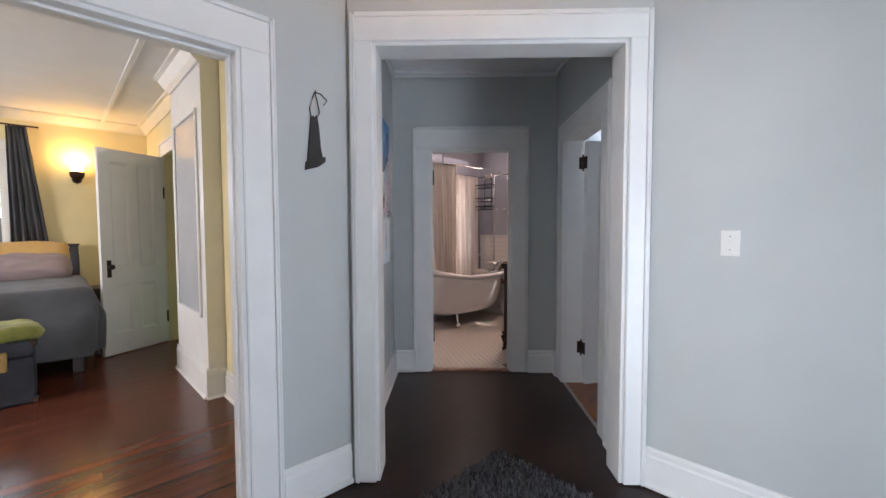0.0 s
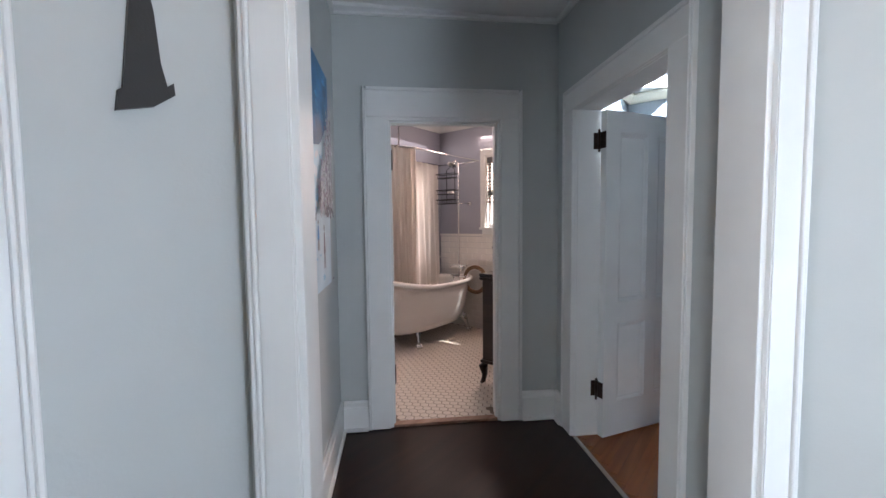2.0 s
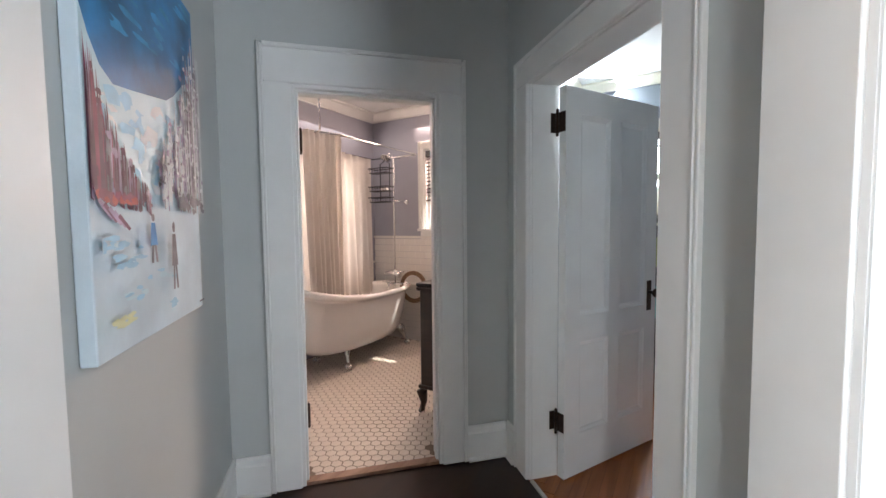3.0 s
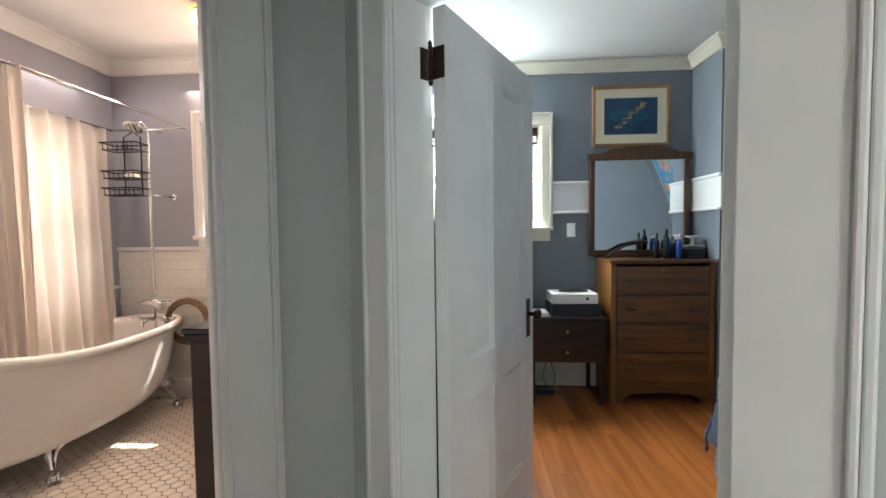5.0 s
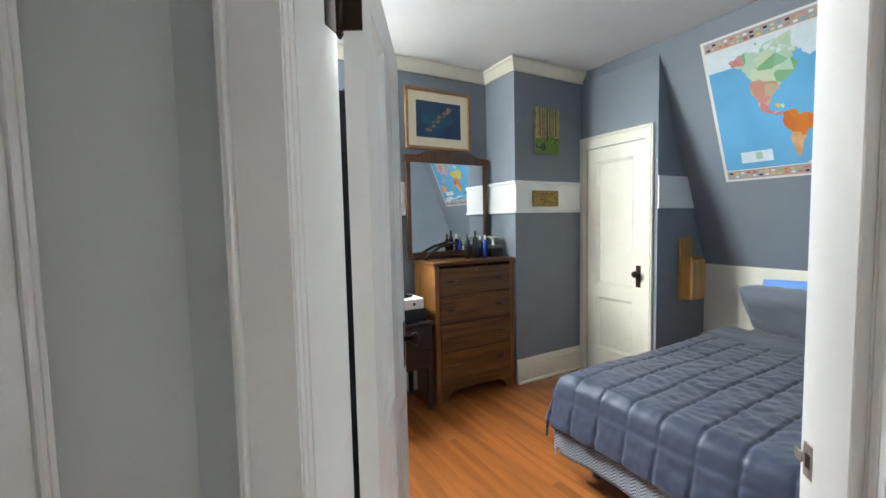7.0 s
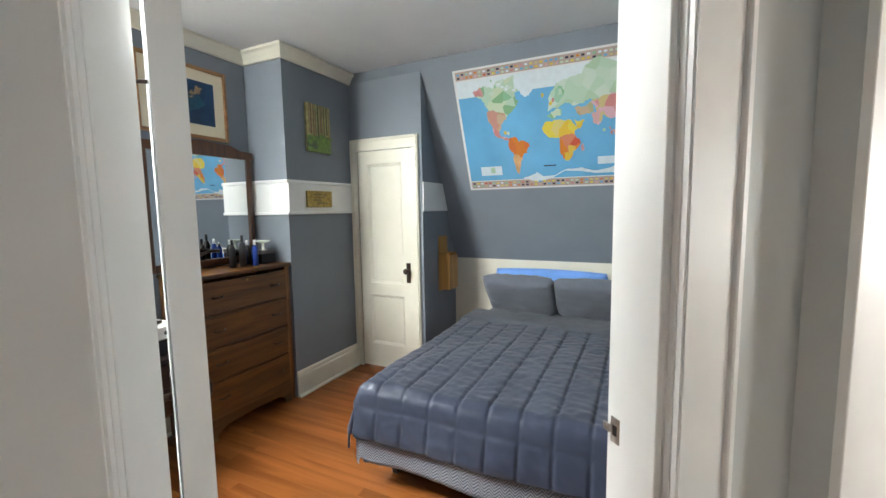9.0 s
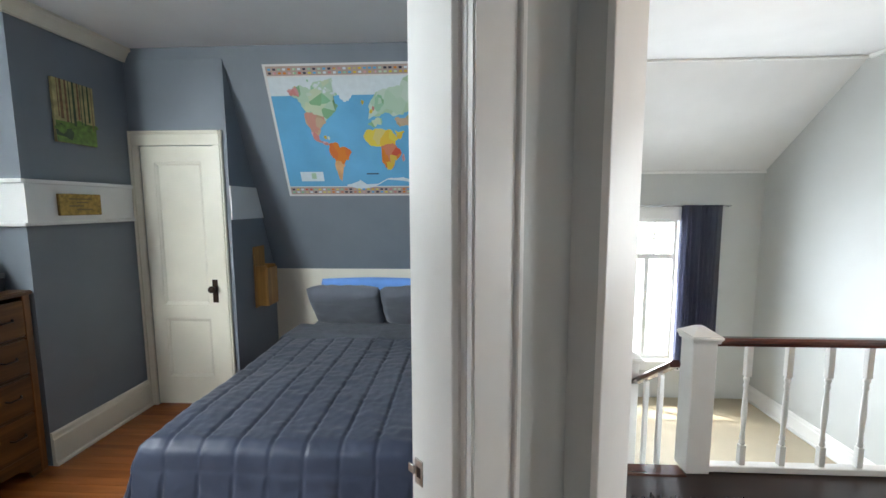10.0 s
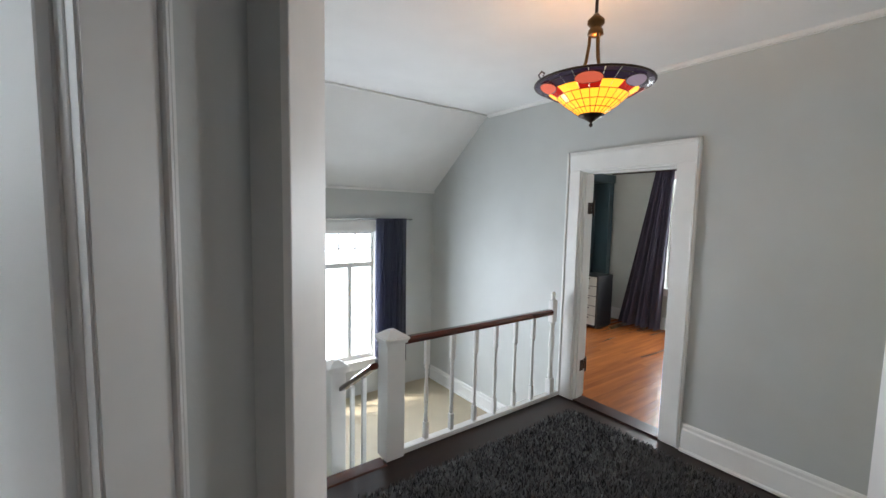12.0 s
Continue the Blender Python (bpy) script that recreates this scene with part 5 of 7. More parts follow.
bmesh.ops.transform(bm, matrix=Matrix.Translation((3.31, -1.56, 0)), verts=bm.verts)
tagged(part("bedspread", bm, M_PATTERN), "grey patterned bedspread hanging below the quilt", "bedspread")
bm = quilt_mesh(1.47, 1.60, 0.25, 0.25, 0.572, 0.16, 0.010, 0.152, 0.085, 3, 0.014)
bmesh.ops.transform(bm, matrix=Matrix.Translation((3.31, -1.14, 0)), verts=bm.verts)
tagged(part("quilt", bm, M_DUVET), "slate blue channel-stitched quilt spread over the bed", "quilt")
bm = quilt_mesh(1.475, 0.30, 0.27, 0.0, 0.602, 0.2, 0.004, 0.9, 0, 6, 0.01)
bmesh.ops.transform(bm, matrix=Matrix.Translation((3.31, -1.20, 0)), verts=bm.verts)
tagged(part("folded_sheet", bm, M_SHEET), "grey sheet folded back at the pillows", "sheet")
for x, sd in ((3.64, 1), (3.02, 2)):
    pillow("pillow", pose(x, -1.36, 0.728, 52, 0, 3 * sd - 4), 0.66, 0.44, 0.14, M_PILLOW, "dark grey pillow propped at the head of the bed", sd)
pillow("pillow", pose(3.42, -1.53, 0.74, 76, 0, 0), 1.02, 0.42, 0.10, M_BRIGHTBLUE, "bright blue pillow behind the grey ones", 5)

# dresser with mirror
DX0, DX1, DY0, DY1, DH = 5.16, 5.515, -0.165, 0.62, 1.10
dr = thing("chest_of_drawers", (5.34, 0.23, 0), "worn oak chest of four drawers on bracket feet", "dresser")
for y in (DY0 + 0.012, DY1 - 0.03):
    part("side_panel", box((DX0 + 0.015, y, 0.0), (DX1, y + 0.018, DH - 0.025), 0.002), M_DRESSERV, dr)
part("back_panel", box((DX1 - 0.012, DY0 + 0.03, 0.12), (DX1, DY1 - 0.03, DH - 0.025)), M_DRESSERV, dr)
part("top", box((DX0 - 0.012, DY0, DH - 0.025), (DX1 + 0.005, DY1, DH), 0.006, None, 2), M_DRESSER, dr)
for y in (DY0 + 0.012, DY1 - 0.052):
    part("stile", box((DX0, y, 0), (DX0 + 0.02, y + 0.04, DH - 0.025), 0.003), M_DRESSERV, dr)
zz = [0.16, 0.40, 0.62, 0.84, DH - 0.035]
for a, b in zip(zz, zz[1:]):
    part("rail", box((DX0 + 0.004, DY0 + 0.052, a - 0.012), (DX0 + 0.022, DY1 - 0.052, a), 0.001), M_DRESSER, dr)
    fr = part("drawer_front", box((DX0 - 0.004, DY0 + 0.055, a + 0.004), (DX0 + 0.018, DY1 - 0.055, b - 0.016), 0.004, None, 2), M_DRESSER, dr)
    for y in (DY0 + 0.16, DY1 - 0.16):
        part("pull", tube([(DX0 - 0.004, y - 0.04, (a + b) / 2), (DX0 - 0.022, y - 0.03, (a + b) / 2 - 0.006), (DX0 - 0.022, y + 0.03, (a + b) / 2 - 0.006), (DX0 - 0.004, y + 0.04, (a + b) / 2)], 0.005, 6), M_DARKWOOD, fr, "dark wooden pull")
part("lock_plate", lathe([(0.009, 0), (0.009, 0.003)], 10, Matrix.Translation((DX0 - 0.004, 0.23, 1.03)) @ Matrix.Rotation(radians(-90), 4, "Y")), M_BRASS, dr)
L, Rr = DY0 + 0.052, DY1 - 0.052
apron = [(0, L, 0.148), (0, L, 0.0), (0, L + 0.05, 0.0), (0, L + 0.06, 0.04), (0, L + 0.12, 0.075), (0, (L + Rr) / 2, 0.085), (0, Rr - 0.12, 0.075), (0, Rr - 0.06, 0.04), (0, Rr - 0.05, 0.0), (0, Rr, 0.0), (0, Rr, 0.148)]
part("apron", prism(apron, (DX0 + 0.001, 0, 0), (DX0 + 0.018, 0, 0)), M_DRESSER, dr)
mi = thing("dresser_mirror", (5.50, 0.27, DH), "rectangular mirror in a carved dark oak frame", "mirror")
MY0, MY1, MZ0, MZ1 = -0.135, 0.675, DH + 0.01, 1.93
part("side_post", box((5.485, MY0, MZ0), (5.512, MY0 + 0.045, MZ1), 0.006), M_MIRRORWOOD, mi)
part("side_post", box((5.485, MY1 - 0.045, MZ0), (5.512, MY1, MZ1), 0.006), M_MIRRORWOOD, mi)
part("bottom_bar", box((5.487, MY0 + 0.045, MZ0), (5.511, MY1 - 0.045, MZ0 + 0.05), 0.005), M_MIRRORWOOD, mi)
c = (MY0 + MY1) / 2
crest = [(0, MY0 - 0.01, MZ1 - 0.03), (0, MY1 + 0.01, MZ1 - 0.03), (0, MY1 + 0.01, MZ1 + 0.025), (0, MY1 - 0.10, MZ1 + 0.03), (0, c + 0.22, MZ1 + 0.062), (0, c, MZ1 + 0.072), (0, c - 0.22, MZ1 + 0.062), (0, MY0 + 0.10, MZ1 + 0.03), (0, MY0 - 0.01, MZ1 + 0.025)]
part("crest", prism(crest, (5.480, 0, 0), (5.516, 0, 0)), M_MIRRORWOOD, mi, "carved dark oak crest")
part("back_board", box((5.513, MY0 + 0.02, MZ0 + 0.02), (5.522, MY1 - 0.02, MZ1)), M_MIRRORWOOD, mi)
part("glass", box((5.498, MY0 + 0.04, MZ0 + 0.045), (5.502, MY1 - 0.04, MZ1 - 0.028)), M_MIRROR, mi, "silvered mirror glass")

def bottle(x, y, h, r, mat, label, cap=M_PLASTICB, z=DH):
    m = Matrix.Translation((x, y, z))
    root = thing("bottle", m, label, "bottle", "bottles on the dresser")
    part("body", lathe([(r, 0), (r, h * 0.62), (r * 0.8, h * 0.72), (r * 0.4, h * 0.8)], 12, m), mat, root)
    part("cap", lathe([(r * 0.42, h * 0.8), (r * 0.42, h), (r * 0.3, h)], 10, m), cap, root)


B_BLUE = flat("blue_bottle_plastic", (0.02, 0.06, 0.30), 0.25, 0.1)
bottle(5.33, 0.20, 0.20, 0.022, M_PLASTICB, "black pump bottle on the dresser")
bottle(5.30, 0.14, 0.23, 0.024, M_PLASTICB, "tall black bottle on the dresser")
bottle(5.27, 0.06, 0.19, 0.022, B_BLUE, "blue spray bottle on the dresser", M_PLASTICW)
bottle(5.36, 0.08, 0.17, 0.02, B_BLUE, "small blue bottle on the dresser", M_CHROME)
bottle(5.40, 0.02, 0.18, 0.025, M_PLASTICB, "dark round bottle on the dresser", M_PLASTICW)
bx = thing("jewellery_box", (5.34, -0.08, DH), "dark box with a pale lid line", "box")
part("body", box((5.28, -0.14, DH), (5.42, -0.01, DH + 0.075), 0.004), M_PLASTICB, bx)
part("lid", box((5.277, -0.143, DH + 0.077), (5.423, -0.007, DH + 0.10), 0.004), flat("dull_grey_metal", (0.14, 0.14, 0.14), 0.4), bx)
dish = tagged(part("glass_dish", lathe([(0.02, 0), (0.012, 0.01), (0.01, 0.05), (0.05, 0.065), (0.055, 0.075), (0.05, 0.075), (0.01, 0.06)], 16, Matrix.Translation((5.34, -0.075, DH + 0.10))), flat("pale_green_glass", (0.55, 0.62, 0.52), 0.1)), "pale glass dish on the dark box", "dish")
bm = tube([(5.42, 0.56, DH + 0.006), (5.43, 0.50, DH + 0.05), (5.44, 0.40, DH + 0.10), (5.44, 0.28, DH + 0.125), (5.44, 0.22, DH + 0.12)], 0.012, 8)
tagged(part("curved_hanger", bm, M_DARKWOOD), "curved dark wooden hanger leaning on the mirror", "hanger")

# pictures
def framed(name, m, w, h, fw, mat, label, inner, depth=0.02, mount=0.045):
    root = thing(name, m, label, "picture")
    for lo, hi in (((0, -depth, 0), (fw, 0, h)), ((w - fw, -depth, 0), (w, 0, h)), ((fw, -depth, 0), (w - fw, 0, fw)), ((fw, -depth, h - fw), (w - fw, 0, h))):
        part("frame_bar", box(lo, hi, 0.004, m), mat, root)
    part("mount", box((fw, -0.008, fw), (w - fw, -0.001, h - fw), 0, m), M_MAT, root, "cream mount card")
    mats, shapes = inner
    patches("print", m, mats, shapes, root, "", 0.0085)
    return root


SEA = [flat("navy_sea_ink", (0.018, 0.055, 0.12), 0.12, 0.3, 6), flat("sand_rock_ink", (0.27, 0.19, 0.11), 0.3, 0.5, 40), flat("teal_shallow_ink", (0.02, 0.085, 0.14), 0.2, 0.3, 12), flat("dark_rock_ink", (0.10, 0.075, 0.05), 0.3, 0.5, 40)]
sm = on_wall(Q0, Q1, BN - 0.642, 2.02, 0.001)
W_, H_ = 0.632, 0.50
isl = [(2, blob(0.33, 0.25, 0.16, 0.07, 14, 0.3, 4))] + [((1, 2, 1, 3)[i % 4], blob(0.205 + 0.0092 * i + 0.012 * math.sin(i * 2.1), 0.155 + 0.0085 * i + 0.012 * math.cos(i * 1.7), 0.021 + 0.006 * math.sin(i), 0.011, 9, 0.5, i)) for i in range(24)] + [(1, blob(0.41, 0.335, 0.022, 0.028, 10, 0.4, 9))]
framed("framed_print", sm, W_, H_, 0.026, M_FRAMEOAK, "oak framed print of an island in dark sea", (SEA, [(0, rect(0.10, 0.10, W_ - 0.10, H_ - 0.10))] + isl))
FOR = [flat("forest_trunk_ink", (0.20, 0.10, 0.04), 0.4, 0.4, 40), flat("forest_green_ink", (0.12, 0.22, 0.03), 0.4, 0.5, 30), flat("forest_light_ink", (0.42, 0.36, 0.16), 0.4, 0.3, 20), flat("forest_dark_ink", (0.03, 0.06, 0.015), 0.4, 0.4, 20)]
cm = on_wall((CHX, CHY), (CHX, CLY), 0.215, 1.98, 0.001)
fo = thing("canvas_print", cm, "small canvas print of tall trees in a green wood", "picture")
part("canvas", box((0, -0.02, 0), (0.275, 0, 0.385), 0.002, cm), FOR[2], fo)
rnd = random.Random(2)
fs = [(1, rect(0, 0, 0.275, 0.13)), (3, blob(0.06, 0.07, 0.06, 0.05, 12, 0.3, 1)), (1, blob(0.2, 0.12, 0.07, 0.03, 12, 0.4, 2))]
fs += [(rnd.choice((0, 0, 3)), [(x, z), (x + w, z), (x + 0.8 * w, 0.385), (x + 0.1 * w, 0.385)]) for x, z, w in [(0.012 + 0.026 * i + rnd.uniform(0, 0.012), 0.08 + rnd.uniform(0, 0.08), rnd.uniform(0.006, 0.024)) for i in range(10)]]
fs += [(1, blob(0.03 + 0.05 * i, 0.08 + 0.03 * (i % 2), 0.035, 0.022, 10, 0.4, i + 5)) for i in range(5)]
patches("print", cm, FOR, fs, fo, "", 0.0205)
bm_ = on_wall((CHX, CHY), (CHX, CLY), 0.175, 1.525, 0.028)
pl = thing("brass_plaque", bm_, "small tarnished brass plaque on the frieze", "plaque")
part("plate", box((0, -0.006, 0), (0.29, 0.014, 0.135), 0.003, bm_), material("tarnished_brass", (0.28, 0.19, 0.06), 0.42, 0.9, vary=0.4, scale=40), pl)
patches("writing", bm_, [flat("etched_dark_line", (0.07, 0.05, 0.02), 0.6)], [(0, rect(0.06 + 0.05 * (r % 2), 0.10 - 0.022 * r, 0.22 - 0.03 * (r % 3), 0.107 - 0.022 * r)) for r in range(4)], pl, "", 0.0065)

# world map on the slope
UP = Vector((0, 0.418, 1)).normalized()
OUT = UP.cross(Vector((-1, 0, 0)))
mo = Vector((4.112, SL(1.665), 1.665)) - OUT * 0.004
mm = Matrix(((-1, OUT.x, UP.x, mo.x), (0, OUT.y, UP.y, mo.y), (0, OUT.z, UP.z, mo.z), (0, 0, 0, 1)))
MW, MH = 1.46, 1.02
wm = thing("world_map", mm, "glossy laminated world map pinned to the sloping wall", "map")
M_OCEAN = flat("ocean_blue_print", (0.13, 0.38, 0.60), 0.12, 0.10, 3)
part("sheet", box((0, -0.002, 0), (MW, 0.001, MH), 0, mm), material("glossy_white_paper", (0.68, 0.66, 0.64), 0.1, vary=0.02), wm)
CM = [M_OCEAN, flat("pale_arctic_print", (0.62, 0.68, 0.70), 0.12, 0.05), flat("green_land_print", (0.22, 0.44, 0.26), 0.12, 0.3, 14), flat("rose_land_print", (0.52, 0.20, 0.22), 0.12, 0.25, 14), flat("orange_land_print", (0.62, 0.17, 0.03), 0.12, 0.15, 14), flat("yellow_land_print", (0.66, 0.50, 0.06), 0.12, 0.15, 14), flat("brown_land_print", (0.40, 0.25, 0.16), 0.12, 0.25, 14), flat("pale_green_print", (0.40, 0.54, 0.38), 0.12, 0.2, 10), flat("red_land_print", (0.52, 0.09, 0.05), 0.12, 0.2, 14), flat("dark_print", (0.05, 0.05, 0.07), 0.2, 0.1), flat("peach_land_print", (0.62, 0.36, 0.18), 0.12, 0.15, 14), flat("dusk_border_print", (0.42, 0.32, 0.28), 0.12, 0.1)]
ms = [(0, rect(0.02, 0.085, MW - 0.02, 0.93)), (1, rect(0.02, 0.80, MW - 0.02, 0.93)), (11, rect(0.02, 0.015, MW - 0.02, 0.078)), (11, rect(0.02, 0.94, MW - 0.02, 1.005)),
      (2, [(0.20, 0.86), (0.24, 0.87), (0.32, 0.84), (0.40, 0.90), (0.50, 0.92), (0.49, 0.86), (0.44, 0.82), (0.47, 0.77), (0.52, 0.72), (0.44, 0.64), (0.38, 0.61), (0.28, 0.66), (0.24, 0.74), (0.17, 0.80)]),
      (3, [(0.15, 0.84), (0.22, 0.87), (0.23, 0.79), (0.17, 0.80)]), (6, [(0.25, 0.67), (0.40, 0.64), (0.41, 0.60), (0.36, 0.54), (0.33, 0.50), (0.29, 0.52), (0.25, 0.60)]), (3, [(0.28, 0.53), (0.33, 0.52), (0.35, 0.46), (0.41, 0.43), (0.36, 0.44), (0.30, 0.47)]),
      (1, [(0.54, 0.90), (0.63, 0.92), (0.64, 0.83), (0.58, 0.75), (0.54, 0.80)]), (4, [(0.41, 0.44), (0.46, 0.45), (0.55, 0.40), (0.58, 0.37), (0.55, 0.31), (0.50, 0.26), (0.44, 0.30), (0.40, 0.38)]), (10, [(0.44, 0.30), (0.51, 0.27), (0.49, 0.21), (0.47, 0.13), (0.45, 0.15), (0.44, 0.22)]),
      (7, [(0.74, 0.62), (0.77, 0.74), (0.82, 0.82), (0.92, 0.85), (1.05, 0.92), (1.20, 0.92), (1.36, 0.88), (1.40, 0.82), (1.30, 0.70), (1.20, 0.66), (1.05, 0.68), (0.94, 0.64), (0.86, 0.66)]), (2, [(0.73, 0.58), (0.79, 0.62), (0.86, 0.64), (0.84, 0.58), (0.77, 0.56)]), (2, [(0.79, 0.70), (0.83, 0.80), (0.86, 0.79), (0.83, 0.68)]),
      (5, [(0.71, 0.53), (0.78, 0.55), (0.92, 0.53), (0.96, 0.47), (0.92, 0.40), (0.84, 0.40), (0.72, 0.44), (0.69, 0.48)]), (8, [(0.82, 0.42), (0.94, 0.42), (0.97, 0.39), (0.92, 0.30), (0.88, 0.23), (0.84, 0.24), (0.83, 0.34)]), (5, [(0.84, 0.29), (0.90, 0.27), (0.88, 0.22), (0.85, 0.23)]), (6, [(0.94, 0.62), (1.06, 0.66), (1.07, 0.58), (0.98, 0.56)]), (5, [(0.94, 0.54), (1.01, 0.53), (0.98, 0.47), (0.95, 0.48)]),
      (3, [(1.06, 0.66), (1.20, 0.70), (1.30, 0.70), (1.28, 0.58), (1.20, 0.52), (1.10, 0.56)]), (3, [(1.06, 0.57), (1.14, 0.56), (1.11, 0.48)]), (3, [(1.18, 0.46), (1.26, 0.44), (1.30, 0.40), (1.22, 0.40)]), (10, [(1.26, 0.33), (1.33, 0.36), (1.40, 0.33), (1.41, 0.25), (1.33, 0.22), (1.26, 0.25)]), (3, blob(0.99, 0.32, 0.012, 0.03, 8, 0.2, 1)),
      (1, [(0.50, 0.09), (0.62, 0.14), (0.85, 0.15), (1.10, 0.13), (1.35, 0.15), (1.44, 0.09)]), (1, rect(0.13, 0.13, 0.32, 0.21)), (7, rect(0.22, 0.15, 0.26, 0.20)), (1, rect(1.10, 0.18, 1.32, 0.24)), (9, rect(0.68, 0.185, 0.78, 0.195))]
rnd = random.Random(11)


def coast(pts, amp, depth=3):
    """Breaks an outline up into an uneven shore."""
    for _ in range(depth):
        out = []
        for (x0, z0), (x1, z1) in zip(pts, pts[1:] + pts[:1]):
            k = rnd.uniform(-amp, amp) * math.hypot(x1 - x0, z1 - z0)
            out += [(x0, z0), ((x0 + x1) / 2 - (z1 - z0) * k / max(1e-6, math.hypot(x1 - x0, z1 - z0)), (z0 + z1) / 2 + (x1 - x0) * k / max(1e-6, math.hypot(x1 - x0, z1 - z0)))]
        pts = out
    return pts


def countries(m, tints, scale):
    """Prints a land colour as a patchwork of neighbouring tints."""
    nt = m.node_tree
    cells = nt.nodes.new("ShaderNodeTexVoronoi")
    cells.inputs["Scale"].default_value = scale
    nt.links.new(nt.nodes.new("ShaderNodeTexCoord").outputs["Object"], cells.inputs["Vector"])
    ramp = nt.nodes.new("ShaderNodeValToRGB")
    ramp.color_ramp.interpolation = "CONSTANT"
    while len(ramp.color_ramp.elements) < len(tints):
        ramp.color_ramp.elements.new(0.5)
    for i, c in enumerate(tints):
        ramp.color_ramp.elements[i].position, ramp.color_ramp.elements[i].color = i / len(tints), (*c, 1)
    sp = nt.nodes.new("ShaderNodeSeparateColor")
    nt.links.new(cells.outputs["Color"], sp.inputs[0])
    nt.links.new(sp.outputs[0], ramp.inputs[0])
    nt.links.new(ramp.outputs[0], nt.nodes["Principled BSDF"].inputs["Base Color"])


GRN, PGR, ROS, ORG, YEL, BRN, RED = (0.24, 0.46, 0.28), (0.42, 0.56, 0.42), (0.56, 0.26, 0.26), (0.62, 0.20, 0.04), (0.66, 0.52, 0.08), (0.42, 0.30, 0.18), (0.54, 0.10, 0.06)
countries(CM[2], [GRN, (0.30, 0.50, 0.34), PGR, (0.22, 0.40, 0.22), (0.50, 0.58, 0.40)], 13)
countries(CM[7], [PGR, (0.46, 0.58, 0.46), (0.38, 0.52, 0.36), (0.50, 0.60, 0.50)], 11)
countries(CM[3], [ROS, (0.58, 0.34, 0.32), (0.52, 0.42, 0.20), (0.54, 0.22, 0.20), (0.60, 0.36, 0.40)], 15)
countries(CM[4], [ORG, (0.58, 0.24, 0.08), (0.60, 0.19, 0.04), (0.58, 0.16, 0.05)], 11)
countries(CM[5], [YEL, (0.66, 0.44, 0.06), (0.60, 0.50, 0.18), YEL], 14)
countries(CM[6], [BRN, (0.50, 0.36, 0.24), (0.52, 0.26, 0.20), (0.38, 0.36, 0.20)], 14)
countries(CM[8], [RED, ORG, (0.62, 0.42, 0.08), (0.56, 0.20, 0.12)], 17)
ms = [(c, o if len(o) == 4 and c in (0, 1, 7, 9, 11) else coast(o, 0.22)) for c, o in ms]
for i in range(26):
    ms.append((rnd.choice((1, 7, 2)), coast(blob(rnd.uniform(0.30, 0.52), rnd.uniform(0.80, 0.915), rnd.uniform(0.008, 0.022), rnd.uniform(0.006, 0.014), 6, 0.3, i), 0.2, 1)))
for i, (x, z) in enumerate(((0.775, 0.675), (0.785, 0.70), (0.765, 0.68), (1.15, 0.44), (1.20, 0.42), (1.24, 0.47), (1.33, 0.60), (1.36, 0.63), (0.385, 0.49), (0.41, 0.485), (1.43, 0.24), (0.71, 0.745))):
    ms.append(((7, 3, 5)[i % 3], coast(blob(x, z, 0.012, 0.016, 7, 0.3, i), 0.2, 1)))
for i in range(38):
    x = 0.035 + i * 0.0372
    for z in (0.028, 0.052, 0.950, 0.976):
        ms.append((rnd.choice((3, 8, 9, 2, 1, 5, 0)), rect(x, z, x + 0.022, z + 0.014)))
patches("printed_picture", mm, CM, ms, wm, "coloured continents on blue ocean", 0.002)

# wooden wall box on the closet side
sh = thing("wall_shelf_box", (CLX, -1.33, 0.95), "honey pine wall box with an open shelf", "wall shelf")
part("back_board", box((CLX - 0.016, -1.42, 0.72), (CLX - 0.001, -1.24, 1.24), 0.006), M_PINE, sh)
part("side", box((CLX - 0.11, -1.42, 0.74), (CLX - 0.016, -1.405, 1.08), 0.003), M_PINE, sh)
part("side", box((CLX - 0.11, -1.255, 0.74), (CLX - 0.016, -1.24, 1.08), 0.003), M_PINE, sh)
part("shelf", box((CLX - 0.11, -1.405, 0.74), (CLX - 0.016, -1.255, 0.755), 0.002), M_PINE, sh)
part("front_board", box((CLX - 0.122, -1.42, 0.74), (CLX - 0.11, -1.24, 1.06), 0.003), M_PINE, sh)
part("shelf", box((CLX - 0.11, -1.405, 0.95), (CLX - 0.016, -1.255, 0.962), 0.002), M_PINE, sh)

# side table with boxes
sd = thing("side_table", (5.3, 0.94, 0), "dark walnut side table with two drawers", "side table")
part("top", box((5.09, 0.655, 0.655), (5.50, 1.24, 0.675), 0.004), M_DARKWOOD, sd)
part("body", box((5.11, 0.67, 0.33), (5.49, 1.225, 0.655), 0.003), M_DARKWOOD, sd)
for z in (0.345, 0.50):
    d_ = part("drawer_front", box((5.098, 0.685, z), (5.109, 1.21, z + 0.14), 0.003), M_DARKWOOD, sd)
    part("knob", lathe([(0.006, 0), (0.012, 0.012), (0.008, 0.02)], 10, Matrix.Translation((5.098, 0.95, z + 0.07)) @ Matrix.Rotation(radians(-90), 4, "Y")), M_BRASS, d_)
for x in (5.13, 5.46):
    for y in (0.69, 1.20):
        part("leg", box((x - 0.016, y - 0.016, 0), (x + 0.016, y + 0.016, 0.33), 0.003), M_DARKWOOD, sd)
bk = thing("game_console", (5.27, 0.87, 0.675), "white flat box with a round mark on a black box", "console")
part("lower_box", box((5.16, 0.68, 0.675), (5.42, 1.05, 0.765), 0.006), M_PLASTICB, bk)
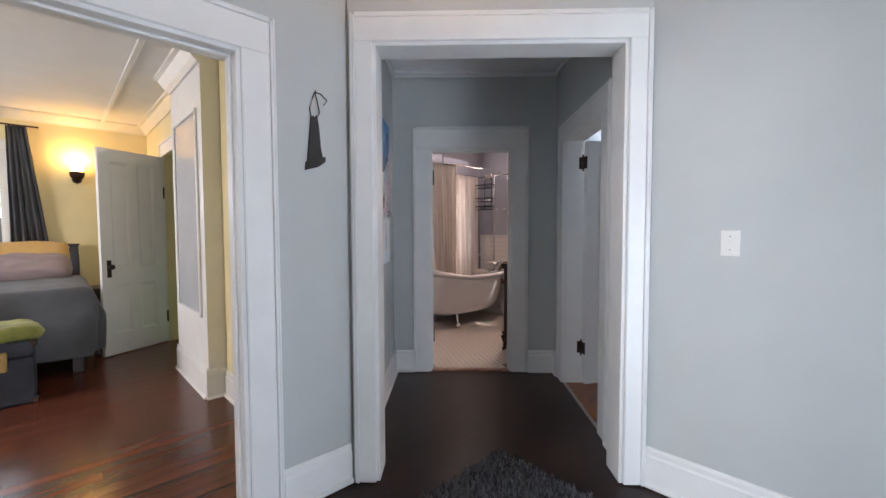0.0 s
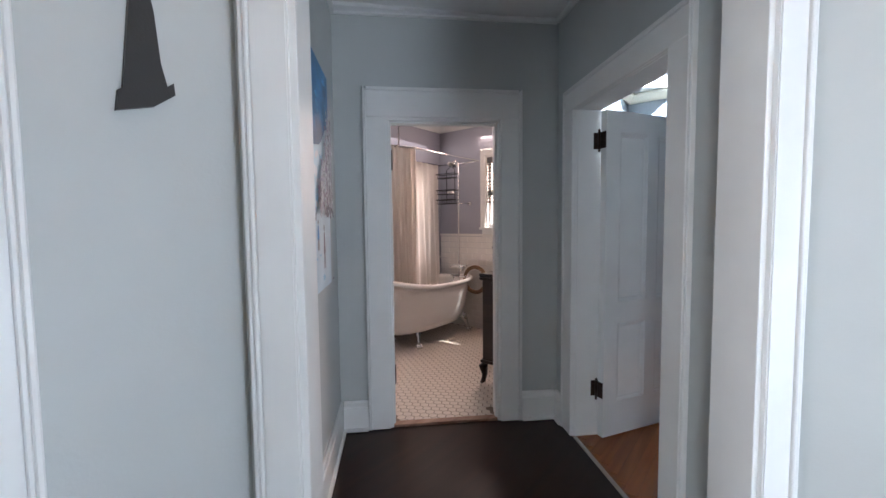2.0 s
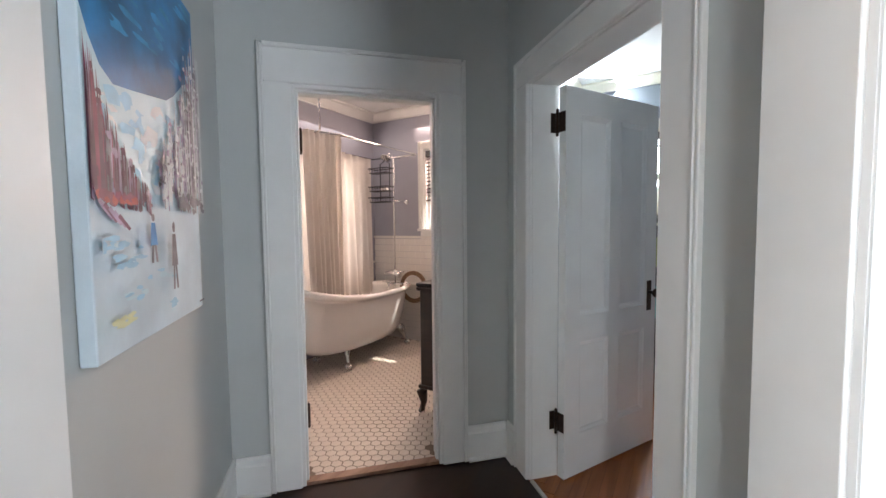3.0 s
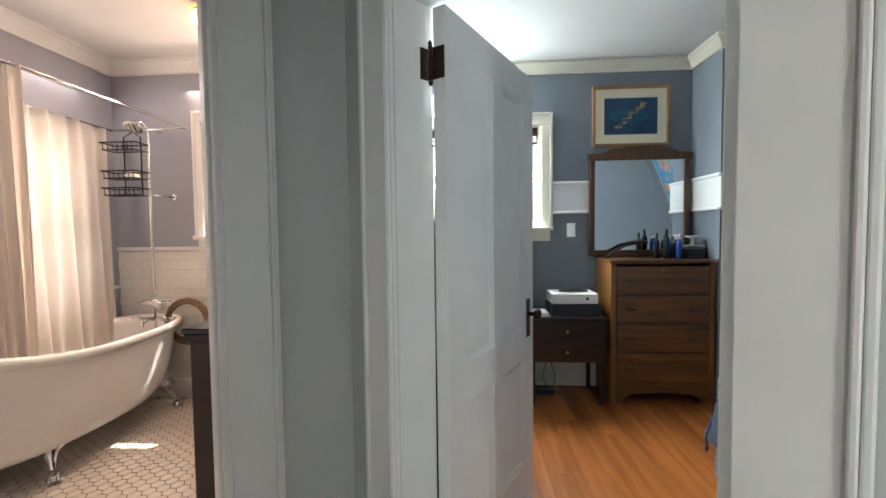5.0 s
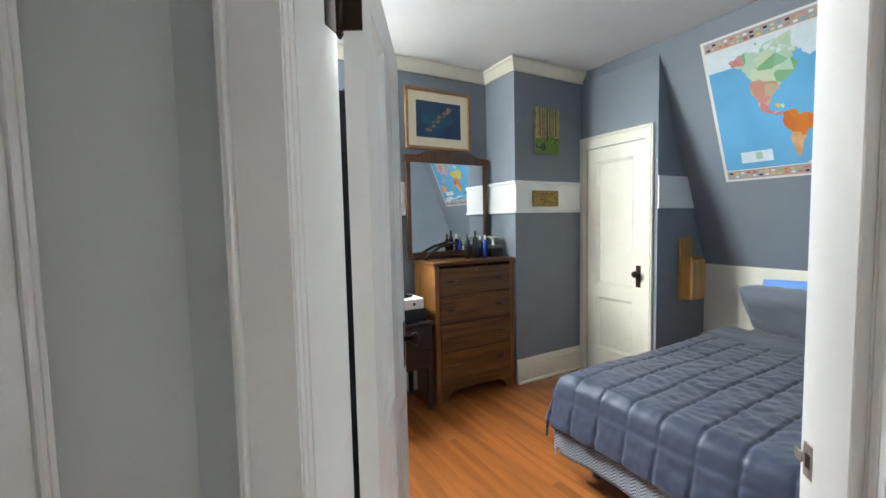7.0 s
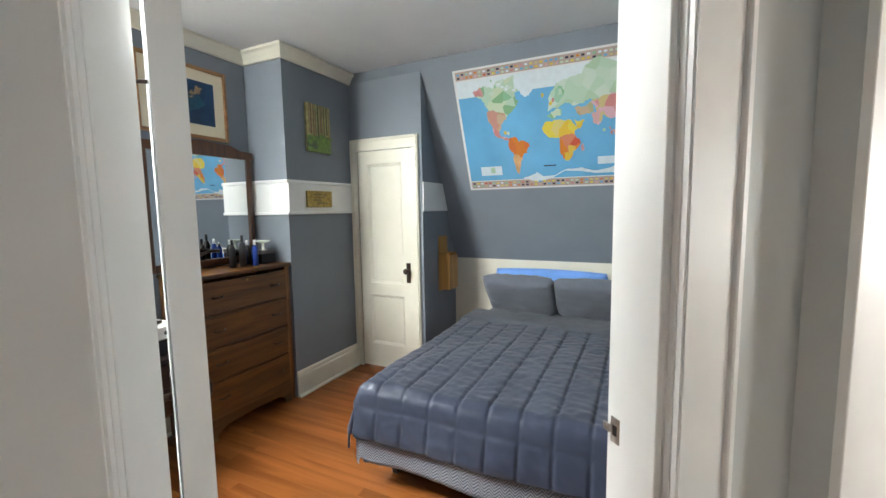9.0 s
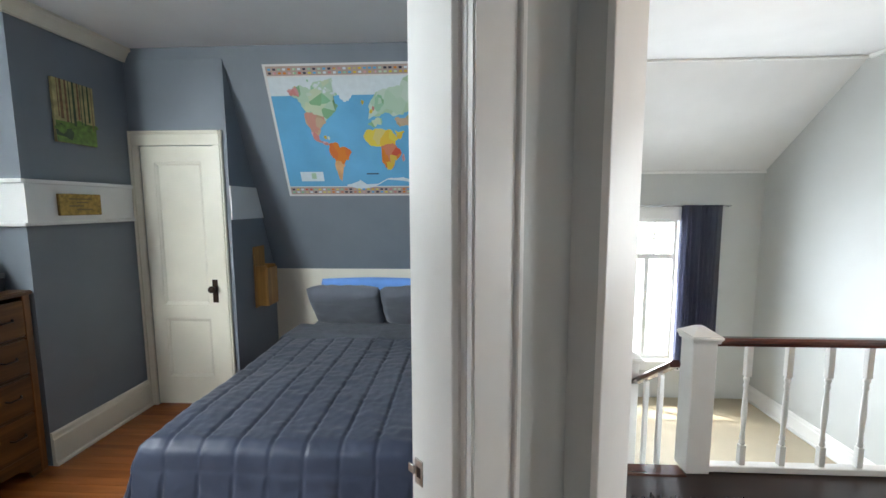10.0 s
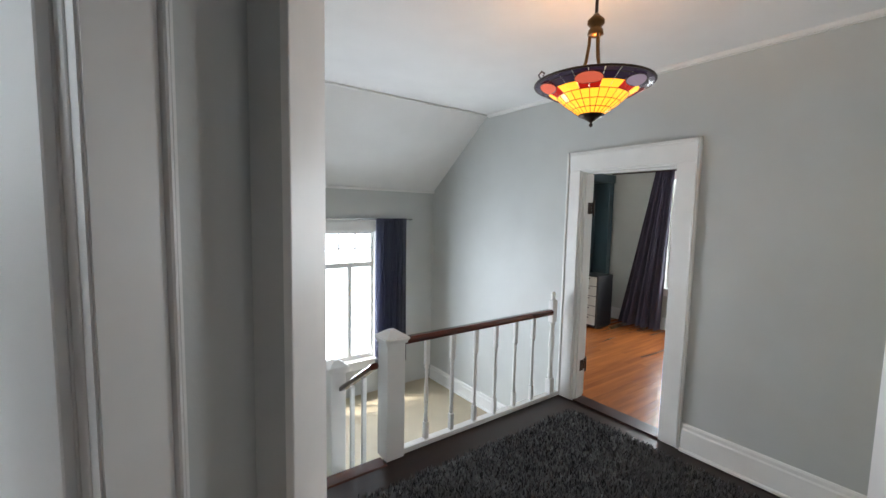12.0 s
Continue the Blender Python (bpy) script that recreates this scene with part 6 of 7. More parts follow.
part("upper_box", box((5.17, 0.70, 0.766), (5.40, 1.05, 0.845), 0.006), M_PLASTICW, bk, "white plastic casing")
part("mark", lathe([(0.012, 0), (0.012, 0.001)], 14, Matrix.Translation((5.17, 0.78, 0.805)) @ Matrix.Rotation(radians(-90), 4, "Y")), M_PLASTICB, bk)
tagged(part("game_pad", tube([(5.25, 0.98, 0.856), (5.23, 0.92, 0.862), (5.23, 0.82, 0.862), (5.25, 0.76, 0.856)], [0.008, 0.014, 0.014, 0.008], 8), M_PLASTICB), "black hand controller lying on the white box", "controller")
bkk = thing("book_pile", (5.2, 1.14, 0.675), "two thin striped books on the side table", "books")
part("book", box((5.12, 1.07, 0.675), (5.30, 1.23, 0.69), 0.002), flat("pale_striped_cover", (0.55, 0.55, 0.38), 0.5), bkk)
part("book", box((5.13, 1.08, 0.691), (5.29, 1.22, 0.706), 0.002), M_PLASTICW, bkk)
for i, (y, k) in enumerate(((0.98, 0.06), (1.05, -0.05))):
    tagged(part("cable", tube([(5.46, y, 0.33), (5.44, y + k, 0.22), (5.42, y + 1.6 * k, 0.12), (5.36, y + k, 0.02), (5.30, y + 2 * k, 0.008)], 0.004, 6), M_PLASTICB), "black cable hanging behind the side table", "cable")
tagged(part("power_strip", box((5.30, 1.0, 0.0), (5.36, 1.25, 0.04), 0.006), M_PLASTICB), "black power strip on the bedroom floor", "power strip")
# dark shelving behind the door
tr = thing("dark_shelf_unit", (5.3, 1.7, 0), "tall black open shelf unit under the window", "shelf unit")
for y in (1.30, 2.12):
    part("upright", box((5.14, y, 0), (5.50, y + 0.03, 1.43), 0.003), M_PLASTICB, tr)
part("back_panel", box((5.50, 1.30, 0.0), (5.512, 2.15, 1.43)), M_PLASTICB, tr)
for z in (0.05, 0.5, 0.95, 1.405):
    part("shelf", box((5.14, 1.33, z), (5.50, 2.12, z + 0.025), 0.003), M_PLASTICB, tr)
for i, (y, w_, h_, c_) in enumerate(((1.36, 0.2, 0.25, (0.1, 0.35, 0.33)), (1.62, 0.16, 0.3, (0.5, 0.5, 0.48)), (1.84, 0.2, 0.2, (0.08, 0.09, 0.12)))):
    tagged(part("storage_box", box((5.20, y, 0.525), (5.46, y + w_, 0.525 + h_), 0.006), flat("storage_box_card", c_)), "small storage box on the dark shelf unit", "box")
    tagged(part("storage_box", box((5.20, y, 0.975), (5.46, y + w_, 0.975 + h_), 0.006), flat("storage_box_card", c_[::-1])), "small storage box on the dark shelf unit", "box")

# ---- bathroom things ----
sash("window_bath", T0, T1, *TW, 1.32, 2.22, 0.14, M_WHITE, (1.77,), (), "small white bathroom window")
blind("window_blind", T0, T1, TW[0] + 0.01, TW[1] - 0.01, 1.63, 2.20, M_DARKWOOD, "dark wooden slatted blind in the bath window", 0.042, 25)
sash("window_bath_north", U0, U1, *UW, 0.95, 2.05, 0.14, M_WHITE, (1.5,), (), "white window behind the shower curtain")
jamb("bath_window_lining", T0, T1, *TW, 2.22, 0.14, M_WHITE, z0=1.32)
jamb("bath_north_lining", U0, U1, *UW, 2.05, 0.14, M_WHITE, z0=0.95)
for p0, p1, a, b in ((T0, T1, 0, TN - BN - 0.14), (U0, U1, 0, TX - 2.3), ((3.42, BN + 0.14), (TX, BN + 0.14), 0, 0)):
    if b > a:
        crown(p0, p1, a, b, 2.70, M_WHITE, 1, 0.10)
tagged(part("wall_cap", box((TX - 0.03, BN + 0.15, 1.205), (TX - 0.0005, TN, 1.235), 0.008, None, 2), M_TILE), "white tile cap on the wainscot", "trim", kind="structure")
tagged(part("wall_cap", box((2.3, TN - 0.03, 0.90), (TX - 0.03, TN - 0.0005, 0.93), 0.008), M_TILE), "white tile cap on the wainscot", "trim", kind="structure")

TCX, TCY, TLEN, TWID, TH = 4.31, 4.13, 1.60, 0.70, 0.67
tub = thing("clawfoot_tub", (TCX, TCY, 0), "white enamel roll-top tub on chrome claw feet", "bathtub")


def oval(k, ang):
    """Plan of the tub: round at the near end, squarer at the tap end."""
    c, s = math.cos(ang), math.sin(ang)
    p = 2.4
    r = (abs(c) ** p + abs(s) ** p) ** (-1 / p)
    return k * r * c * TLEN / 2, k * r * s * TWID / 2


bm = bmesh.new()
N = 48
levels = [(0.30, 0.175, 0), (0.60, 0.180, 0), (0.74, 0.205, 0), (0.84, 0.27, 0), (0.90, 0.36, 0), (0.94, 0.46, 0), (0.96, 0.545, 0), (0.985, 0.562, 0), (1.03, 0.566, 1), (1.055, 0.580, 1), (1.05, 0.598, 1), (1.01, 0.605, 1), (0.955, 0.596, 1), (0.93, 0.565, 0), (0.90, 0.45, 0), (0.85, 0.33, 0), (0.74, 0.25, 0), (0.55, 0.222, 0), (0.25, 0.215, 0)]
rings = []
for k, z, rim in levels:
    ring = []
    for i in range(N):
        a = 2 * math.pi * i / N
        x, y = oval(k, a)
        lift = 0.15 * max(0.0, -math.cos(a)) ** 2 * max(0.0, (z - 0.35) / 0.25) + 0.10 * max(0.0, (z - 0.25) / 0.35)
        ring.append(bm.verts.new((TCX + x, TCY + y, z + lift)))
    rings.append(ring)
for a, b in zip(rings, rings[1:]):
    for i in range(N):
        bm.faces.new((a[i], a[(i + 1) % N], b[(i + 1) % N], b[i])).smooth = True
bm.faces.new(rings[0][::-1])
bm.faces.new(rings[-1])
part("basin", bm, M_PORC, tub)


def claw(x, y, ang):
    m = Matrix.Translation((x, y, 0)) @ Matrix.Rotation(radians(ang), 4, "Z")
    bm = bmesh.new()
    add_lathe(bm, [(0.012, 0.0), (0.030, 0.008), (0.036, 0.03), (0.030, 0.052), (0.012, 0.06)], 12, m @ Matrix.Translation((0.04, 0, 0)))
    pts = [m @ Vector(p) for p in ((0.04, 0, 0.055), (0.03, 0, 0.085), (0.012, 0, 0.12), (0.0, 0, 0.16), (-0.03, 0, 0.20), (-0.06, 0, 0.235))]
    add_tube(bm, pts, [0.020, 0.016, 0.020, 0.034, 0.042, 0.03], 10)
    for k in (-1, 0, 1):
        add_tube(bm, [m @ Vector((0.05, 0.012 * k, 0.055)), m @ Vector((0.075, 0.02 * k, 0.035)), m @ Vector((0.07, 0.022 * k, 0.0))], [0.011, 0.010, 0.005], 6)
        add_tube(bm, [m @ Vector((0.0, 0.03 * k, 0.17)), m @ Vector((0.01, 0.06 * k, 0.20)), m @ Vector((-0.015, 0.085 * k, 0.225))], [0.016, 0.014, 0.006], 6)
    bmesh.ops.recalc_face_normals(bm, faces=bm.faces)
    part("claw_foot", bm, M_CHROME, tub, "chrome claw foot")


for sx, sy, an in ((-1, -1, 235), (-1, 1, 125), (1, -1, 305), (1, 1, 55)):
    claw(4.05 if sx < 0 else 4.95, TCY + sy * 0.17, an)

# tub filler and shower riser
FX, FY = 4.93, 4.04
fl = thing("tub_shower_fitting", (FX, FY, 0.6), "chrome tub taps with a tall shower riser", "shower fitting")
part("riser", tube([(FX, FY, 0.62), (FX, FY, 2.06), (FX - 0.01, FY, 2.12), (FX - 0.05, FY, 2.15), (FX - 0.10, FY, 2.13)], 0.009, 8), M_CHROME, fl)
part("shower_head", lathe([(0.012, 0.04), (0.02, 0.03), (0.06, 0.006), (0.062, 0.0), (0.05, 0.0)], 18, Matrix.Translation((FX - 0.13, FY, 2.09)) @ Matrix.Rotation(radians(30), 4, "Y")), M_CHROME, fl)
part("valve_body", tube([(FX, FY - 0.10, 0.70), (FX, FY + 0.10, 0.70)], 0.016, 10), M_CHROME, fl)
for k in (-1, 1):
    part("tap_handle", tube([(FX, FY + k * 0.10, 0.70), (FX - 0.01, FY + k * 0.13, 0.71), (FX - 0.02, FY + k * 0.17, 0.715)], [0.012, 0.01, 0.007], 8), M_CHROME, fl)
part("spout", tube([(FX, FY, 0.70), (FX - 0.07, FY, 0.72), (FX - 0.12, FY, 0.70), (FX - 0.13, FY, 0.66)], 0.013, 8), M_CHROME, fl)
part("hand_shower", tube([(FX - 0.03, FY - 0.09, 0.80), (FX - 0.03, FY + 0.02, 0.83), (FX - 0.03, FY + 0.12, 0.82)], [0.03, 0.018, 0.014], 10), M_CHROME, fl)
part("upper_taps", tube([(FX, FY - 0.12, 0.84), (FX, FY, 0.835), (FX, FY + 0.10, 0.84)], [0.008, 0.016, 0.008], 8), M_CHROME, fl)
part("wall_stay", tube([(FX, FY, 1.63), (TX - 0.002, FY - 0.0, 1.63)], 0.007, 8), M_CHROME, fl)
part("flange", lathe([(0.03, 0), (0.026, 0.006), (0.012, 0.012)], 16, Matrix.Translation((TX - 0.001, FY, 1.63)) @ Matrix.Rotation(radians(-90), 4, "Y")), M_CHROME, fl)
# curtain ring
ring = thing("curtain_ring", (TCX, TCY, 2.10), "chrome oval curtain ring hung from the ceiling", "curtain rail")
RZ, RB = 2.145, 0.31
pts = []
for i in range(13):
    a = math.pi / 2 + math.pi * i / 12
    pts.append((3.93 + RB * math.cos(a) * 1.15, TCY + RB * math.sin(a), RZ))
pts = [(TX - 0.12, TCY + RB, RZ)] + pts + [(TX - 0.12, TCY - RB, RZ)]
part("rail", tube(pts, 0.010, 8), M_CHROME, ring)
part("end_rail", tube([(TX - 0.12, TCY - RB, RZ), (TX - 0.10, TCY, RZ), (TX - 0.12, TCY + RB, RZ)], 0.010, 8), M_CHROME, ring)
part("wall_stay", tube([(TX - 0.10, TCY, RZ), (TX - 0.001, TCY, RZ)], 0.008, 8), M_CHROME, ring)
part("ceiling_stay", tube([(3.67, TCY - 0.29, RZ), (3.67, TCY - 0.29, 2.70)], 0.008, 8), M_CHROME, ring)
part("flange", lathe([(0.03, 2.685), (0.03, 2.70)], 14, Matrix.Translation((3.67, TCY - 0.29, 0))), M_CHROME, ring)
curtain("shower_curtain", (3.57, TCY - 0.20), (3.89, TCY - RB + 0.01), 0.60, RZ + 0.01, M_SHOWER, "gathered cream shower curtain hanging inside the tub", 7, 0.04, 0.2, 21, low=((3.66, TCY - 0.16), (3.96, TCY - 0.24)))
curtain("shower_curtain", (3.66, TCY + 0.16), (TX - 0.16, TCY + RB), 0.55, RZ - 0.005, M_SHOWER, "translucent white shower curtain drawn before the window", 11, 0.035, 0.1, 22, low=((3.76, TCY + 0.14), (TX - 0.24, TCY + 0.24)))

# wire caddy on the riser
cd = thing("shower_caddy", (FX, FY, 1.65), "black wire caddy with three trays on the riser", "shower caddy")
cy0, cy1, cx0, cx1 = FY - 0.02, FY + 0.24, FX - 0.15, FX - 0.02
for y in (FY + 0.04, FY + 0.17):
    part("upright", tube([(FX - 0.02, FY + 0.10, 2.09), (FX - 0.02, y, 2.05), (FX - 0.02, y, 1.62)], 0.005, 6), M_BLACK, cd)
for z in (1.94, 1.74, 1.62):
    part("tray_rim", tube([(cx0, cy0, z + 0.05), (cx1, cy0, z + 0.05), (cx1, cy1, z + 0.05), (cx0, cy1, z + 0.05)], 0.005, 6, True), M_BLACK, cd)
    part("tray_base", tube([(cx0 + 0.01, cy0 + 0.01, z), (cx1 - 0.01, cy0 + 0.01, z), (cx1 - 0.01, cy1 - 0.01, z), (cx0 + 0.01, cy1 - 0.01, z)], 0.004, 6, True), M_BLACK, cd)
    for i in range(7):
        y = cy0 + 0.02 + (cy1 - cy0 - 0.04) * i / 6
        part("wire", tube([(cx0, y, z + 0.05), (cx0 + 0.01, y, z), (cx1 - 0.01, y, z), (cx1, y, z + 0.05)], 0.0025, 5), M_BLACK, cd)
tagged(part("soap_bar", box((cx0 + 0.03, cy0 + 0.04, 1.745), (cx1 - 0.03, cy0 + 0.12, 1.775), 0.01, None, 2), M_PLASTICW), "white soap bar in the wire caddy", "soap")

# vanity
M_SLATE = material("dark_polished_stone", (0.03, 0.03, 0.034), 0.12, vary=0.3, scale=30)
va = thing("vanity_cabinet", (4.1, 2.62, 0), "black wooden vanity on curved legs with a dark top", "vanity")
VX0, VX1, VY0, VY1 = 3.60, 4.42, 2.36, 2.83
part("body", box((VX0, VY0, 0.22), (VX1, VY1, 0.90), 0.006), M_DARKWOOD, va)
part("moulding", box((VX0 - 0.015, VY0, 0.20), (VX1 + 0.015, VY1 + 0.015, 0.225), 0.006), M_DARKWOOD, va)
part("cornice", box((VX0 - 0.02, VY0, 0.90), (VX1 + 0.02, VY1 + 0.02, 0.93), 0.008, None, 2), M_DARKWOOD, va)
part("worktop", box((VX0 - 0.02, VY0, 0.93), (VX1 + 0.02, VY1 + 0.02, 0.955), 0.005), M_SLATE, va, "dark polished stone top")
for i in range(2):
    x = VX0 + 0.03 + i * 0.39
    d_ = part("door", box((x, VY1, 0.25), (x + 0.37, VY1 + 0.016, 0.88), 0.005), M_DARKWOOD, va)
    part("knob", lathe([(0.006, 0), (0.013, 0.012), (0.008, 0.022)], 10, Matrix.Translation((x + (0.33 if i == 0 else 0.04), VY1 + 0.016, 0.55)) @ Matrix.Rotation(radians(-90), 4, "X")), M_BRONZE, d_)
for x in (VX0 + 0.03, VX1 - 0.03):
    for y in (VY0 + 0.04, VY1 - 0.02):
        k = 1 if y > 2.6 else 0
        part("leg", tube([(x, y, 0.21), (x, y + 0.03 * k, 0.16), (x, y + 0.015 * k, 0.09), (x, y + 0.03 * k, 0.035), (x, y + 0.05 * k, 0.012)], [0.038, 0.04, 0.024, 0.022, 0.014], 10), M_DARKWOOD, va, "curved dark wooden leg")
tap = thing("basin_tap", (4.1, 2.45, 0.955), "dark bronze tap on the vanity", "tap")
part("neck", tube([(4.1, 2.42, 0.955), (4.1, 2.42, 1.12), (4.1, 2.47, 1.18), (4.1, 2.54, 1.15), (4.1, 2.54, 1.10)], 0.011, 8), M_BRONZE, tap)
for k in (-1, 1):
    part("handle", lathe([(0.02, 0.955), (0.012, 0.985), (0.018, 1.005), (0.006, 1.025)], 12, Matrix.Translation((4.1 + 0.09 * k, 2.42, 0))), M_BRONZE, tap)
# wicker loop and wire basket beside the tub
wk = thing("wire_towel_basket", (4.97, 3.50, 0), "brown wire basket stand with rolled towels", "basket")
for z in (0.02, 0.18, 0.34, 0.50):
    part("hoop", tube([(4.97 + 0.12 * math.cos(a * math.pi / 8), 3.50 + 0.12 * math.sin(a * math.pi / 8), z) for a in range(16)], 0.005, 6, True), M_BRONZE, wk)
for a in range(8):
    part("wire", tube([(4.97 + 0.12 * math.cos(a * math.pi / 4), 3.50 + 0.12 * math.sin(a * math.pi / 4), z) for z in (0.0, 0.25, 0.52)], 0.004, 6), M_BRONZE, wk)
for i, z in enumerate((0.10, 0.24, 0.38)):
    tagged(part("rolled_towel", tube([(4.90, 3.50, z), (4.94, 3.50, z), (5.0, 3.5, z), (5.04, 3.50, z)], [0.05, 0.066, 0.066, 0.05], 12), cloth("white_towel", (0.72, 0.70, 0.66))), "rolled white towel in the wire basket", "towel")
wr = thing("wicker_hoop", (5.02, 3.74, 0.62), "round brown wicker hoop leaning at the tub end", "wicker hoop")
WMAT = material("brown_wicker", (0.22, 0.13, 0.07), 0.7, vary=0.5, scale=60, bump=0.8, bump_scale=150)
for r in (0.17, 0.15):
    part("woven_hoop", tube([(5.03, 3.86 + r * math.cos(a * math.pi / 10), 0.66 + r * math.sin(a * math.pi / 10)) for a in range(20)], 0.016, 6, True), WMAT, wr)
hk = thing("wall_hook", (TX, 3.66, 1.06), "chrome robe hook on the tiled wall", "hook")
part("arm", tube([(TX, 3.66, 1.06), (TX - 0.05, 3.66, 1.05), (TX - 0.07, 3.66, 1.08)], 0.008, 8), M_CHROME, hk)
part("rose", lathe([(0.024, 0), (0.02, 0.006), (0.01, 0.01)], 14, Matrix.Translation((TX - 0.001, 3.66, 1.06)) @ Matrix.Rotation(radians(-90), 4, "Y")), M_CHROME, hk)
cl = thing("ceiling_lamp", (4.55, 3.25, 2.70), "glass dish lamp on the bathroom ceiling, lit", "ceiling lamp")
part("base", lathe([(0.12, 2.68), (0.13, 2.699)], 20, Matrix.Translation((4.55, 3.25, 0))), M_BRASS, cl)
part("glass_dish", lathe([(0.02, 2.60), (0.09, 2.62), (0.14, 2.655), (0.145, 2.675)], 24, Matrix.Translation((4.55, 3.25, 0))), glow("warm_lamp_glass", (1.0, 0.62, 0.28), 1.8), cl, "warm glowing glass dish")

# ---- yellow bedroom things ----
for p0, p1, a, b in ((Y0, Y1, 0, GN - 4.72), ((GW, GN), (GX, GN), 0, GX - GW)):
    crown(p0, p1, a, b, CEIL, M_CREAM, 1, 0.11)
crown((0.97, 4.72), (0.97, 3.68), 0.0, 1.04, CEIL, M_WHITE, 1, 0.13)
tagged(part("ceiling_trim", box((0.62, 2.2, CEIL - 0.02), (0.66, GN - 0.1, CEIL - 0.001), 0.004), M_WHITE), "thin moulding on the bedroom ceiling", "trim", kind="structure")
baseboard((0.97, 4.72), (0.97, 3.68), [(0, 1.04)], M_WHITE, h=0.23)
baseboard((GX + 0.05, 3.68), (0.97, 3.68), [(0, 0.20)], M_WHITE, h=0.23, side=2)
baseboard(Y0, Y1, [(0.02, YD2[0] - 0.1), (YD2[1] + 0.1, GN - 4.72), (GN - 3.68, GN - NY - 0.15)], M_WHITE, h=0.2)
baseboard((GW, GN), (GX, GN), [(0, GX - GW)], M_WHITE, h=0.2)
casing("yellow_inner_trim", Y0, Y1, *YD2, 2.19, 0.09, 0.02, M_WHITE)
pn = thing("pilaster_panel", on_wall((0.97, 4.72), (0.97, 3.68), 0, 0), "white moulded panel on the chimney breast", "panel", kind="structure")
pm_ = along((0.97, 4.72), (0.97, 3.68))[0]
for lo, hi in (((0.12, -0.018, 0.62), (0.15, -0.0005, 2.28)), ((0.89, -0.018, 0.62), (0.92, -0.0005, 2.28)), ((0.15, -0.018, 0.62), (0.89, -0.0005, 0.65)), ((0.15, -0.018, 2.25), (0.89, -0.0005, 2.28))):
    part("moulding", box(lo, hi, 0.006, pm_), M_WHITE, pn)
part("sunk_panel", box((0.151, -0.004, 0.651), (0.889, -0.0006, 2.249), 0, pm_), material("pale_grey_gloss", (0.50, 0.52, 0.55), 0.15, vary=0.03), pn, "glossy pale grey panel")
door_leaf("panelled_door", (1.085, 5.87, 0.012), 207, 0.67, 2.16, 0.036, M_WHITE, P4(0.67, 2.16, 0.73, 0.92), "white four-panel door standing half open in the yellow room", (0.60, 0.93), "panelled doors", (0.3, 1.75), None, 1)

sc = thing("wall_sconce", (0.37, GN, 2.0), "bronze wall sconce with a glowing glass cup", "sconce")
SX, SZ = 0.37, 2.08
part("back_plate", lathe([(0.05, 0), (0.045, 0.012), (0.02, 0.018)], 16, Matrix.Translation((SX, GN - 0.001, SZ - 0.12)) @ Matrix.Rotation(radians(90), 4, "X")), M_BRONZE, sc)
part("arm", tube([(SX, GN - 0.01, SZ - 0.12), (SX, GN - 0.06, SZ - 0.17), (SX, GN - 0.10, SZ - 0.14), (SX, GN - 0.10, SZ - 0.09)], 0.011, 8), M_BRONZE, sc)
part("cup", lathe([(0.01, SZ - 0.17), (0.03, SZ - 0.15), (0.07, SZ - 0.09), (0.075, SZ - 0.04), (0.07, SZ - 0.035)], 18, Matrix.Translation((SX, GN - 0.10, 0))), M_BRONZE, sc)
part("glass_shade", lathe([(0.055, SZ - 0.04), (0.062, SZ + 0.02), (0.066, SZ + 0.08), (0.06, SZ + 0.08)], 18, Matrix.Translation((SX, GN - 0.10, 0))), glow("sconce_glass", (1.0, 0.62, 0.22), 9.0), sc, "glowing amber glass shade")
sash("window_yellow_room", (GW, GN), (GX, GN), *YW, 1.0, 2.25, 0.14, M_WHITE, (1.62,), (), "white bedroom window")
sash("window_yellow_west", (GW, NY + 0.14), (GW, GN), 1.75, 3.05, 0.8, 2.25, 0.14, M_WHITE, (1.5,), (), "white bedroom window")
casing("yellow_window_trim", (GW, GN), (GX, GN), *YW, 2.25, 0.08, 0.02, M_WHITE, "white painted window trim", head=0.09, sill=1, z0=1.0)
curtain("curtain", (-0.22, GN - 0.09), (-0.05, GN - 0.09), 0.75, 2.52, M_GREYC, "dark grey bedroom curtain on a thin rod", 5, 0.03, 0.5, 31, low=((-0.22, GN - 0.09), (0.14, GN - 0.09)))
tagged(part("curtain_rod", tube([(-1.75, GN - 0.09, 2.53), (0.05, GN - 0.09, 2.53)], 0.009, 8), M_BRONZE), "dark curtain rod above the bedroom window", "curtain rod")
yb = thing("bed", (-0.6, 5.0, 0), "bed with a dark wooden headboard", "bed")
BXL, BXR = -1.25, 0.36
part("frame", box((BXL + 0.05, 5.15, 0.15), (BXR - 0.05, 6.85, 0.30), 0.01), M_DARKWOOD, yb)
part("mattress", box((BXL + 0.02, 5.12, 0.30), (BXR - 0.02, 6.82, 0.74), 0.06, None, 3), M_SHEET, yb)
for x in (BXL, BXR - 0.09):
    part("head_post", box((x, 6.84, 0), (x + 0.08, 6.91, 1.14), 0.006), M_DARKWOOD, yb)
part("head_rail", box((BXL + 0.08, 6.85, 1.03), (BXR - 0.09, 6.90, 1.11), 0.004), M_DARKWOOD, yb)
part("head_cap", box((BXL - 0.01, 6.83, 1.14), (BXR + 0.0, 6.92, 1.165), 0.004), M_DARKWOOD, yb)
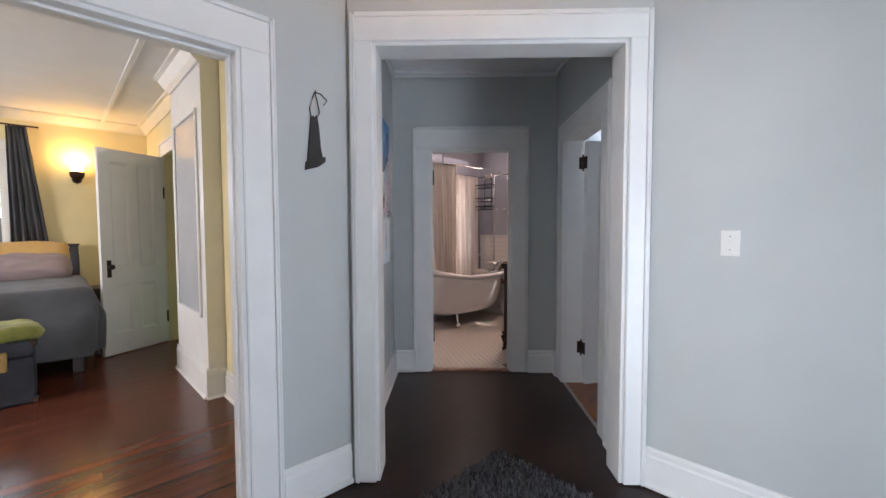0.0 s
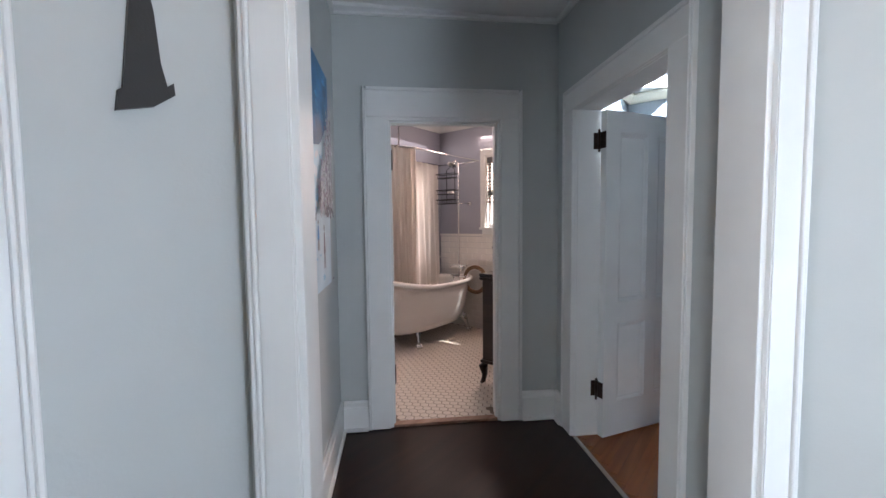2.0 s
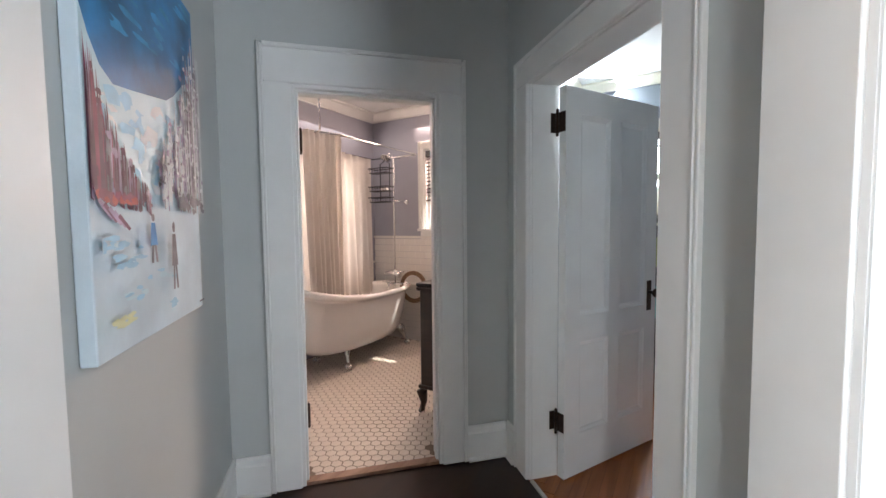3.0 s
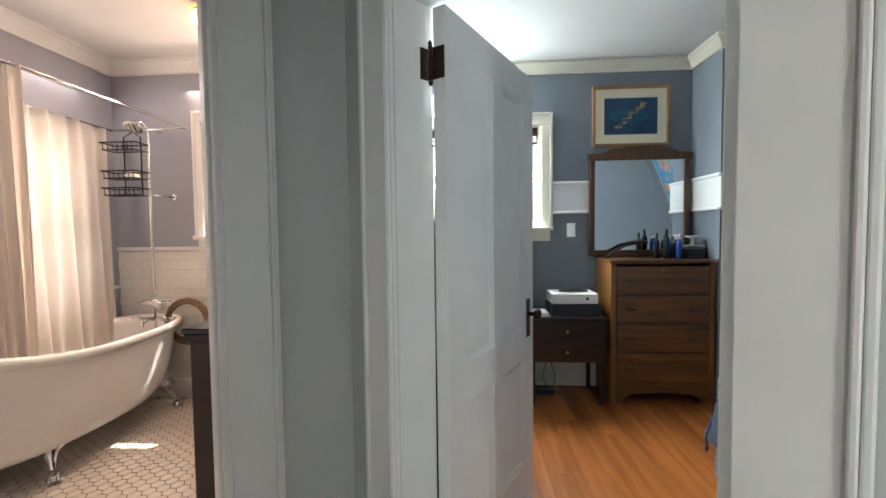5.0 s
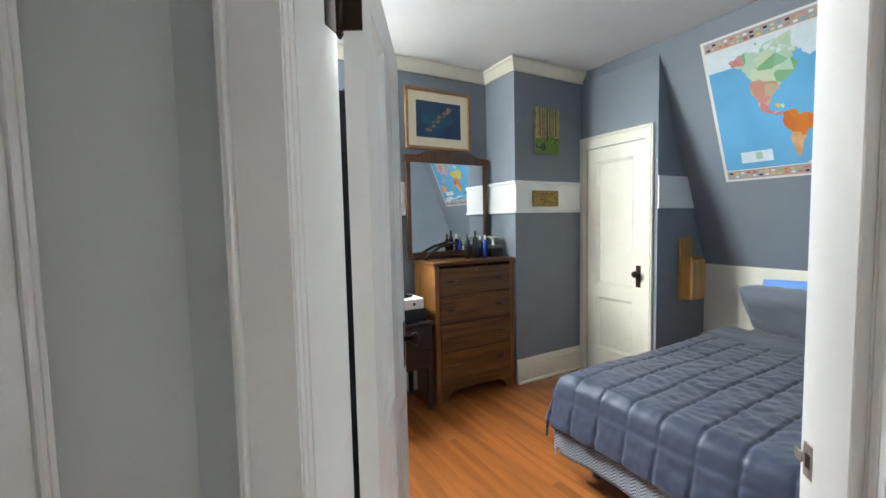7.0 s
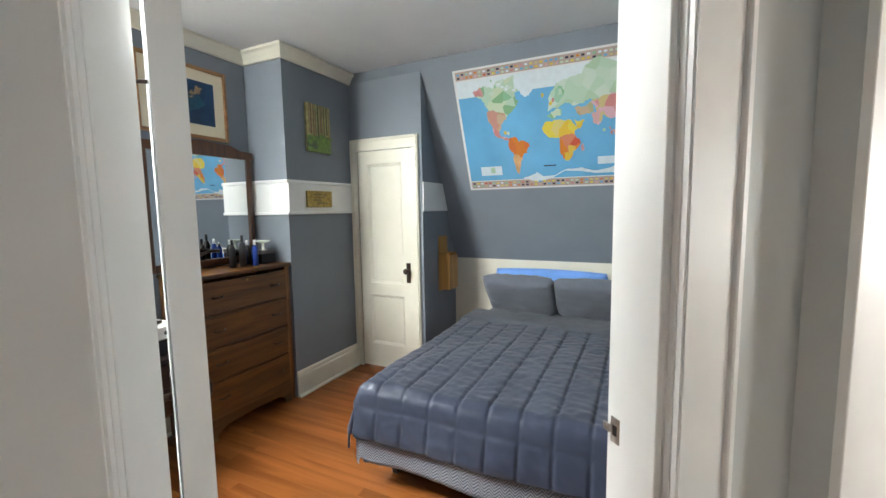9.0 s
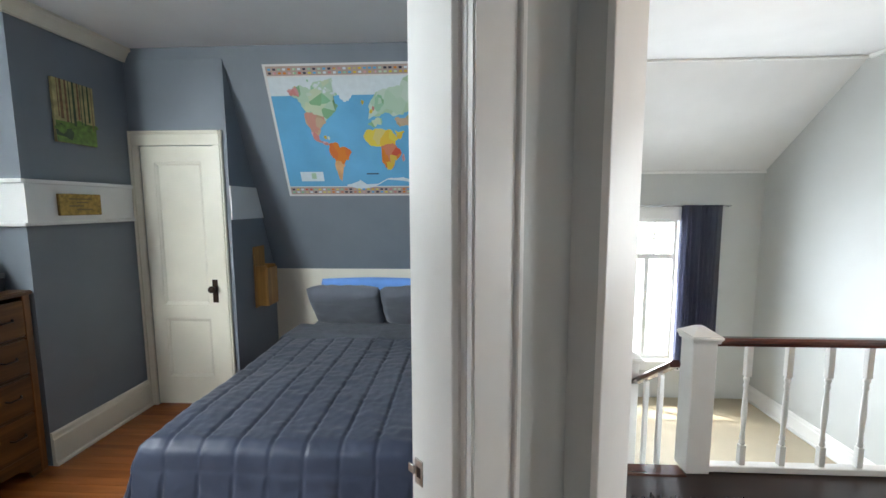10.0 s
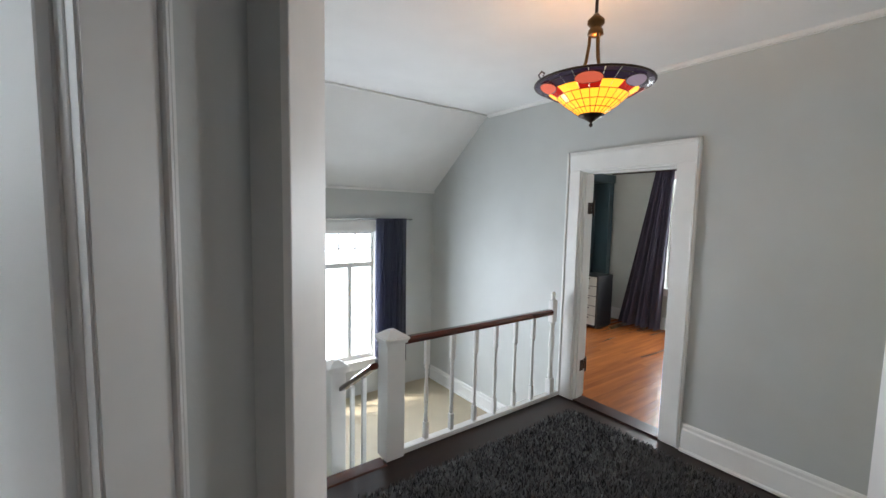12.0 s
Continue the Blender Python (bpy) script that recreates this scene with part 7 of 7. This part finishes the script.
part("head_rail", box((BXL + 0.08, 6.85, 0.55), (BXR - 0.09, 6.90, 0.62), 0.004), M_DARKWOOD, yb)
for i in range(11):
    x = BXL + 0.16 + i * 0.14
    part("head_slat", box((x, 6.862, 0.62), (x + 0.045, 6.888, 1.03), 0.003), M_DARKWOOD, yb)
for x in (BXL + 0.06, BXR - 0.14):
    part("leg", box((x, 5.2, 0), (x + 0.08, 5.28, 0.15), 0.004), M_DARKWOOD, yb)
bm = quilt_mesh(1.64, 1.50, 0.60, 0.60, 0.80, 0.17, 0.006, 0.6, 0, 12, 0.05)
bmesh.ops.transform(bm, matrix=Matrix.Translation(((BXL + BXR) / 2, 6.62, 0)) @ Matrix.Rotation(math.pi, 4, "Z"), verts=bm.verts)
tagged(part("quilt", bm, M_GREYQUILT), "soft grey quilt falling over the bed", "quilt")
for x, sd_ in ((-0.08, 41), (-0.82, 42)):
    pillow("pillow", pose(x, 6.52, 0.91, 25, 0, 0), 0.72, 0.48, 0.2, cloth("mauve_pillowcase", (0.24, 0.19, 0.20)), "mauve grey pillow at the head of the bed", sd_)
    pillow("pillow", pose(x, 6.72, 1.0, 62, 0, 0), 0.70, 0.44, 0.16, cloth("ochre_pillowcase", (0.52, 0.34, 0.12)), "ochre pillow against the headboard", sd_ + 2)
nt_ = thing("night_stand", (0.22, 6.1, 0), "small dark wooden night stand beside the bed", "night stand")
part("top", box((0.44, 6.55, 0.60), (0.80, 6.95, 0.625), 0.004), M_DARKWOOD, nt_)
part("body", box((0.46, 6.57, 0.36), (0.78, 6.93, 0.60), 0.003), M_DARKWOOD, nt_)
for x in (0.47, 0.74):
    for y in (6.58, 6.89):
        part("leg", box((x, y, 0), (x + 0.03, y + 0.03, 0.36), 0.003), M_DARKWOOD, nt_)
# trunk with a cloth
TKX0, TKX1, TKY0, TKY1 = -0.80, -0.01, 4.545, 4.98
tk = thing("travel_trunk", (-0.4, 4.2, 0), "old dark blue trunk with brass lock", "trunk")
M_TRUNK = material("dark_blue_trunk", (0.016, 0.020, 0.034), 0.5, vary=0.4, scale=12)
part("body", box((TKX0, TKY0, 0.0), (TKX1, TKY1, 0.36), 0.01), M_TRUNK, tk)
part("lid", box((TKX0 - 0.004, TKY0 - 0.004, 0.364), (TKX1 + 0.004, TKY1 + 0.004, 0.48), 0.02, None, 2), M_TRUNK, tk)
for x in (TKX0 + 0.15, (TKX0 + TKX1) / 2, TKX1 - 0.17):
    part("clasp", box((x - 0.03, TKY0 - 0.014, 0.27), (x + 0.03, TKY0 - 0.003, 0.42), 0.008, None, 2), M_BRASS, tk, "worn brass clasp")
for x in (TKX0, TKX1):
    for z in (0.0, 0.44):
        part("corner_cap", box((x - 0.02, TKY0 - 0.008, z), (x + 0.02, TKY0 + 0.04, z + 0.045), 0.006), M_BRONZE, tk)
pillow("draped_scarf", pose(-0.26, 4.76, 0.53, 0, 0, 12), 0.60, 0.42, 0.13, cloth("olive_green_knit", (0.24, 0.25, 0.06), 0.95, 0.5, 90, 0.8), "olive green knitted scarf heaped on the trunk", 77)

# ---- far room things ----
FW0, FW1 = (-3.60, -2.2), (-3.60, 1.9)
sash("window_far_room", FW0, FW1, 1.33, 2.33, 0.62, 2.2, 0.14, M_WHITE, (1.36,), [(1.83, 0.66, 2.16)], "tall white window of the far room", (1.40, 2, 3))
casing("far_window_trim", FW0, FW1, 1.33, 2.33, 2.2, 0.09, 0.02, M_WHITE, "white painted window trim", head=0.1, sill=1, z0=0.62)
tagged(part("curtain_rod", tube([(-3.50, -1.75, 2.32), (-3.50, 0.1, 2.32)], 0.010, 8), M_BRONZE), "dark curtain rod above the far window", "curtain rod")
curtain("curtain", (-3.50, -1.06), (-3.50, -0.80), 0.02, 2.33, M_PLUM, "long dark plum curtain pooling on the floor", 6, 0.04, 0.9, 51, low=((-3.36, -1.42), (-3.40, -0.84)))
wd = thing("wardrobe", (-3.0, -1.9, 0), "dark teal open wardrobe frame in the corner", "wardrobe")
part("back_panel", box((-3.52, -1.995, 0.12), (-2.1, -1.96, 2.18), 0.003), M_TEAL, wd)
part("side_panel", box((-3.52, -1.96, 0.0), (-3.40, -1.72, 2.18), 0.004), M_TEAL, wd)
part("side_panel", box((-2.14, -1.96, 0.0), (-2.10, -1.72, 2.18), 0.004), M_TEAL, wd)
part("top_panel", box((-3.52, -1.96, 2.18), (-2.10, -1.70, 2.30), 0.004), M_TEAL, wd)
du = thing("drawer_unit", (-2.9, -1.6, 0), "black cabinet with white drawers", "drawers")
part("body", box((-3.10, -1.72, 0.02), (-2.72, -1.40, 0.78), 0.004), M_PLASTICB, du)
for i in range(5):
    z = 0.05 + i * 0.145
    f_ = part("drawer", box((-2.718, -1.71, z), (-2.70, -1.42, z + 0.135), 0.003), M_PLASTICW, du, "white drawer front")
    part("grip", box((-2.700, -1.62, z + 0.10), (-2.696, -1.52, z + 0.115)), M_PLASTICB, f_)
for y in (-1.7, -1.44):
    part("foot", box((-3.08, y, 0), (-2.74, y + 0.03, 0.02)), M_PLASTICB, du)
baseboard((-3.60, -2.0), (-3.60, 1.9), [(0.0, 3.9)], M_WHITE, h=0.18)
for z in (0.30, 1.72):
    bm = box((FD[0] + 0.018, 0.08, z - 0.05), (FD[0] + 0.023, 0.135, z + 0.05), 0.001, along(W0, W1)[0])
    tagged(part("hinge_leaf", bm, M_BRONZE), "dark bronze hinge leaf on the far door frame", "hinge")
tagged(part("threshold", box((WX - 0.142, -0.158, -0.006), (WX + 0.004, 0.598, 0.009), 0.003), M_DARKFLOOR), "dark worn wooden threshold of the far room", "threshold", kind="structure")
door_leaf("panelled_door", (WX - 0.17, -0.16, 0.012), 250, 0.76, 2.0, 0.036, M_WHITE, P4(0.76, 2.0), "white four-panel door folded back into the far room", (0.70, 0.93), "panelled doors", (0.29, 1.71), None, -1)

# ---- pieces: floor boards, tiles ----
def boards(floor_name, x0, x1, y0, y1, width, lengths, mat, seed, z=0.0, start=None):
    """Tongued boards along x as pieces of a floor; a few meshes are shared."""
    rnd = random.Random(seed)
    parent = bpy.data.objects[floor_name]
    meshes = {}
    y = y0
    row = 0
    while y < y1 - 0.005:
        w = min(width, y1 - y)
        xa = max(x0, start(y + w)) if start else x0
        x = xa - rnd.uniform(0, 0.8)
        while x < x1:
            l = rnd.choice(lengths)
            a, b = max(x, xa), min(x + l, x1)
            x += l
            if b - a < 0.02:
                continue
            key = (round(b - a, 2), round(w, 3))
            if key not in meshes:
                me = bpy.data.meshes.new("floor_board")
                bm = box((-(b - a) / 2 + 0.0006, -w / 2 + 0.0006, -0.008), ((b - a) / 2 - 0.0006, w / 2 - 0.0006, 0.0))
                bm.to_mesh(me)
                bm.free()
                me.materials.append(mat)
                meshes[key] = me
            ob = new("floor_board", meshes[key])
            ob.parent = parent
            ob.location = ((a + b) / 2, y + w / 2, z + rnd.uniform(-0.0004, 0.0004))
        y += width
        row += 1


boards("floor_blue_room", 2.47, BX, -1.62, BN, 0.064, (1.35, 1.75, 2.2), M_ORFLOOR, 3, 0.0, lambda y: y + (HR + 0.022) / R2 if y > 0.9 else 2.47)
boards("floor_yellow_room", -1.8, GX, NY + 0.15, GN, 0.085, (1.6, 2.2), M_REDFLOOR, 4, 0.0)
boards("floor_far_room", -3.6, WX - 0.14, -1.9, 1.2, 0.07, (1.8, 2.4), M_ORFLOOR, 5, 0.0)

# mosaic hexagons on the bath floor
HS = 0.036
def hex_bm(bm, x, y, z, r=HS * 0.90):
    top = [bm.verts.new((x + r * math.cos(math.pi / 3 * i + math.pi / 6), y + r * math.sin(math.pi / 3 * i + math.pi / 6), z)) for i in range(6)]
    low = [bm.verts.new((v.co.x, v.co.y, z - 0.004)) for v in top]
    bm.faces.new(top)
    for i in range(6):
        bm.faces.new((low[i], low[(i + 1) % 6], top[(i + 1) % 6], top[i]))


hexes = []
dx, dy = math.sqrt(3) * HS, 1.5 * HS
for j in range(int(2.4 / dy)):
    for i in range(int(3.0 / dx)):
        x, y = 2.36 + i * dx + (j % 2) * dx / 2, 2.38 + j * dy
        if x < TX - 0.03 and y < TN - 0.03 and (x + y) * R2 > BD0 + 0.045 and (abs((x - y) * R2 - 0.16) < 0.34 or (x + y) * R2 > BD1 + 0.07):
            hexes.append((x, y))
hexes.sort(key=lambda p: (p[0] - 3.1) ** 2 + (p[1] - 2.9) ** 2)
bmh = bmesh.new()
hex_bm(bmh, 0, 0, 0)
hme = bpy.data.meshes.new("tile")
bmh.to_mesh(hme)
bmh.free()
hme.materials.append(M_HEX)
for n, (x, y) in enumerate(hexes[:300]):
    ob = new("tile", hme)
    ob.parent = bpy.data.objects["floor_bath"]
    ob.location = (x, y, 0.005)
bm = bmesh.new()
for x, y in hexes[300:]:
    hex_bm(bm, x, y, 0.005)
rest = part("tile_field", bm, M_HEX, bpy.data.objects["floor_bath"])
rest["kind"] = "stuff"

# wall tiles on the wainscot
bm = bmesh.new()
row = 0
z = 0.0
while z < 1.19:
    y = BN + 0.15 - (0.075 if row % 2 else 0)
    while y < TN:
        a, b = max(y, BN + 0.15), min(y + 0.15, TN)
        if b - a > 0.01:
            add_box(bm, (TX - 0.010, a + 0.0012, z + 0.0012), (TX - 0.001, b - 0.0012, min(z + 0.075, 1.205) - 0.0012))
        y += 0.15
    z += 0.075
    row += 1
tiles = part("tile_field", bm, M_TILE, bpy.data.objects["wall_bath_east"])
tiles["kind"] = "stuff"

# shag pile of the rug
rnd = random.Random(8)
verts, faces = [], []
for i in range(26000):
    x, y = rnd.uniform(-0.30, 1.97), rnd.uniform(-0.03, 1.60)
    a = rnd.uniform(0, 2 * math.pi)
    w, h, lean = 0.0045, rnd.uniform(0.018, 0.034), rnd.uniform(0.0, 0.022)
    b = rnd.uniform(0, 2 * math.pi)
    k = len(verts)
    cx, cy = math.cos(a) * w, math.sin(a) * w
    lx, ly = math.cos(b) * lean, math.sin(b) * lean
    verts += [(x - cx, y - cy, 0.012), (x + cx, y + cy, 0.012), (x + cx * 0.5 + lx, y + cy * 0.5 + ly, 0.012 + h), (x - cx * 0.5 + lx, y - cy * 0.5 + ly, 0.012 + h)]
    faces.append((k, k + 1, k + 2, k + 3))
me = bpy.data.meshes.new("shag")
me.from_pydata(verts, [], faces)
me.materials.append(M_RUG)
pile = new("shag", me)
pile.parent = bpy.data.objects["rug"]
pile["kind"] = "stuff"
